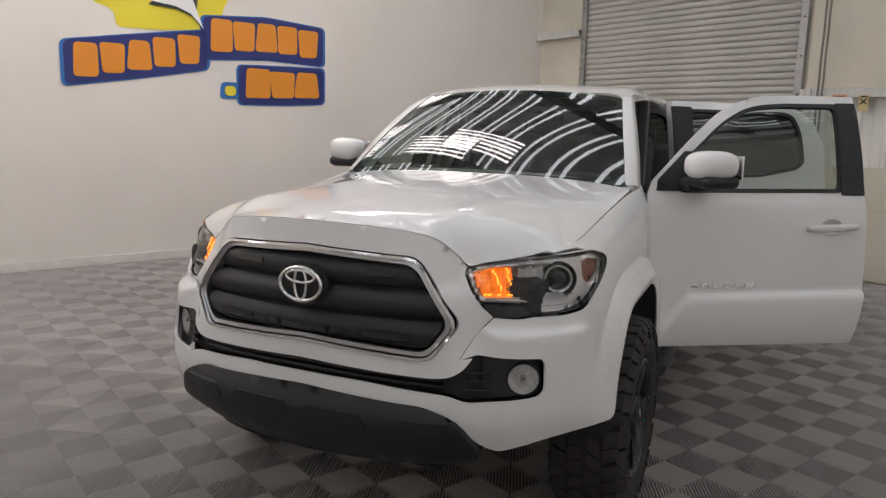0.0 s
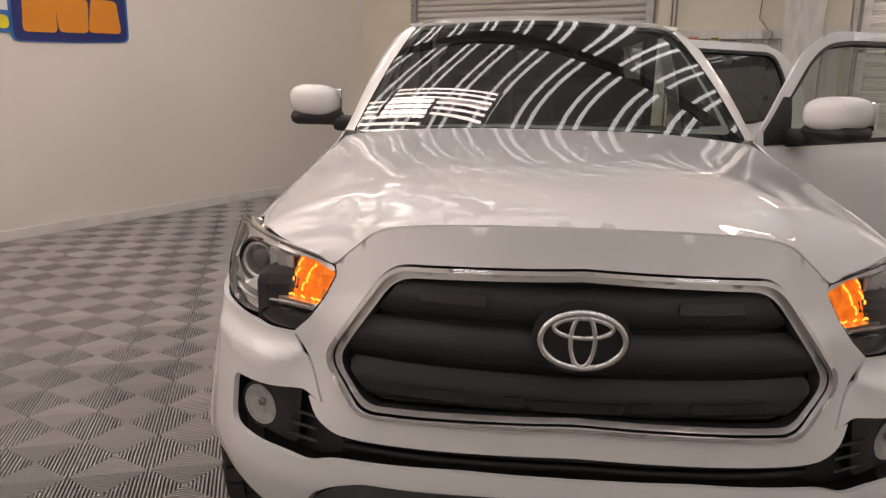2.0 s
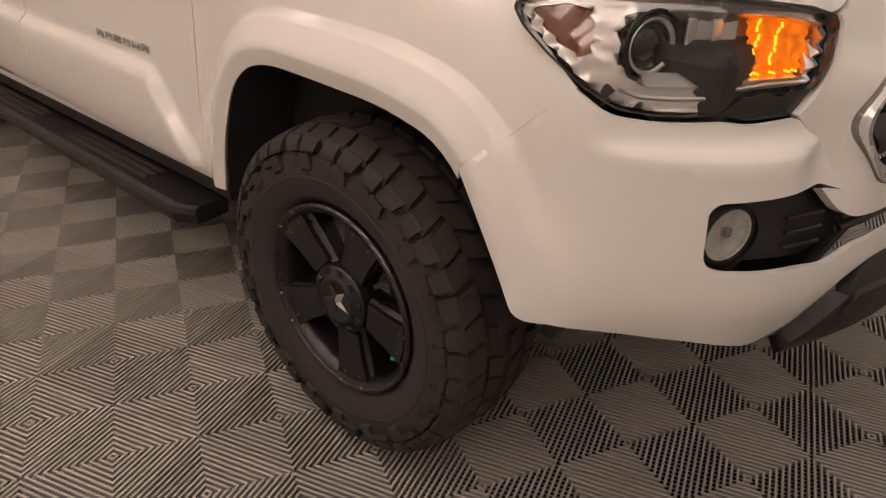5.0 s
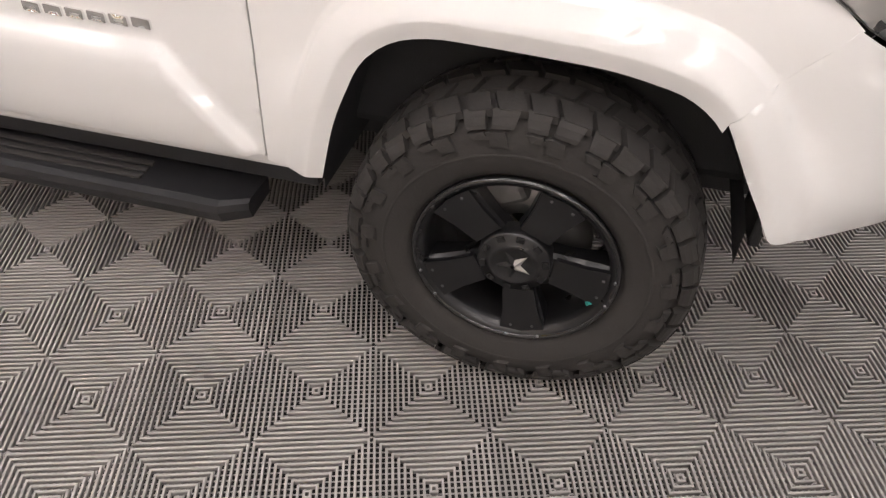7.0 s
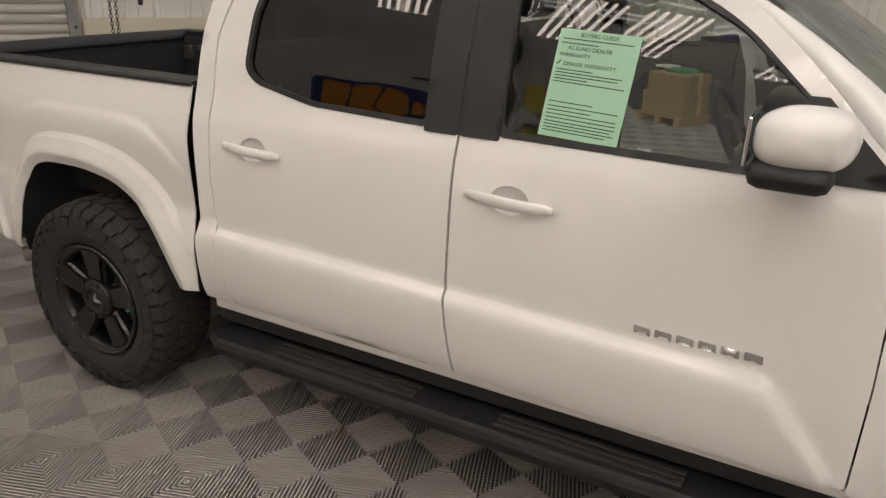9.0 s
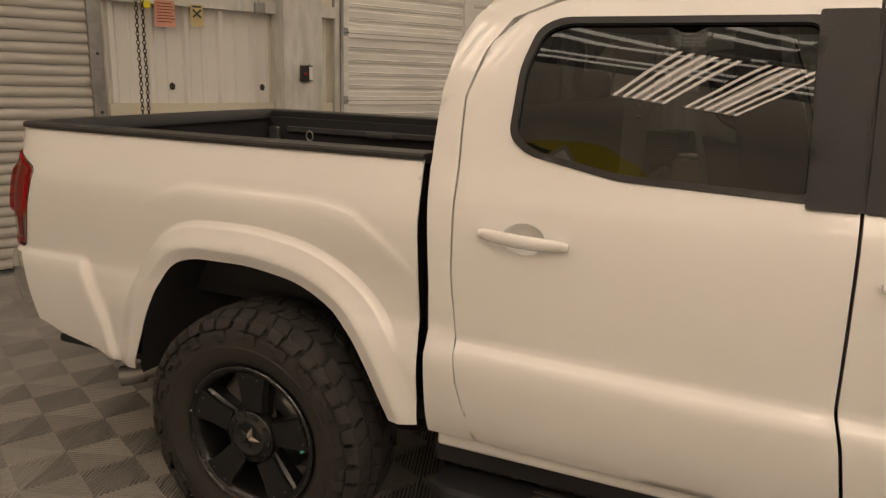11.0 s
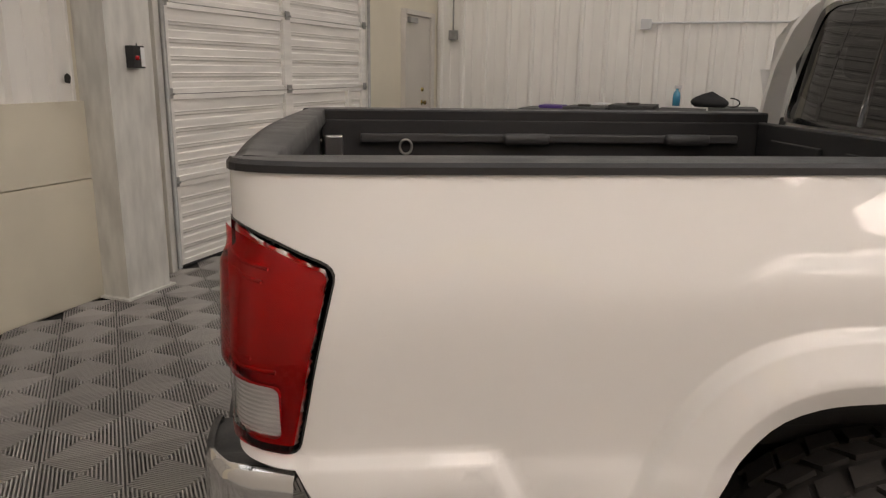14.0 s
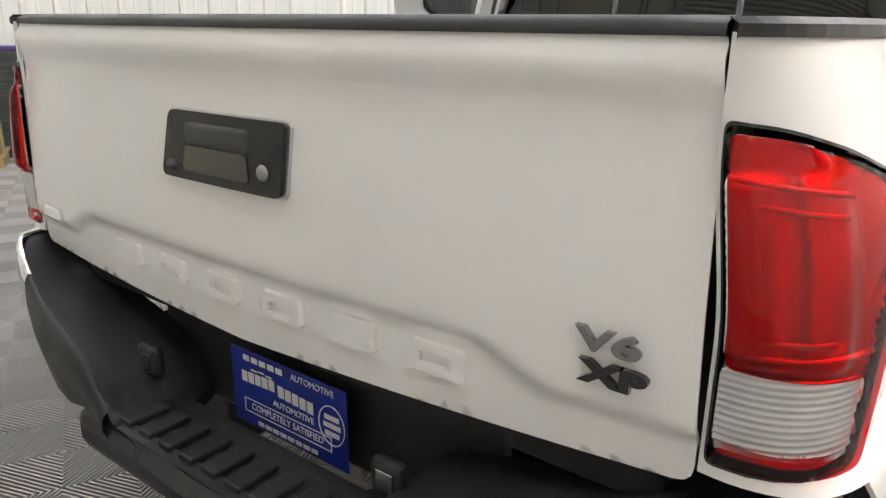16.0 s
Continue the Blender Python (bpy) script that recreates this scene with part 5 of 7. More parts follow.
    part("headlight_lower_trim", sheet(flip(rounded([(0.566, 0.966), (0.65, 0.965), (0.698, 0.961), (0.726, 0.937), (0.68, 0.927), (0.600, 0.929)], 0.005, 3), sg), lamp_map(-0.003), (0, -1, 0), 0.02, 0.03), GLOSSBLACK, truck, "gloss black trim below the headlight")
    # fog lamp in its pod
    fm = Matrix.Translation((sg * 0.678, -0.743, 0.741)) @ Vector((sg * 0.44, -0.90, 0)).normalized().to_track_quat("Z", "Y").to_matrix().to_4x4()
    fog = part("fog_lamp", Geo().lathe([(0.058, -0.06), (0.055, 0.0), (0.050, 0.004), (0.046, -0.004)], 32, fm), BLACK, truck, "round fog lamp in a black pod")
    part("fog_reflector", Geo().lathe([(0.0001, -0.014), (0.02, -0.012), (0.040, -0.004), (0.047, 0.0)], 24, fm), FOGBOWL, fog)
    part("fog_bulb_shield", Geo().box((-0.008, -0.004, -0.012), (0.008, 0.012, 0.0), 0.003, fm), REFLECTOR, fog)
    fl = part("fog_lens", Geo().lathe([(0.0001, 0.012), (0.015, 0.010), (0.030, 0.006), (0.047, -0.002)], 24, fm), LENS, fog)
    fl.visible_shadow = False
    pod = rounded([(0.585, 0.822), (0.755, 0.812), (0.768, 0.800), (0.768, 0.714), (0.750, 0.696), (0.585, 0.688)], 0.02, 4)
    part("fog_pod", sheet(flip(pod, sg), nose_map(-0.018), (0, -1, 0), 0.03, 0.006, [flip([(0.713 + 0.057 * math.cos(a), 0.742 + 0.054 * math.sin(a)) for a in np.linspace(0, 2 * math.pi, 20)[:-1]], sg)]), BLACK, truck)
    for z in (0.712, 0.738, 0.764):
        part("pod_slat", Geo().tube([tuple(at_nose(nose_map(-0.010), sg * a, z)) for a in (0.53, 0.56, 0.58, 0.61)], 0.004, 5), BLACK, truck)

    # fender
    arch = ARCH_F
    fen = [(0.590, 0.525), (0.445, 0.525)] + arch[1:-1]
    fen = [p for p in fen if not (p[0] < -0.34 and p[1] < 0.80)]
    fen += [(-0.347, 0.818), (-0.517, 0.974), (-0.456, 1.022), (-0.405, 1.058), (-0.380, 1.085), (-0.388, 1.101), (-0.45, 1.119), (-0.52, 1.119), (-0.597, 1.116), (-0.40, 1.134), (0.0, 1.187), (0.5, 1.249), (0.608, 1.262), (0.604, 1.22), (0.595, 1.10), (0.588, 0.80)]
    part("fender", sheet(fen, side_map(sg), (sg, 0, 0), 0.0125, 0.006, (), None, FOLDS_F), PAINT, truck)
    part("seam_backing", sheet([(-0.30, 0.84), (-0.30, 0.95), (-0.45, 1.04), (-0.56, 0.97), (-0.40, 0.82)], side_map(sg, -0.035), (sg, 0, 0), 0.02, 0.004), LINER, truck)
    for (a, ya) in ((arch, 0.0), (ARCH_R, WHEELBASE)):
        prof = [(p[0], p[1] + 0.012) for p in a]
        prof = [(prof[0][0], 0.49)] + prof + [(prof[-1][0], 0.49)]
        xs = [float(body_x(np.array([p[0]]), np.array([min(max(p[1], 0.5), 1.2)]))[0]) - 0.012 for p in prof]
        vs = [(sg * x, p[0], p[1]) for x, p in zip(xs, prof)] + [(sg * 0.42, p[0], p[1]) for p in prof]
        k = len(prof)
        well = Geo().add(vs, [(i, i + 1, k + i + 1, k + i) for i in range(k - 1)] + [tuple(range(k, 2 * k))], True)
        part("wheel_well", well, LINER, truck, "black plastic wheel-well liner")

# windshield, roof and pillars
W_BASE, W_TOP = 0.50, 1.10


def windshield(a, b):
    """a across (-1..1), b up (0..1)."""
    x = a * (0.715 * (1 - b) + 0.555 * b)
    y = W_BASE * (1 - b) + W_TOP * b - 0.085 * (1 - a * a) - 0.02 * np.sin(np.pi * b)
    z = 1.262 * (1 - b) + 1.676 * b + 0.018 * np.sin(np.pi * b) + (0.012 * (1 - b) + 0.035 * b) * (1 - a * a)
    return x, y, z


wl = [(-1, 0), (1, 0), (1, 1), (-1, 1)]
ws = part("windshield", sheet(rounded(wl, 0.06, 4), windshield, (0, -1, 1), 0.08, 0.0), WINDSHIELD, truck, "large curved windshield with ceiling reflections")
ws.visible_shadow = False
part("windshield_band", sheet(rounded(scaled(wl, 1.012, (0, 0.5)), 0.06, 4), lambda a, b: tuple(c + d for c, d in zip(windshield(a, b), (0, 0.004, -0.004))), (0, -1, 1), 0.08, 0.004, [rounded([(-0.955, 0.05), (0.955, 0.05), (0.955, 0.955), (-0.955, 0.955)], 0.06, 4)]), GLOSSBLACK, ws, "black windshield border")
roof_loop = mirrored(rounded([(0, 1.015), (0.30, 1.04), (0.555, 1.105), (0.590, 1.24), (0.608, 1.75), (0.600, 2.35), (0.56, 2.60), (0.30, 2.665), (0, 2.675)], [0, 0.1, 0.04, 0.1, 0.2, 0.1, 0.08, 0.1, 0], 4, False))
part("roof", sheet(roof_loop, lambda x, y: (x, y, roof_z(x, y)), (0, 0, 1), 0.05, 0.01), PAINT, truck)
part("headliner", sheet(scaled(roof_loop, 0.93, (0, 1.9)), lambda x, y: (x, y, roof_z(x, y) - 0.045), (0, 0, -1), 0.12, 0.004), HEADLINER, truck, "pale cloth headliner")
for sg in (-1, 1):
    ts = np.linspace(0, 1, 14)
    edge = np.stack([np.array(c) for c in windshield(np.full(14, 1.0), ts)], 1)
    outer_z = 1.246 + (1.692 - 1.246) * ts
    outer_y = np.interp(outer_z, [1.246, 1.44, 1.60, 1.67, 1.692], [0.60, 0.80, 1.0, 1.15, 1.23])
    outer_x = side_section(outer_z) - 0.004
    g = Geo()
    vs = []
    for e, ox, oy, oz, up in zip(edge, outer_x, outer_y, outer_z, 0.012 * (1 - ts ** 3)):
        m3 = ((e[0] + ox) / 2 + 0.012, (e[1] + oy) / 2 - 0.018, (e[2] + oz) / 2 + up)
        vs += [(sg * e[0], e[1], e[2] + 0.004), (sg * m3[0], m3[1], m3[2]), (sg * ox, oy - 0.012, oz), (sg * (ox - 0.06), oy + 0.01, oz - 0.03)]
    g.add(vs, [tuple(4 * i + k for k in ((j, j + 1, j + 5, j + 4) if sg > 0 else (j, j + 4, j + 5, j + 1))) for i in range(13) for j in range(3)], True)
    part("windshield_pillar", g, PAINT, truck)
    # cab corner and roof rail round the doors
    cab = [(2.525, 0.535), (2.662, 0.535), (2.683, 0.94), (2.715, 1.25), (2.712, 1.45), (2.69, 1.58), (2.655, 1.65), (2.60, 1.705), (2.50, 1.735), (1.75, 1.737), (1.45, 1.726), (1.28, 1.710), (1.19, 1.699), (1.30, 1.702), (1.70, 1.703), (2.44, 1.692), (2.55, 1.645), (2.610, 1.56), (2.646, 1.44), (2.635, 1.20), (2.624, 0.98), (2.598, 0.82), (2.58, 0.70)]
    part("cab_corner", sheet(cab, side_map(sg), (sg, 0, 0), 0.03, 0.02), PAINT, truck)
    part("door_sill", Geo().box((sg * 0.74 if sg > 0 else -0.845, 0.55, 0.49), (0.845 if sg > 0 else -0.74, 2.64, 0.535), 0.01), PAINT, truck)
    part("centre_pillar", Geo().box((sg * 0.66 - 0.03, 1.62, 0.50), (sg * 0.66 + 0.03, 1.74, 1.22), 0.015).box((sg * 0.57 - 0.03, 1.63, 1.18), (sg * 0.57 + 0.03, 1.73, 1.69), 0.012), GREYTRIM, truck)


# cab back with the sliding rear window
def cab_back(x, z):
    return x, 2.715 - 0.19 * np.clip(z - 1.2, 0, 1) ** 1.25 - 0.10 * np.abs(x / 0.75) ** 6, z


back_loop = mirrored([(0, 1.735), (0.50, 1.72), (0.585, 1.69), (0.64, 1.60), (0.745, 1.27), (0.80, 1.10), (0.83, 0.80), (0.83, 0.55), (0, 0.55)])
rear_glass = mirrored(rounded([(0, 1.655), (0.50, 1.645), (0.57, 1.62), (0.685, 1.29), (0.66, 1.262), (0, 1.262)], [0, 0.03, 0.04, 0.05, 0.03, 0], 4, False))
part("cab_back", sheet(back_loop, cab_back, (0, 1, 0), 0.06, 0.01, [rear_glass]), PAINT, truck)
rw = part("rear_window", sheet(scaled(rear_glass, 1.015, (0, 1.45)), lambda x, z: tuple(a + b for a, b in zip(cab_back(x, z), (0, 0.006, 0))), (0, 1, 0), 0.1, 0.0), PRIVACY, truck, "dark sliding rear window")
part("rear_window_seal", sheet(scaled(rear_glass, 1.03, (0, 1.45)), lambda x, z: tuple(a + b for a, b in zip(cab_back(x, z), (0, 0.010, 0))), (0, 1, 0), 0.05, 0.008, [scaled(rear_glass, 0.955, (0, 1.45))]), GLOSSBLACK, rw)
for x in (-0.2, 0.2):
    part("slider_frame", Geo().tube([tuple(float(np.asarray(c)) for c in cab_back(x, z)) for z in (1.27, 1.4, 1.55, 1.65)], 0.013, 6), GLOSSBLACK, rw)

# doors, each hung at its front edge
FRONT_DOOR = [(0.595, 0.530), (0.592, 0.80), (0.600, 1.10), (0.612, 1.225), (0.640, 1.285), (0.83, 1.475), (1.01, 1.625), (1.20, 1.688), (1.35, 1.694), (1.700, 1.697), (1.692, 1.20), (1.688, 0.80), (1.672, 0.73), (1.652, 0.60), (1.640, 0.530)]
FRONT_GLASS = [(0.76, 1.232), (0.80, 1.385), (1.00, 1.560), (1.14, 1.635), (1.30, 1.655), (1.605, 1.660), (1.585, 1.242)]
REAR_DOOR = [(1.648, 0.530), (1.660, 0.60), (1.680, 0.73), (1.696, 0.80), (1.700, 1.20), (1.708, 1.697), (2.42, 1.690), (2.52, 1.652), (2.595, 1.58), (2.640, 1.44), (2.629, 1.20), (2.619, 0.98), (2.594, 0.81), (2.575, 0.70), (2.540, 0.575), (2.51, 0.535)]
REAR_GLASS = [(1.785, 1.242), (1.805, 1.652), (2.42, 1.647), (2.475, 1.62), (2.505, 1.52), (2.508, 1.345), (2.455, 1.302), (2.22, 1.256)]


def side_door(name, sg, loop, glass, glass_mat, hinge_y, opened, handle_y, handle_z, label, front):
    """A door skin with its window frame, pane, trim, handle and (front) mirror; opened: degrees."""
    hx = float(body_x(np.array([hinge_y]), np.array([0.9]))[0]) - 0.05
    hinge = Vector((sg * hx, hinge_y, 0))
    back = Matrix.Translation(-hinge)
    lp = rounded(loop, [0.15 if front and 0.7 < p[0] < 1.3 and p[1] > 1.4 else 0.015 for p in loop], 5)
    gl = rounded(glass, [0.13 if front and 0.9 < p[0] < 1.35 and p[1] > 1.4 else 0.03 for p in glass], 6)
    cup_loop = [(handle_y + 0.056 * math.cos(a), handle_z + 0.040 * math.sin(a)) for a in np.linspace(0, 2 * math.pi, 29)[:-1]]
    door = part(name, Geo().join(sheet(lp, side_map(sg), (sg, 0, 0), 0.0145, 0.012, [gl, cup_loop], None, FOLDS_D), back), PAINT, truck, label)
    door.matrix_basis = Matrix.Translation(hinge) @ Matrix.Rotation(radians(-sg * opened), 4, "Z")

    def sub(nm, g, mat, lab=""):
        h = Geo().join(g, back)
        return part(nm, h, mat, door, lab)

    seal = sheet(scaled(gl, 1.0, (1.5, 1.45)), side_map(sg, 0.003), (sg, 0, 0), 0.03, 0.02, [rounded([((p[0] - cx) * k + cx, (p[1] - cz) * k2 + cz) for p in glass for cx, cz, k, k2 in [((glass[0][0] + glass[-2][0]) / 2, 1.45, 0.955, 0.915)]], 0.03, 4)])
    sub("window_seal", seal, BLACK, "black rubber window seal")
    pane = sub("window_pane", sheet(scaled(gl, 0.99, (sum(p[0] for p in glass) / len(glass), 1.45)), side_map(sg, -0.010), (sg, 0, 0), 0.06, 0.0), glass_mat, "dark privacy glass" if glass_mat is PRIVACY else "clear greenish window glass")
    pane.visible_shadow = False
    if front:
        blk = [(1.572, 1.232), (1.592, 1.664), (1.6985, 1.666), (1.6915, 1.232)]
    else:
        blk = [(1.7005, 1.232), (1.7085, 1.666), (1.826, 1.664), (1.808, 1.232)]
    sub("pillar_trim", sheet(rounded(blk, 0.008, 3), side_map(sg, 0.0055), (sg, 0, 0), 0.04, 0.003), LINER, "matt black pillar trim")
    if not front:
        # black strip laid over the door gap, in place of its shade
        sub("pillar_seal", sheet([(1.689, 1.234), (1.6975, 1.664), (1.7125, 1.664), (1.7045, 1.234)], side_map(sg, 0.002), (sg, 0, 0), 0.04, 0.003), LINER)
    y0, y1 = min(p[0] for p in loop) + 0.04, max(p[0] for p in loop) - 0.06
    inner = rounded([(y0, 0.56), (y0, 1.20), (y1, 1.22), (y1 - 0.03, 0.75), (y1 - 0.08, 0.56)], 0.05, 4)
    sub("door_trim", sheet(inner, lambda y, z: (sg * (body_x(y, z) - 0.085 + 0.02 * np.sin(np.clip((z - 0.56) / 0.66, 0, 1) * np.pi)), y, z), (-sg, 0, 0), 0.06, 0.01), GREYTRIM, "dark grey inner door trim")
    edge = Geo()
    for a, b in zip(loop, loop[1:] + loop[:1]):
        if min(a[1], b[1]) > 1.22:
            continue
        xa, xb = [float(body_x(np.array([p[0]]), np.array([p[1]]))[0]) for p in (a, b)]
        edge.add([(sg * (xa - 0.004), *a), (sg * (xb - 0.004), *b), (sg * (xb - 0.09), *b), (sg * (xa - 0.09), *a)], [(0, 1, 2, 3)])
    sub("door_edge", edge, PAINT)
    sub("arm_rest", Geo().box((sg * 0.70 - 0.04, y0 + 0.25, 0.93), (sg * 0.70 + 0.04, y1 - 0.15, 0.985), 0.02), BLACK)
    # handle: grip, cup behind it
    bx = float(body_x(np.array([handle_y]), np.array([handle_z]))[0])
    grip = Geo()
    L = 0.129 if front else 0.118
    path = [(sg * (bx + 0.004 + 0.026 * math.sin(math.pi * min(max(t, 0.06), 0.94))), handle_y + L * (1 - 2 * t), handle_z + 0.006 * (1 - 2 * t)) for t in np.linspace(0, 1, 15)]
    k = len(path)
    vs, n = [], 10
    for i, p in enumerate(path):
        w = 0.0175 * (0.55 + 0.45 * math.sin(math.pi * i / (k - 1)) ** 0.4)
        vs += [(p[0] + sg * 0.009 * math.sin(2 * math.pi * j / n), p[1], p[2] + w * math.cos(2 * math.pi * j / n)) for j in range(n)]
    grip.add(vs, [(i * n + j, i * n + (j + 1) % n, (i + 1) * n + (j + 1) % n, (i + 1) * n + j) for i in range(k - 1) for j in range(n)] + [tuple(range(n)), tuple(range((k - 1) * n, k * n))], True)
    sub("door_handle", grip, PAINT, "body-coloured pull handle")
    cg = sheet(scaled(cup_loop, 1.03, (handle_y, handle_z)), lambda y, z: (sg * (body_x(y, z) - 0.001 - 0.026 * np.sqrt(np.clip(1.06 - ((y - handle_y) / 0.056) ** 2 - ((z - handle_z) / 0.040) ** 2, 0, 1))), y, z), (sg, 0, 0), 0.006, 0.0)
    sub("handle_cup", cg, PAINT)
    if front:
        my, mz = 0.838, 1.348
        cap = Geo()
        n, k = 28, 18
        vs = []
        for i in range(k):
            t = (1 - math.cos(math.pi * i / (k - 1))) / 2
            w = max(0.0, 1 - abs(2 * t - 1) ** 3.2) ** 0.45
            for j in range(n):
                a = 2 * math.pi * j / n
                ca, sa = math.cos(a), math.sin(a)
                ca, sa = math.copysign(abs(ca) ** 0.72, ca), math.copysign(abs(sa) ** 0.72, sa)
                vs.append((sg * (0.838 + 0.212 * t), my - 0.03 * (1 - t) + 0.094 * w * ca, mz + 0.014 + 0.064 * w * sa + 0.006 * t))
        fs = [(i * n + j, i * n + (j + 1) % n, (i + 1) * n + (j + 1) % n, (i + 1) * n + j) for i in range(k - 1) for j in range(n)]
        cap.add(vs, fs, True)
        mirror = sub("door_mirror", cap, PAINT, "white mirror cap on a black foot")
        foot = Geo().box((sg * 0.935 - 0.105, my - 0.078, mz - 0.082), (sg * 0.935 + 0.100, my + 0.084, mz - 0.022), 0.028, None, True)
        foot.box((sg * 0.81 - 0.05, my - 0.075, mz - 0.105), (sg * 0.81 + 0.06, my + 0.055, mz - 0.045), 0.02, None, True)
        sub("mirror_foot", foot, BLACK)
        sub("mirror_glass", Geo().box((sg * 0.94 - 0.085, my + 0.086, mz - 0.04), (sg * 0.94 + 0.085, my + 0.094, mz + 0.062), 0.004), MIRRORGLASS)
        sail = [(0.655, 1.240), (0.665, 1.29), (0.80, 1.42), (0.845, 1.42), (0.80, 1.240)]
        sub("mirror_sail", sheet(sail, side_map(sg, 0.006), (sg, 0, 0), 0.04, 0.012), BLACK)
        # model lettering on the lower door, drawn as plain chrome bars
        for i in range(6):
            y = 0.842 + 0.054 * i
            g = sheet(rounded([(y - 0.021, 0.799), (y + 0.022, 0.802), (y + 0.023, 0.823), (y - 0.020, 0.820)], 0.003, 2), side_map(sg, 0.006), (sg, 0, 0), 0.02, 0.006, [rounded([(y - 0.011, 0.806), (y + 0.012, 0.807), (y + 0.012, 0.812), (y - 0.011, 0.811)], 0.001, 2)] if i not in (0, 4) else ())
            sub("badge_bar", g, CHROME)
    return door


side_door("front_door", -1, FRONT_DOOR, FRONT_GLASS, SIDEGLASS, 0.60, 0, 1.515, 1.082, "closed white front passenger door", True)
side_door("rear_door", -1, REAR_DOOR, REAR_GLASS, PRIVACY, 1.70, 0, 2.432, 1.096, "closed white rear door with privacy glass", False)
side_door("front_door", 1, FRONT_DOOR, FRONT_GLASS, SIDEGLASS, 0.60, 58, 1.515, 1.082, "white driver door standing wide open", True)
side_door("rear_door", 1, REAR_DOOR, REAR_GLASS, PRIVACY, 1.70, 60, 2.432, 1.096, "white rear door standing wide open", False)

# bed: sides, liner, rail caps, tailgate
BED_SIDE = [(2.692, 0.548), (2.722, 1.03), (2.738, 1.272), (4.397, 1.272), (4.397, 0.842), (4.225, 0.838), (4.208, 0.80), (4.166, 0.61), (4.08, 0.575), (3.735, 0.508)] + ARCH_R[1:-1] + [(2.775, 0.548)]
TAIL_LAMP = [(4.182, 1.140), (4.25, 1.172), (4.32, 1.192), (4.393, 1.198), (4.393, 0.856), (4.220, 0.852), (4.210, 0.92)]
for sg in (-1, 1):
    tl = rounded(TAIL_LAMP, [0.02, 0.02, 0.03, 0.01, 0.01, 0.02, 0.04], 4)
    part("bed_side", sheet(BED_SIDE, side_map(sg), (sg, 0, 0), 0.0125, 0.006, [tl], None, FOLDS_R), PAINT, truck)
    lampb = part("tail_lamp", sheet(scaled(tl, 1.0, (4.31, 1.0)), side_map(sg, 0.002), (sg, 0.6, 0), 0.03, 0.03, [scaled(tl, 0.982, (4.30, 1.02))]), GLOSSBLACK, truck, "tall red tail lamp with clear lower lens")

    def red_face(s, z, sg=sg):
        x, y, zz = side_map(sg, 0.010)(s, z)
        bump = 0.012 * smooth_step((s - 4.268) / 0.014) * smooth_step((4.386 - s) / 0.014) * smooth_step((z - 0.972) / 0.012) * smooth_step((1.160 - z - 0.10 * (4.39 - s)) / 0.03)
        return x + sg * bump * 0.5 * (s < 4.30), y + bump, zz

    red = [p for p in scaled(tl, 0.965, (4.31, 1.02))]
    rl = part("red_lens", sheet(rounded([(4.190, 1.132), (4.252, 1.162), (4.32, 1.182), (4.385, 1.188), (4.386, 0.968), (4.240, 0.962), (4.238, 0.880), (4.386, 0.884), (4.386, 0.864), (4.226, 0.858), (4.217, 0.92)], 0.012, 4), red_face, (sg, 0.6, 0), 0.009, 0.0), REDGLASS, lampb, "glossy red tail lens")
    rl.visible_shadow = False

    def bowl(s, z, sg=sg):
        x, y, zz = side_map(sg, -0.005)(s, z)
        cell = smooth_step((s - 4.272) / 0.006) * smooth_step((z - 0.975) / 0.006) * smooth_step((1.150 - z) / 0.006)
        rib = 0.0018 * np.sin(z * 520) + 0.0015 * np.sin(s * 1100)
        mid = smooth_step((s - 4.312) / 0.005) * smooth_step((4.336 - s) / 0.005)
        return x + sg * (rib * (1 - cell)), y + 0.013 * cell * (1 - 0.8 * mid) + rib, zz

    part("red_reflector", sheet(scaled(rounded([(4.186, 1.138), (4.25, 1.168), (4.32, 1.188), (4.390, 1.194), (4.390, 0.859), (4.222, 0.855), (4.213, 0.92)], 0.012, 4), 0.955, (4.305, 1.02)), bowl, (sg, 0.6, 0), 0.006, 0.003), BEZEL, lampb, "ribbed tail lamp reflector")
    for z, y0, y1 in ((1.148, 4.262, 4.386), (1.128, 4.272, 4.384), (1.000, 4.285, 4.382), (0.984, 4.245, 4.384)):
        xs, yy, zz = side_map(sg, 0.004)(np.linspace(y0, y1, 9), np.full(9, z) + 0.12 * (np.linspace(y0, y1, 9) - 4.39) * (z > 1.05))
        part("reflector_edge", Geo().tube(list(zip(xs.tolist(), yy.tolist(), zz.tolist())), 0.0032, 6), BEZEL, lampb, "bright edge inside the tail lamp")
    part("reverse_reflector", sheet(rounded([(4.241, 0.960), (4.388, 0.966), (4.388, 0.885), (4.241, 0.881)], 0.008, 3), lambda s, z, sg=sg: tuple(c + d for c, d in zip(side_map(sg, 0.003)(s, z), (0, 0.0016 * np.sin(z * 850), 0))), (sg, 0.6, 0), 0.0025, 0.002), CLEARLAMP, lampb, "ribbed clear reversing lamp")
    cl = part("clear_lens", sheet(rounded([(4.239, 0.961), (4.388, 0.967), (4.388, 0.884), (4.239, 0.880)], 0.008, 3), side_map(sg, 0.010), (sg, 0.6, 0), 0.03, 0.0), LENS, lampb)
    cl.visible_shadow = False
    # rail cap
    cap = Geo()
    ss = [2.738, 3.2, 3.7, 4.0, 4.15, 4.18, 4.21, 4.24, 4.27, 4.30, 4.33, 4.36, 4.393]
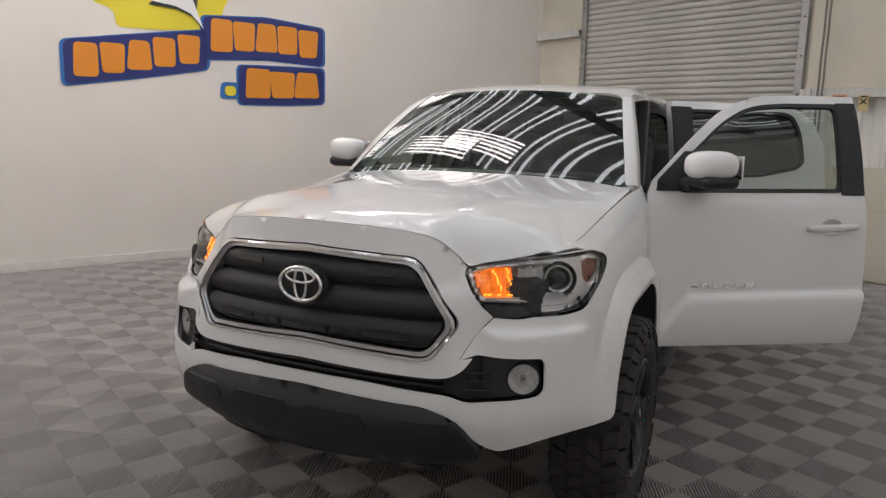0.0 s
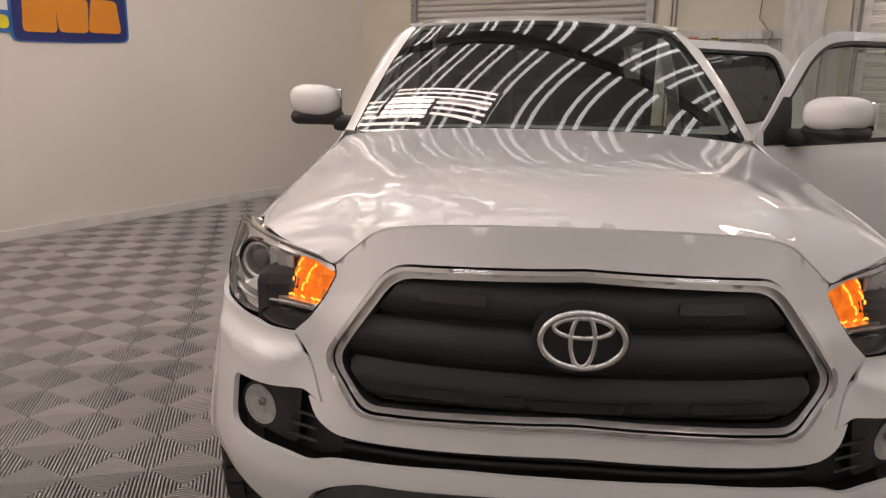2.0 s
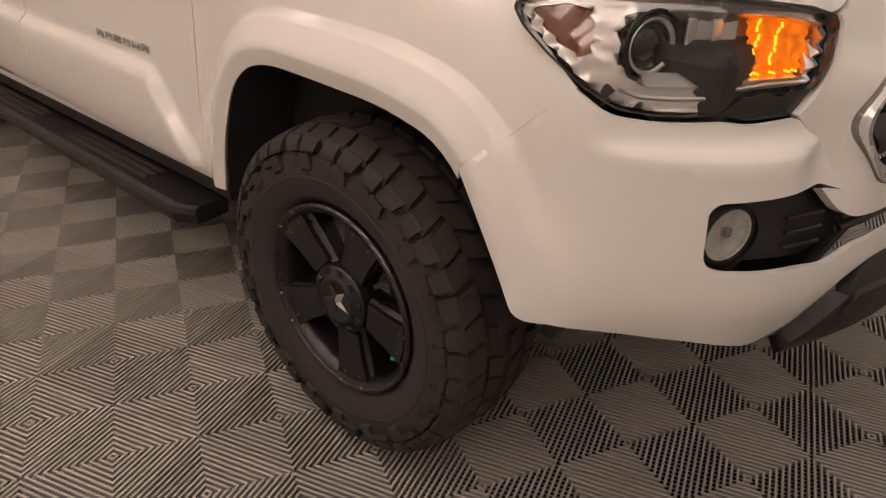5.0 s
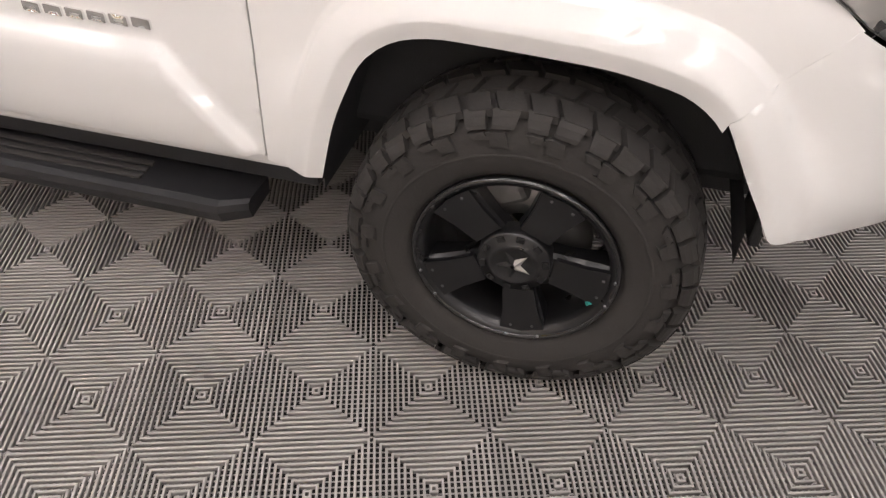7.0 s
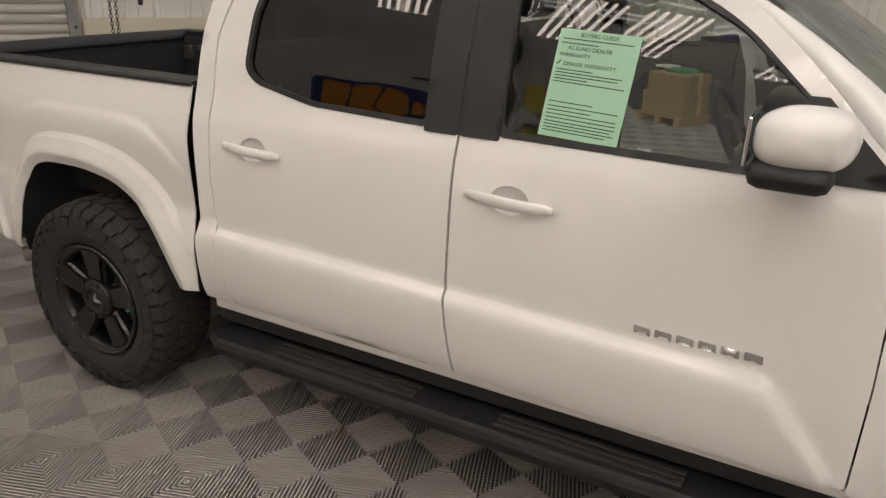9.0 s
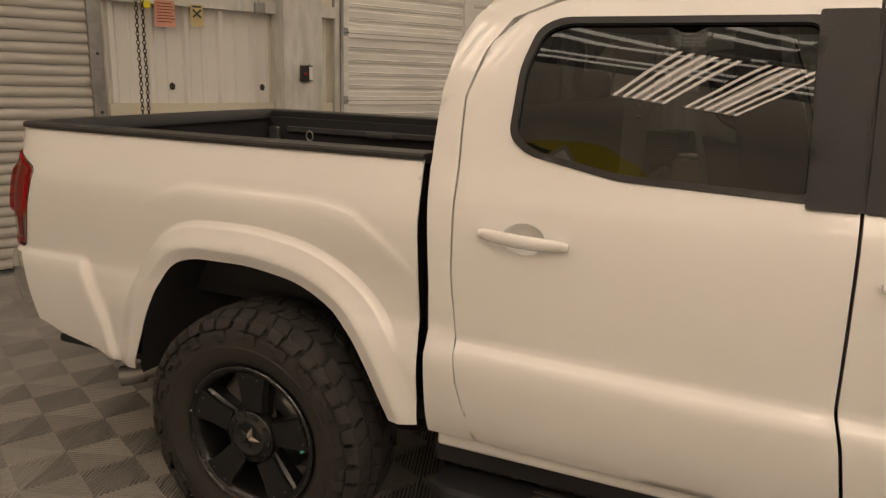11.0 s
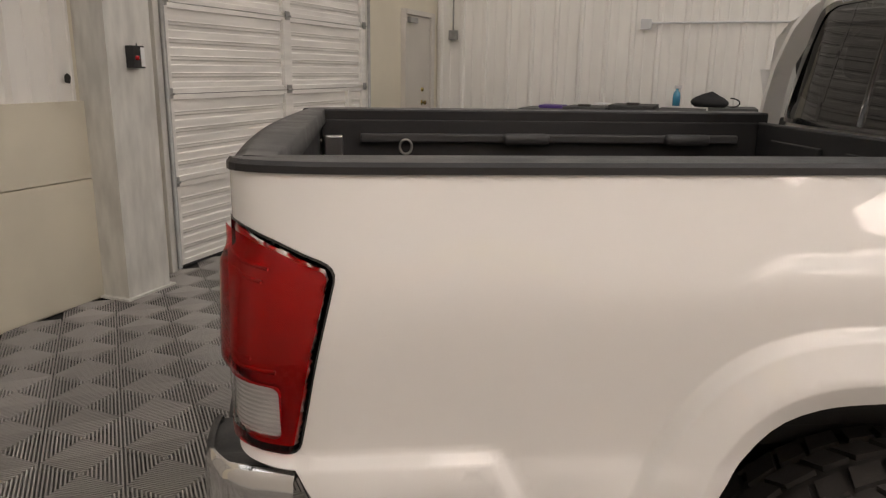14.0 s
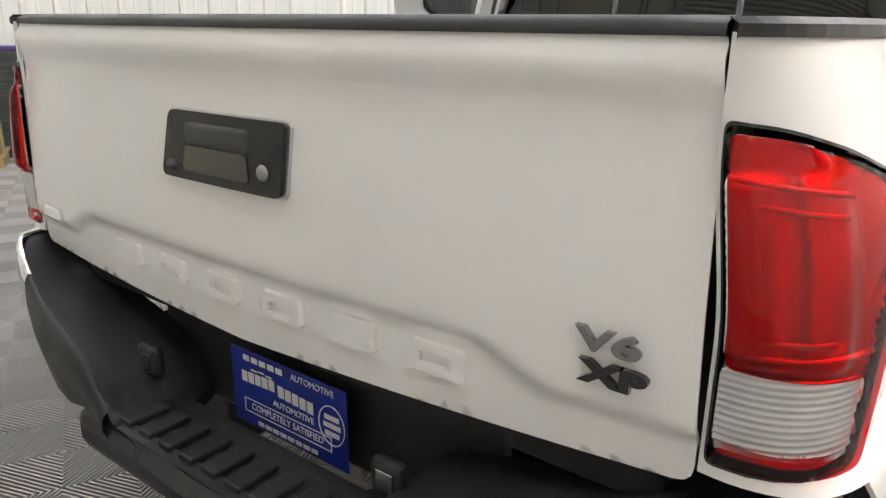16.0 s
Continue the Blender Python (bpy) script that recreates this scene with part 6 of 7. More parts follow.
    xo, yo, _ = side_map(1)(np.array(ss), np.full(len(ss), 1.262))
    pts = list(zip(yo, xo))
    inn = [(min(y, 4.30), min(0.655, x - 0.03)) for y, x in pts]
    vs = []
    for (ya, xa), (yb, xb) in zip(pts, inn):
        back = 0.004 if ya > 4.3 else 0.0
        vs += [(sg * (xa + 0.004), ya + back, 1.268), (sg * (xa + 0.003), ya + back, 1.279), (sg * (xa - 0.006), ya, 1.285), (sg * (xb + 0.005), yb, 1.284), (sg * xb, yb, 1.279), (sg * xb, yb, 1.225)]
    n = 6
    cap.add(vs, [tuple(n * i + k for k in (j, j + 1, j + n + 1, j + n)) for i in range(len(pts) - 1) for j in range(n - 1)] + [tuple(range(n)), tuple(range(n * (len(pts) - 1), n * len(pts)))], False)
    part("bed_rail_cap", cap, BLACK, truck, "black plastic bed rail cap")
    rail = part("tie_down_rail", Geo().box((sg * 0.632 - 0.014, 2.86, 1.178), (sg * 0.632 + 0.014, 4.18, 1.206), 0.005), GREYTRIM, truck, "black tie-down rail")
    for y in (3.05, 3.62):
        part("cleat", Geo().box((sg * 0.612 - 0.022, y - 0.08, 1.172), (sg * 0.612 + 0.022, y + 0.08, 1.21), 0.014, None, True), GREYTRIM, rail)
    part("cleat_ring", Geo().tube([(sg * 0.605, 4.03 + 0.02 * math.cos(a), 1.165 + 0.024 * math.sin(a)) for a in np.linspace(0, 6.28, 17)[:-1]], 0.004, 6, True), GALV, rail, "steel tie-down ring")
    part("bed_end_bracket", Geo().box((sg * 0.655 - 0.03, 4.24, 1.12), (sg * 0.655 + 0.01, 4.30, 1.20), 0.006), SILVER, truck, "bright steel tailgate bracket")

part("bed_floor", Geo().box((-0.655, 2.745, 0.74), (0.655, 4.31, 0.78)), LINER, truck, "black composite bed floor")
part("bed_headboard", Geo().box((-0.66, 2.745, 0.76), (0.66, 2.775, 1.252), 0.006), LINER, truck)
for sg in (-1, 1):
    part("bed_wall", Geo().box((sg * 0.655 - 0.012, 2.776, 0.78), (sg * 0.655 + 0.012, 4.31, 1.25), 0.004), LINER, truck)
    part("wheel_box", Geo().box((sg * 0.56 - 0.08, WHEELBASE - 0.42, 0.781), (sg * 0.56 + 0.08, WHEELBASE + 0.42, 0.97), 0.04), LINER, truck)
for x in (-0.4, 0.0, 0.4):
    part("headboard_panel", Geo().box((x - 0.14, 2.775, 0.85), (x + 0.14, 2.787, 1.20), 0.004), LINER, truck)
for i in range(13):
    part("bed_rib", Geo().box((-0.62 + 0.1 * i, 2.80, 0.779), (-0.58 + 0.1 * i, 4.28, 0.792)), LINER, truck)


def gate(x, z):
    a = np.abs(x)
    line = 0.930 - 0.040 * smooth_step((a - 0.43) / 0.12)
    lift = -0.013 * smooth_step((line - z) / 0.016)
    prof = curve_through([0.79, 0.86, 0.95, 1.05, 1.13, 1.18, 1.205, 1.235, 1.250, 1.262], [4.406, 4.410, 4.409, 4.405, 4.399, 4.395, 4.396, 4.404, 4.404, 4.396])(z)
    return x, prof + lift - 0.035 * (a / 0.7) ** 2, z


gate_half = [(0, 1.272), (0.684, 1.272), (0.688, 1.20), (0.701, 0.90), (0.701, 0.822), (0, 0.798)]
gate_loop = mirrored(rounded(gate_half, [0, 0.01, 0.02, 0.03, 0.02, 0], 3, False))
tailgate = part("tailgate", sheet(gate_loop, gate, (0, 1, 0), 0.012, 0.005), PAINT, truck, "white tailgate with pressed lower panel")
part("tailgate_inner", Geo().box((-0.66, 4.315, 0.80), (0.66, 4.345, 1.255), 0.006), LINER, tailgate)
capg = Geo()
vs = []
for x in np.linspace(-0.682, 0.682, 21):
    y = float(gate(np.array([x]), np.array([1.262]))[1][0])
    vs += [(x, y + 0.004, 1.268), (x, y + 0.003, 1.279), (x, y - 0.016, 1.286), (x, 4.30, 1.284), (x, 4.295, 1.24)]
capg.add(vs, [tuple(5 * i + k for k in (j, j + 1, j + 6, j + 5)) for i in range(20) for j in range(4)] + [tuple(range(5)), tuple(range(100, 105))], True)
part("tailgate_cap", capg, BLACK, tailgate, "black tailgate top cap")
hl = rounded([(-0.137, 1.048), (-0.145, 1.150), (0.118, 1.150), (0.140, 1.048)], 0.014, 4)
hnd = part("tailgate_handle", sheet(hl, lambda x, z: tuple(c + d for c, d in zip(gate(x, z), (0, 0.012, 0))), (0, 1, 0), 0.03, 0.012), BLACK, tailgate, "black tailgate handle bezel with camera")
part("handle_frame", sheet(scaled(hl, 1.05, (0, 1.1)), lambda x, z: tuple(c + d for c, d in zip(gate(x, z), (0, 0.006, 0))), (0, 1, 0), 0.03, 0.006, [scaled(hl, 0.985, (0, 1.1))]), SILVER, tailgate)
part("pull_recess", sheet(rounded([(-0.075, 1.062), (-0.07, 1.10), (0.075, 1.10), (0.08, 1.062)], 0.008, 3), lambda x, z: tuple(c + d for c, d in zip(gate(x, z), (0, 0.0135, 0))), (0, 1, 0), 0.03, 0.002), GLOSSBLACK, tailgate)
part("pull_flap", Geo().box((-0.075, 4.394, 1.098), (0.075, 4.415, 1.136), 0.008, None, True), GREYTRIM, tailgate)
part("camera_housing", Geo().box((0.092, 4.39, 1.054), (0.130, 4.420, 1.078), 0.012, None, True), BLACK, tailgate)
part("key_lock", Geo().lathe([(0.0001, 0.003), (0.010, 0.003), (0.012, 0.0)], 16, Matrix.Translation((-0.105, 4.416, 1.08)) @ Matrix.Rotation(radians(-90), 4, "X")), GALV, tailgate)
# pressed lettering of the gate, drawn as plain raised bars
for i in range(6):
    x = 0.312 - 0.1395 * i
    loop = rounded([(x - 0.045, 0.860), (x + 0.045, 0.860), (x + 0.040, 0.901), (x - 0.040, 0.901)], 0.008, 3)
    part("pressed_bar", sheet(loop, lambda a, z: tuple(c + d for c, d in zip(gate(a, z), (0, 0.009, 0))), (0, 1, 0), 0.012, 0.010, [rounded([(x - 0.026, 0.871), (x + 0.026, 0.871), (x + 0.024, 0.888), (x - 0.024, 0.888)], 0.004, 2)] if i in (1, 2, 3, 5) else ()), PAINT, tailgate)
writing("V6", 0.033, BADGEGREY, tailgate, Matrix.Translation((-0.610, 4.391, 0.965)) @ Matrix.Rotation(radians(180), 4, "Z") @ Matrix.Rotation(radians(90), 4, "X"), "engine_badge", 0.004, squeeze=1.9, bold=0.0012)
writing("XP", 0.033, GLOSSBLACK, tailgate, Matrix.Translation((-0.618, 4.391, 0.929)) @ Matrix.Rotation(radians(180), 4, "Z") @ Matrix.Rotation(radians(90), 4, "X"), "trim_badge", 0.004, squeeze=1.75, bold=0.0016)
part("trim_badge_bar", sheet(rounded([(0.560, 0.893), (0.650, 0.893), (0.640, 0.915), (0.565, 0.915)], 0.006, 3), lambda x, z: tuple(c + d for c, d in zip(gate(x, z), (0, 0.006, 0))), (0, 1, 0), 0.02, 0.006), CHROME, tailgate)

# rear bumper: chrome wings, black step pad, plate recess
bumper_line = curve_through([0.0, 0.30, 0.50, 0.62, 0.72, 0.80, 0.830], [4.515, 4.497, 4.475, 4.452, 4.425, 4.385, 4.275])
bumper_top = curve_through([0.0, 0.27, 0.31, 0.37, 0.60, 0.72, 0.80, 0.83], [0.60, 0.60, 0.660, 0.690, 0.745, 0.80, 0.82, 0.82])
for sg in (-1, 1):
    prof = [(-0.020, 0.002), (-0.010, 0.004), (0.0, -0.012), (0.004, -0.06), (-0.002, -0.13), (-0.02, -0.20), (-0.06, -0.235)]
    n = len(prof)

    def bumper_face(xs):
        vs = []
        for x in xs:
            y, top, nx = float(bumper_line(x)), float(bumper_top(x)), (x / 0.83) ** 3
            for d, dz in prof:
                vs.append((sg * (x + d * nx * 0.7), y + d * (1 - 0.6 * nx), top + dz * (0.45 + 0.55 * smooth_step((x - 0.28) / 0.3))))
        return Geo().add(vs, [tuple(n * i + k for k in ((j, j + 1, j + n + 1, j + n))) for i in range(len(xs) - 1) for j in range(n - 1)], True)

    part("rear_bumper_wing", bumper_face([0.655, 0.68, 0.70, 0.75, 0.78, 0.80, 0.815, 0.825, 0.830]), CHROME, truck, "chrome rear bumper corner")
    part("rear_bumper_face", bumper_face([0.28, 0.35, 0.42, 0.50, 0.58, 0.62, 0.653]), BLACK, truck, "black textured rear bumper face")
step_half = [(0, 4.352), (0.22, 4.352), (0.26, 4.28), (0.72, 4.27), (0.812, 4.28), (0.795, 4.365), (0.72, 4.412), (0.62, 4.440), (0.50, 4.463), (0.30, 4.486), (0, 4.504)]
part("bumper_step", sheet(mirrored(step_half), lambda x, y: (x, y, bumper_top(np.abs(x)) - 0.006 + 0.006 * np.sin(y * 190) * (np.abs(x) < 0.3) * (y > 4.38)), (0, 0, 1), 0.014, 0.03), BLACK, truck, "black ribbed bumper step pad")
for i in range(9):
    part("step_rib", Geo().box((-0.24 + 0.06 * i - 0.02, 4.40, 0.592), (-0.24 + 0.06 * i + 0.02, 4.48, 0.606), 0.004), BLACK, truck)
part("bumper_centre", Geo().box((-0.40, 4.345, 0.50), (0.40, 4.50, 0.585), 0.03).box((-0.42, 4.25, 0.55), (0.42, 4.275, 0.86), 0.01), BLACK, truck, "black bumper centre section")
part("hitch_receiver", Geo().box((-0.035, 4.30, 0.43), (0.035, 4.50, 0.50), 0.008), DARKSTEEL, truck)
plate = part("licence_plate_insert", Geo().box((-0.142, 4.308, 0.566), (0.153, 4.311, 0.716), 0.001), BLUEPLATE, truck, "blue dealer plate with white print")
PM = Matrix.Translation((0.006, 4.313, 0.641)) @ Matrix.Rotation(radians(180), 4, "Z") @ Matrix.Rotation(radians(90), 4, "X")


def plate_bar(x, z, w, h, mat=WHITEPRINT, lift=0.0):
    part("print_bar", Geo().box((x - w / 2, z - h / 2, 0.0), (x + w / 2, z + h / 2, 0.0008 + lift), 0.0, PM), mat, plate)


for i in range(5):
    plate_bar(-0.100 + 0.022 * i, 0.062, 0.017, 0.011)
writing("AUTOMOTIVE", 0.0165, WHITEPRINT, plate, PM @ Matrix.Translation((0.070, 0.062, 0.0004)), "print")
for i in range(5):
    plate_bar(-0.108 + 0.0185 * i, 0.024 + 0.001 * i, 0.015, 0.021)
for i in range(5):
    plate_bar(-0.010 + 0.0185 * i, 0.023 - 0.001 * i, 0.015, 0.022)
for k in range(3):
    plate_bar(-0.08 + 0.02 * k, 0.044 - 0.002 * (k - 1) ** 2, 0.016, 0.003)
writing("AUTOMOTIVE", 0.0165, WHITEPRINT, plate, PM @ Matrix.Translation((0.020, -0.005, 0.0004)), "print")
part("print_ring", Geo().tube([tuple(PM @ Vector((0.115 + 0.030 * math.cos(a), 0.004 + 0.036 * math.sin(a), 0.001))) for a in np.linspace(0, 6.283, 25)[:-1]], 0.0012, 5, True), WHITEPRINT, plate)
for k in range(3):
    plate_bar(0.115, 0.018 - 0.015 * k, 0.040 - 0.006 * abs(k - 1), 0.009)
writing("COMPLETELY SATISFIED", 0.0185, WHITEPRINT, plate, PM @ Matrix.Translation((0.0, -0.033, 0.0004)), "print", squeeze=0.95)
for x0, x1, z0, z1 in ((-0.113, 0.113, -0.021, -0.019), (-0.113, 0.113, -0.047, -0.045), (-0.113, -0.111, -0.046, -0.020), (0.111, 0.113, -0.046, -0.020)):
    plate_bar((x0 + x1) / 2, (z0 + z1) / 2, x1 - x0, z1 - z0)
for i in range(8):
    plate_bar(-0.07 + 0.02 * i, -0.062, 0.016, 0.008)

for sg in (-1, 1):
    light = part("plate_lamp", Geo().box((sg * 0.30 - 0.030, 4.372, 0.640), (sg * 0.30 + 0.030, 4.396, 0.698), 0.010), BLACK, truck, "small black lamp housing beside the plate")
    part("lamp_glass", Geo().box((sg * 0.30 - 0.017, 4.395, 0.652), (sg * 0.30 + 0.017, 4.399, 0.686), 0.003), BADGEGREY, light)

# running boards, exhaust, frame
for sg in (-1, 1):
    g = Geo()
    prof = [(0.775, 0.400), (0.900, 0.402), (0.918, 0.396), (0.924, 0.378), (0.912, 0.345), (0.78, 0.352)]
    ys = [0.655, 0.72, 2.58, 2.64]
    vs = []
    for i, y in enumerate(ys):
        k = 0.93 if i in (0, 3) else 1.0
        vs += [(sg * (0.775 + (x - 0.775) * (0.75 if i in (0, 3) else 1.0)), y, 0.372 + (z - 0.372) * k) for x, z in prof]
    n = len(prof)
    g.add(vs, [tuple(n * i + k for k in (j, (j + 1) % n, (j + 1) % n + n, j + n)) for i in range(3) for j in range(n)] + [tuple(range(n)), tuple(range(3 * n, 4 * n))])
    board = part("running_board", g, BLACK, truck, "black running board")
    for y0, y1 in ((0.95, 1.50), (1.78, 2.36)):
        for k in range(3):
            part("tread_strip", Geo().box((sg * (0.815 + 0.028 * k) - 0.009, y0, 0.400), (sg * (0.815 + 0.028 * k) + 0.009, y1, 0.407), 0.003), RUBBER, board)
    for y in (0.9, 1.65, 2.4):
        part("board_bracket", Geo().box((sg * 0.70 - 0.12, y - 0.03, 0.355), (sg * 0.70 + 0.12, y + 0.03, 0.385), 0.006), DARKSTEEL, board)
    part("rocker_liner", Geo().box((sg * 0.76 - 0.05, 0.50, 0.42), (sg * 0.76 + 0.05, 2.66, 0.50), 0.01), LINER, truck)
    part("bed_gap_seal", Geo().box((sg * 0.715 - 0.05, 2.672, 0.52), (sg * 0.715 + 0.05, 2.722, 1.225), 0.005), LINER, truck)
    part("splash_flap", Geo().box((sg * 0.70 - 0.10, -0.50, 0.47), (sg * 0.70 + 0.06, -0.475, 0.60), 0.006).box((sg * 0.70 - 0.10, -0.51, 0.50), (sg * 0.70 + 0.06, -0.49, 0.512), 0.003), BLACK, truck)
    part("bed_valance", Geo().box((sg * 0.72 - 0.08, 3.73, 0.50), (sg * 0.72 + 0.08, 4.18, 0.53), 0.008), LINER, truck)
part("chassis_frame", Geo().box((-0.46, -0.55, 0.36), (-0.34, 4.20, 0.50), 0.01).box((0.34, -0.55, 0.36), (0.46, 4.20, 0.50), 0.01).box((-0.74, 0.55, 0.50), (0.74, 4.15, 0.56)).box((-0.34, 1.2, 0.40), (0.34, 2.2, 0.50), 0.02), LINER, truck, "dark chassis frame and floor pan")
for y in (0.0, WHEELBASE):
    part("axle", Geo().tube([(-0.72, y, 0.395), (0.72, y, 0.395)], 0.045, 12), DARKSTEEL, truck)
pipe = Geo().tube([(-0.42, 3.35, 0.50), (-0.55, 3.70, 0.47), (-0.66, 3.85, 0.41), (-0.735, 3.945, 0.386)], 0.030, 14, caps=False)
pipe.tube([(-0.69, 3.885, 0.398), (-0.740, 3.952, 0.385)], 0.038, 18, caps=False).tube([(-0.740, 3.952, 0.385), (-0.69, 3.885, 0.398)], 0.033, 18, caps=False)
exhaust = part("exhaust_pipe", pipe, GALV, truck, "round steel exhaust tip")
part("pipe_bore", Geo().tube([(-0.705, 3.905, 0.394), (-0.734, 3.944, 0.3865)], 0.0325, 18), LINER, exhaust)
part("spring", Geo().tube([(-0.60, 2.75, 0.42), (-0.60, 3.236, 0.34), (-0.60, 3.8, 0.45)], 0.03, 6), DARKSTEEL, truck)
part("antenna", Geo().tube([(0.0, 2.45, 1.745), (0.0, 2.52, 1.80), (0.0, 2.57, 1.805)], 0.016, 8), BLACK, truck, "black roof antenna fin")

# cabin
for sg in (-1, 1):
    seat = part("front_seat", Geo().box((sg * 0.36 - 0.26, 1.25, 0.78), (sg * 0.36 + 0.26, 1.78, 0.95), 0.06, None, True), SEATCLOTH, truck, "grey cloth front seat")
    part("seat_back", Geo().box((-0.25, -0.07, 0), (0.25, 0.09, 0.62), 0.06, pose(sg * 0.36, 1.76, 0.88, -14), True), SEATCLOTH, seat)
    part("headrest", Geo().box((-0.13, -0.05, 0), (0.13, 0.06, 0.17), 0.045, pose(sg * 0.36, 1.93, 1.49, -10), True), SEATCLOTH, seat)
bench = part("rear_bench", Geo().box((-0.66, 2.08, 0.80), (0.66, 2.50, 0.96), 0.05, None, True), SEATCLOTH, truck)
part("bench_back", Geo().box((-0.66, 2.46, 0.92), (0.66, 2.58, 1.42), 0.05, None, True), SEATCLOTH, bench)
for x in (-0.4, 0.4):
    part("headrest", Geo().box((x - 0.12, 2.50, 1.40), (x + 0.12, 2.59, 1.53), 0.04, None, True), SEATCLOTH, bench)
dash = part("dashboard", Geo().box((-0.70, 0.62, 0.85), (0.70, 1.02, 1.235), 0.06, None, True), GREYTRIM, truck)
part("instrument_hood", Geo().box((0.20, 0.72, 1.20), (0.55, 1.02, 1.285), 0.035, None, True), BLACK, dash)
wheel_m = pose(0.37, 1.12, 1.12, 62, 0, 0)
part("steering_wheel", Geo().tube([tuple(wheel_m @ Vector((0.185 * math.cos(a), 0.185 * math.sin(a), 0))) for a in np.linspace(0, 6.283, 33)[:-1]], 0.016, 8, True).box((-0.08, -0.06, -0.03), (0.08, 0.06, 0.02), 0.02, wheel_m).box((-0.18, -0.015, -0.01), (0.18, 0.015, 0.01), 0.005, wheel_m), BLACK, dash)
part("rear_view_mirror", Geo().box((-0.12, 1.12, 1.535), (0.12, 1.14, 1.60), 0.012, None, True), GLOSSBLACK, truck)
part("cabin_floor", Geo().box((-0.72, 0.6, 0.555), (0.72, 2.66, 0.60)), LINER, truck)

# ---- wheels ----
def wheel_parts():
    """One wheel, its axle along x, outer face towards -x."""
    R = TYRE_R
    tm = Matrix.Rotation(radians(-90), 4, "Y")        # lathe axis z -> -x
    barrel = Geo().lathe([(0.232, 0.110), (0.231, 0.121), (0.224, 0.123), (0.218, 0.117), (0.209, 0.112), (0.205, 0.08), (0.200, 0.0), (0.205, -0.10), (0.235, -0.115)], 64, tm)
    w = thing("wheel", "black off-road wheel", "wheel", None, barrel, RIM)
    prof = [(0.226, 0.085), (0.232, 0.108), (0.256, 0.126), (0.292, 0.136), (0.322, 0.134), (0.345, 0.127), (0.364, 0.112), (0.380, 0.088), (0.389, 0.05), (0.391, 0.0)]
    prof = prof + [(r, -z) for r, z in prof[::-1][1:]]
    g = Geo().lathe(prof, 72, tm)
    rng = random.Random(4)
    # tread: two shoulder rows that fold down the sidewall, two inner rows, and side lugs
    N = 38
    step = 2 * math.pi / N

    def piece(key, vs, fs, angle):
        if key not in made:
            made[key] = mesh_of("tread_block", Geo().add(vs, fs, False, tm), RUBBER)
        ob = new("tread_block", made[key])
        ob.parent = w
        ob.matrix_basis = tm @ Matrix.Rotation(angle, 4, "Z") @ tm.inverted()

    made = {}
    for i in range(N):
        for row, (z0, z1) in enumerate(((0.066, 0.118), (0.012, 0.056), (-0.056, -0.012), (-0.118, -0.066))):
            da = step * (0.36 + 0.06 * (i % 2))
            skew = 0.35 * da * (1 if row % 2 else -1)
            r0, edge_r = 0.372, (0.388 if row in (0, 3) else 0.401)
            vs = []
            for a in (-da, da):
                for z, q in ((z0, -1), (z1, 1)):
                    for r in (r0, edge_r if abs(z) > 0.1 else 0.402 - 0.004 * (abs(z) > 0.05)):
                        k = a + q * skew + (0.008 if r == r0 else 0) * (1 if a > 0 else -1)
                        vs.append((r * math.cos(k), r * math.sin(k), z))
            piece((row, i % 2), vs, [(1, 3, 7, 5), (0, 1, 5, 4), (2, 6, 7, 3), (0, 2, 3, 1), (4, 5, 7, 6)], step * (i + (0.5 if row in (1, 3) else 0) + rng.uniform(-0.06, 0.06)))
        # side lugs, alternating long hooked ones and short pairs
        da = step * (0.42 if i % 2 else 0.36)
        lo = 0.312 if i % 2 else 0.338
        sk = 0.075 if i % 2 else -0.03
        for sgn in (1, -1):
            # an upper block with a hooked block below it, a groove between them
            for low, rings in enumerate(([(0.389, 0.114), (0.377, 0.127), (0.364, 0.1355), (0.356, 0.1375), (0.354, 0.132)], [(0.351, 0.132), (0.349, 0.1385), (0.335, 0.1405), (lo + 0.006, 0.1405), (lo, 0.135)])):
                vs = []
                for j, (r, z) in enumerate(rings):
                    q = (j / 4 + low) / 2
                    t = sk * q ** 1.5 + (0.024 * math.sin(j * 1.6) if low else 0)
                    k = 1.0 - 0.35 * q - (0.10 if low and j in (0, 4) else 0)
                    vs += [(r * math.cos(-da * k + t), r * math.sin(-da * k + t), sgn * z), (r * math.cos(da * k + t), r * math.sin(da * k + t), sgn * z)]
                vs += [(x * 0.985, y * 0.985, sgn * 0.112) for x, y, _ in vs]
                fs = [(2 * j, 2 * j + 1, 2 * j + 3, 2 * j + 2) for j in range(4)]
                fs += [(2 * j, 2 * j + 2, 12 + 2 * j, 10 + 2 * j) for j in range(4)] + [(2 * j + 1, 11 + 2 * j, 13 + 2 * j, 2 * j + 3) for j in range(4)] + [(8, 9, 19, 18), (0, 10, 11, 1)]
                piece((sgn, low, i % 2), vs, fs, step * (i + 0.02))
    # raised ring and faint lettering band on the sidewall
    g.lathe([(0.292, 0.1355), (0.294, 0.1375), (0.298, 0.1375), (0.300, 0.1355)], 72, tm)
    part("tyre", g, RUBBER, w, "chunky all-terrain tyre")
    rim = w
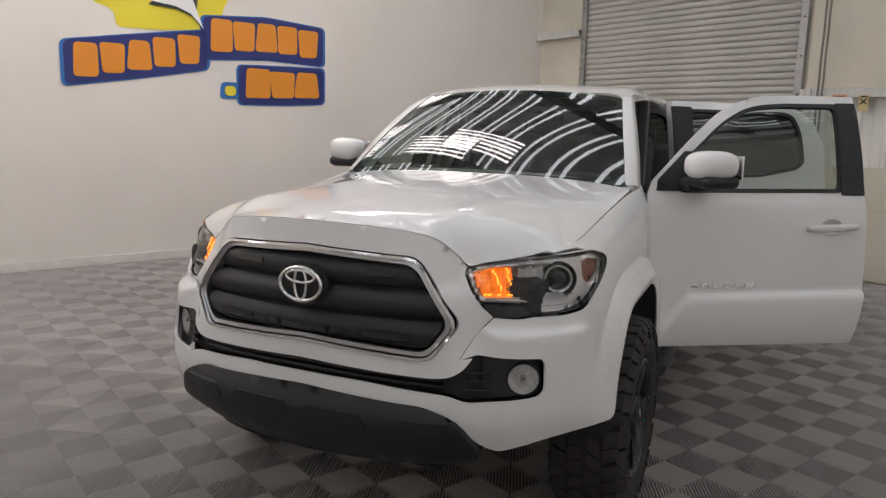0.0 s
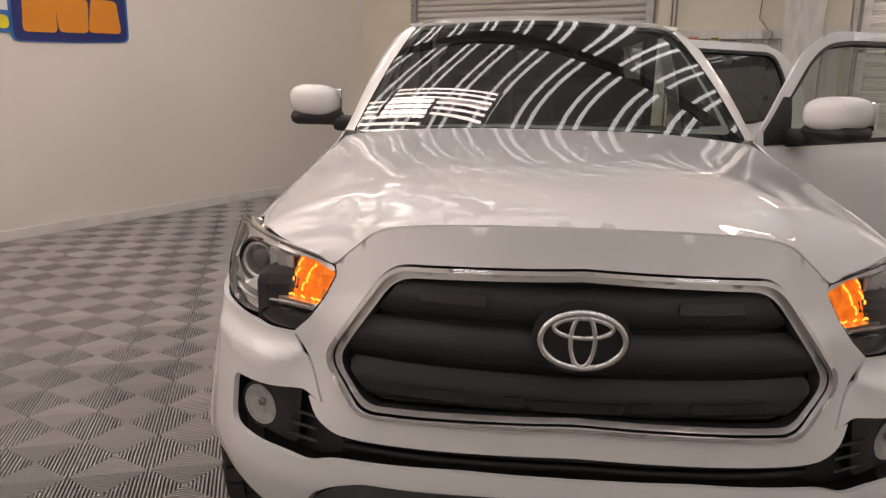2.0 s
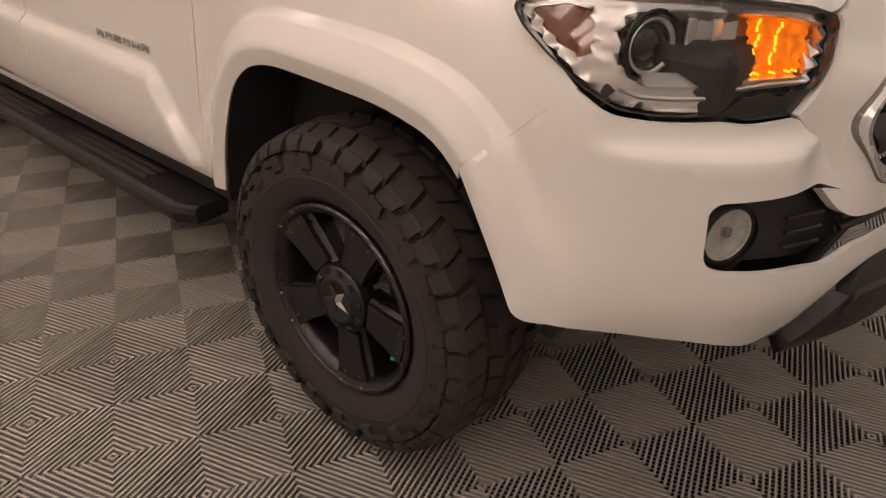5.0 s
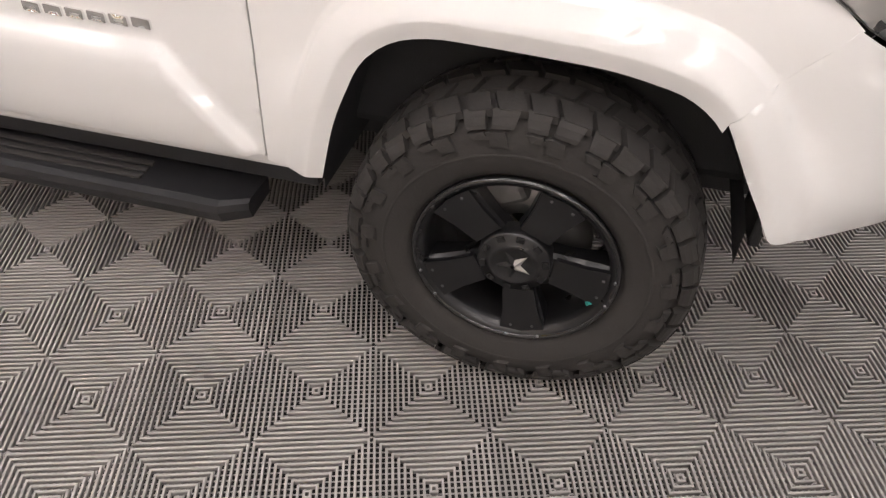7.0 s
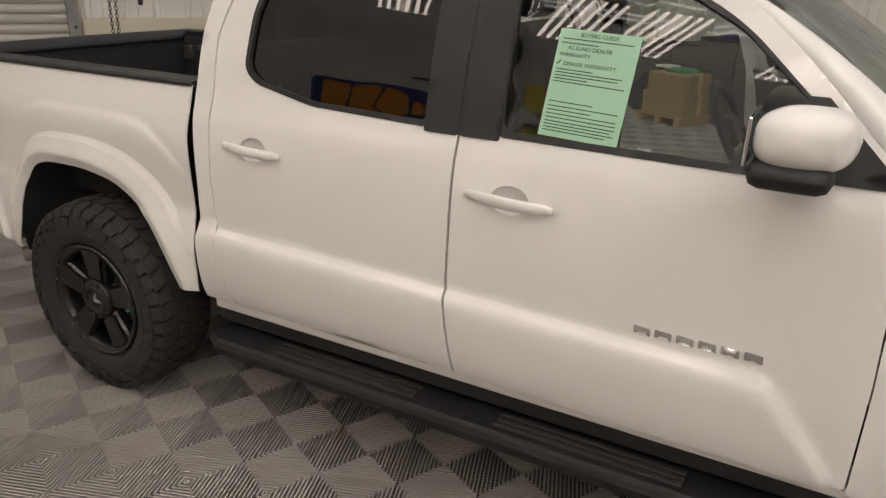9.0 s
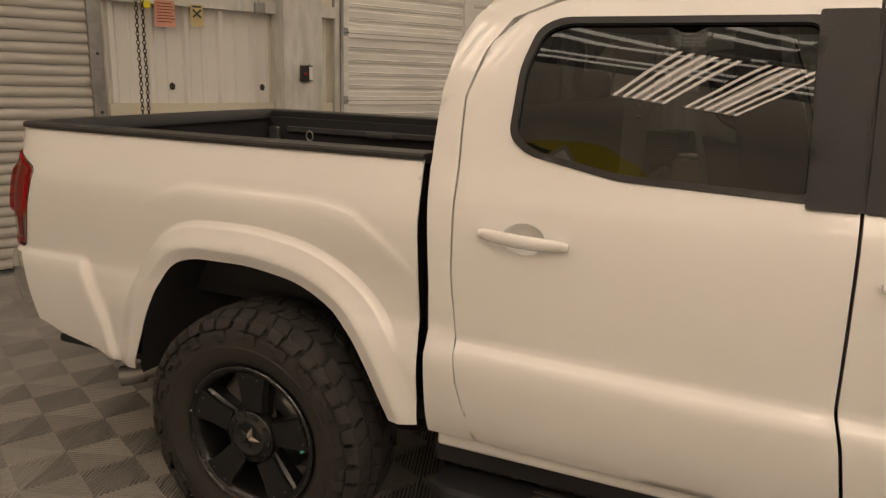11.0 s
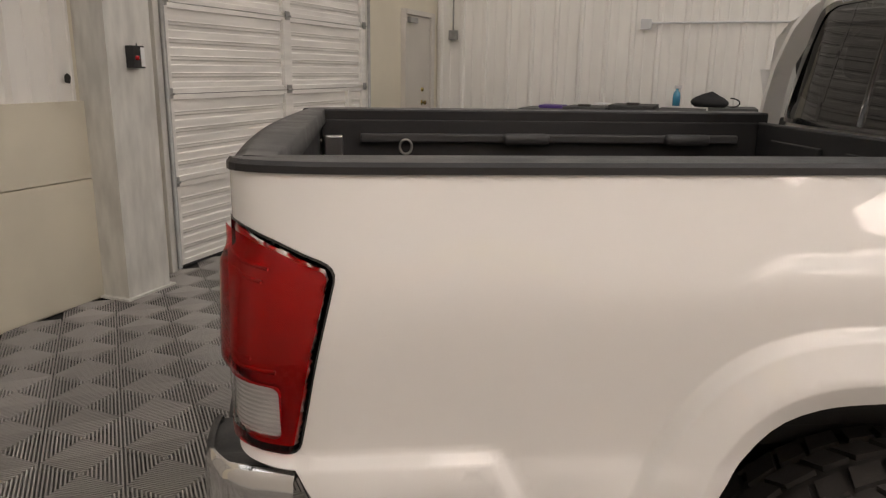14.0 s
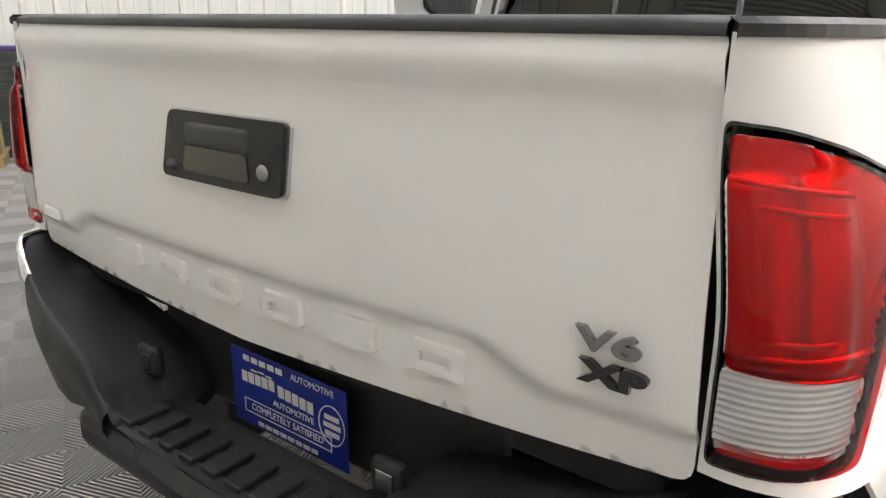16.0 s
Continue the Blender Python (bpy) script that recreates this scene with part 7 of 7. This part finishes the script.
    for i in range(5):
        rot = tm @ Matrix.Rotation(2 * math.pi * i / 5, 4, "Z")
        sp = Geo()
        vs, fs = [], []
        secs = [(0.060, 0.036, 0.096, 0.05), (0.105, 0.036, 0.092, 0.045), (0.150, 0.042, 0.094, 0.05), (0.190, 0.050, 0.100, 0.06), (0.219, 0.056, 0.112, 0.07)]
        for r, hw, top, dep in secs:
            vs += [(r, -hw, top - dep), (r, -hw, top - 0.012), (r, -hw * 0.80, top), (r, hw * 0.80, top), (r, hw, top - 0.012), (r, hw, top - dep)]
        for j in range(len(secs) - 1):
            fs += [tuple(6 * j + k for k in (q, q + 1, q + 7, q + 6)) for q in range(5)]
        fs.append(tuple(range(24, 30)))
        sp.add(vs, fs, False, rot)
        spoke = part("spoke", sp, RIM, rim)
        # raised flat shield on the spoke, held by bolts
        plate = Geo().prism([(0.088, -0.036), (0.150, -0.041), (0.206, -0.053), (0.214, 0.0), (0.206, 0.053), (0.150, 0.041), (0.088, 0.036)], 0.0, 0.012, rot @ Matrix.Translation((0, 0, 0.090)) @ Matrix.Rotation(radians(-5), 4, "Y") @ Matrix.Translation((0, 0, -0.004)))
        part("spoke_shield", plate, RIMPLATE, rim)
        for da, rr, zz in ((-0.17, 0.224, 0.122), (0.17, 0.224, 0.122), (-0.13, 0.198, 0.112), (0.13, 0.198, 0.112)):
            bolt = Geo().lathe([(0.0001, 0.004), (0.0038, 0.004), (0.0052, 0.0)], 8, rot @ Matrix.Translation((rr * math.cos(da), rr * math.sin(da), zz)))
            part("lip_bolt", bolt, RIMBOLT, rim)
    part("rim_lip", Geo().lathe([(0.222, 0.121), (0.226, 0.1265), (0.231, 0.126), (0.234, 0.119)], 64, tm), GLOSSBLACK, w)
    capb = part("centre_cap", Geo().lathe([(0.084, 0.07), (0.084, 0.108), (0.080, 0.114), (0.060, 0.116), (0.057, 0.121), (0.050, 0.1235), (0.047, 0.120), (0.0001, 0.121)], 40, tm), RIM, w, "black hub cap with a notched ring")
    for i in range(10):
        part("cap_slot", Geo().box((0.064, -0.0095, 0.113), (0.079, 0.0095, 0.1185), 0.002, tm @ Matrix.Rotation(2 * math.pi * (i + 0.5) / 10, 4, "Z")), RIMPLATE if i % 2 else GLOSSBLACK, w)
    for ang in (0, 72, 144, 216, 288):
        part("cap_mark", Geo().add([(0.004, -0.013, 0.1205), (0.043, 0.0, 0.1205), (0.004, 0.013, 0.1205), (0.006, 0.0, 0.128)], [(0, 1, 3), (1, 2, 3), (2, 0, 3)], False, tm @ Matrix.Rotation(radians(ang - 90), 4, "Z")), SILVER if ang in (72, 144) else RIMPLATE, w)
    part("brake_disc", Geo().lathe([(0.06, -0.012), (0.160, -0.012), (0.160, 0.010), (0.06, 0.010)], 40, tm), BRAKE, w, "bare steel brake disc")
    part("brake_caliper", Geo().box((0.10, -0.07, -0.04), (0.185, 0.07, 0.045), 0.015, tm @ Matrix.Rotation(2.2, 4, "Z")), BRAKE, w)
    part("valve_stem", Geo().tube([tuple(tm @ Vector((0.205, -0.05, 0.10))), tuple(tm @ Vector((0.18, -0.05, 0.118)))], 0.005, 6), TEAL, rim, "valve stem with teal cap")
    return w


first = wheel_parts()
first.name = "wheel"
for sg in (-1, 1):
    for y, turn in ((0.0, 98), (WHEELBASE, 75)):
        m = pose(sg * 0.798, y, TYRE_R - 0.006, 0, 0, 0 if sg < 0 else 180) @ Matrix.Rotation(radians(turn), 4, "X")
        w = copy_thing(first, m)
        w.parent = truck
        for key in ("category",):
            if key in w:
                del w[key]
        w["label"] = "black off-road wheel with chunky tyre"
for ob in (*first.children_recursive, first):
    bpy.data.objects.remove(ob)

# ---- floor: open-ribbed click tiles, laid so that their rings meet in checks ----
floor = thing("floor", "grey ribbed click-tile floor in a checked pattern", "floor", ROOM, Geo().box((U0 - 0.2, V0 - 0.2, -0.12), (U1 + 0.2, V1 + 0.25, -0.018)), GAPDARK, "", "structure")
HALF = CHECK / math.sqrt(2)                 # half a tile, along its own edge
RINGS = 10


def tile_geo():
    """Square rings of ribs round the middle; the tile's edges run at 45 degrees to the checks."""
    g = Geo()
    pitch = HALF / RINGS
    for i in range(RINGS):
        a, b = pitch * i + 0.0037, pitch * (i + 1) - 0.0037
        for q in range(4):
            c, s = ((1, 0), (0, 1), (-1, 0), (0, -1))[q]

            def at(x, y, z):
                return (c * x - s * y, s * x + c * y, z)
            w = 0.36 * (b - a)                   # a solid rib on a narrower web
            cut = [(a + w, -0.018), (a + w, -0.0036), (a, -0.0028), (a + 0.0006, -0.0006), (a + 0.0013, 0), (b - 0.0013, 0), (b - 0.0006, -0.0006), (b, -0.0028), (b - w, -0.0036), (b - w, -0.018)]
            vs = [at(r, e * r, z) for r, z in cut for e in (-1, 1)]
            g.add(vs, [(2 * k, 2 * k + 2, 2 * k + 3, 2 * k + 1) for k in range(9)])
            for e in (pitch * (i + 0.5), -pitch * (i + 0.5)):      # low cross bars that tie the ribs together
                g.add([at(abs(e), e - 0.0022, -0.0145), at(HALF, e - 0.0022, -0.0145), at(HALF, e + 0.0022, -0.0145), at(abs(e), e + 0.0022, -0.0145)], [(0, 1, 2, 3)])
    return g


tile_src = tile_geo()
tile_mesh = mesh_of("tile", tile_src, TILE)
OX, OY = 0.031, 0.109
near, rest = [], []
for i in range(-31, 32):
    for j in range(-40, 35):
        if (i + j) % 2 == 0:
            continue
        u, v = OX + CHECK * i, OY + CHECK * j
        if not (U0 - 0.1 < u < U1 + 0.1 and V0 - 0.1 < v < V1 + 0.12):
            continue
        (near if -3.4 < u < -1.1 and -1.2 < v < 6.6 or -1.1 <= u < 0.6 and 4.6 < v < 6.6 else rest).append((u, v))
near.sort(key=lambda p: (p[0] + 2.3) ** 2 + 0.35 * (p[1] - 2.0) ** 2)
near, rest = near[:300], near[300:] + rest
turn45 = Matrix.Rotation(radians(45), 4, "Z")
for u, v in near:
    ob = new("tile", tile_mesh)
    ob.parent = floor
    ob.matrix_basis = Matrix.Translation((u, v, 0)) @ turn45
base = np.array([(turn45 @ Vector(p))[:] for p in tile_src.v])
fb = np.array(tile_src.f)
allv = np.concatenate([base + (u, v, 0) for u, v in rest])
allf = np.concatenate([fb + len(base) * k for k in range(len(rest))])
me = bpy.data.meshes.new("floor_tiles")
me.from_pydata(allv.tolist(), [], allf.tolist())
me.materials.append(TILE)
far_tiles = new("floor_tiles", me)
far_tiles.parent = floor
tagged(far_tiles, "grey ribbed click tiles covering the far floor", kind="stuff")
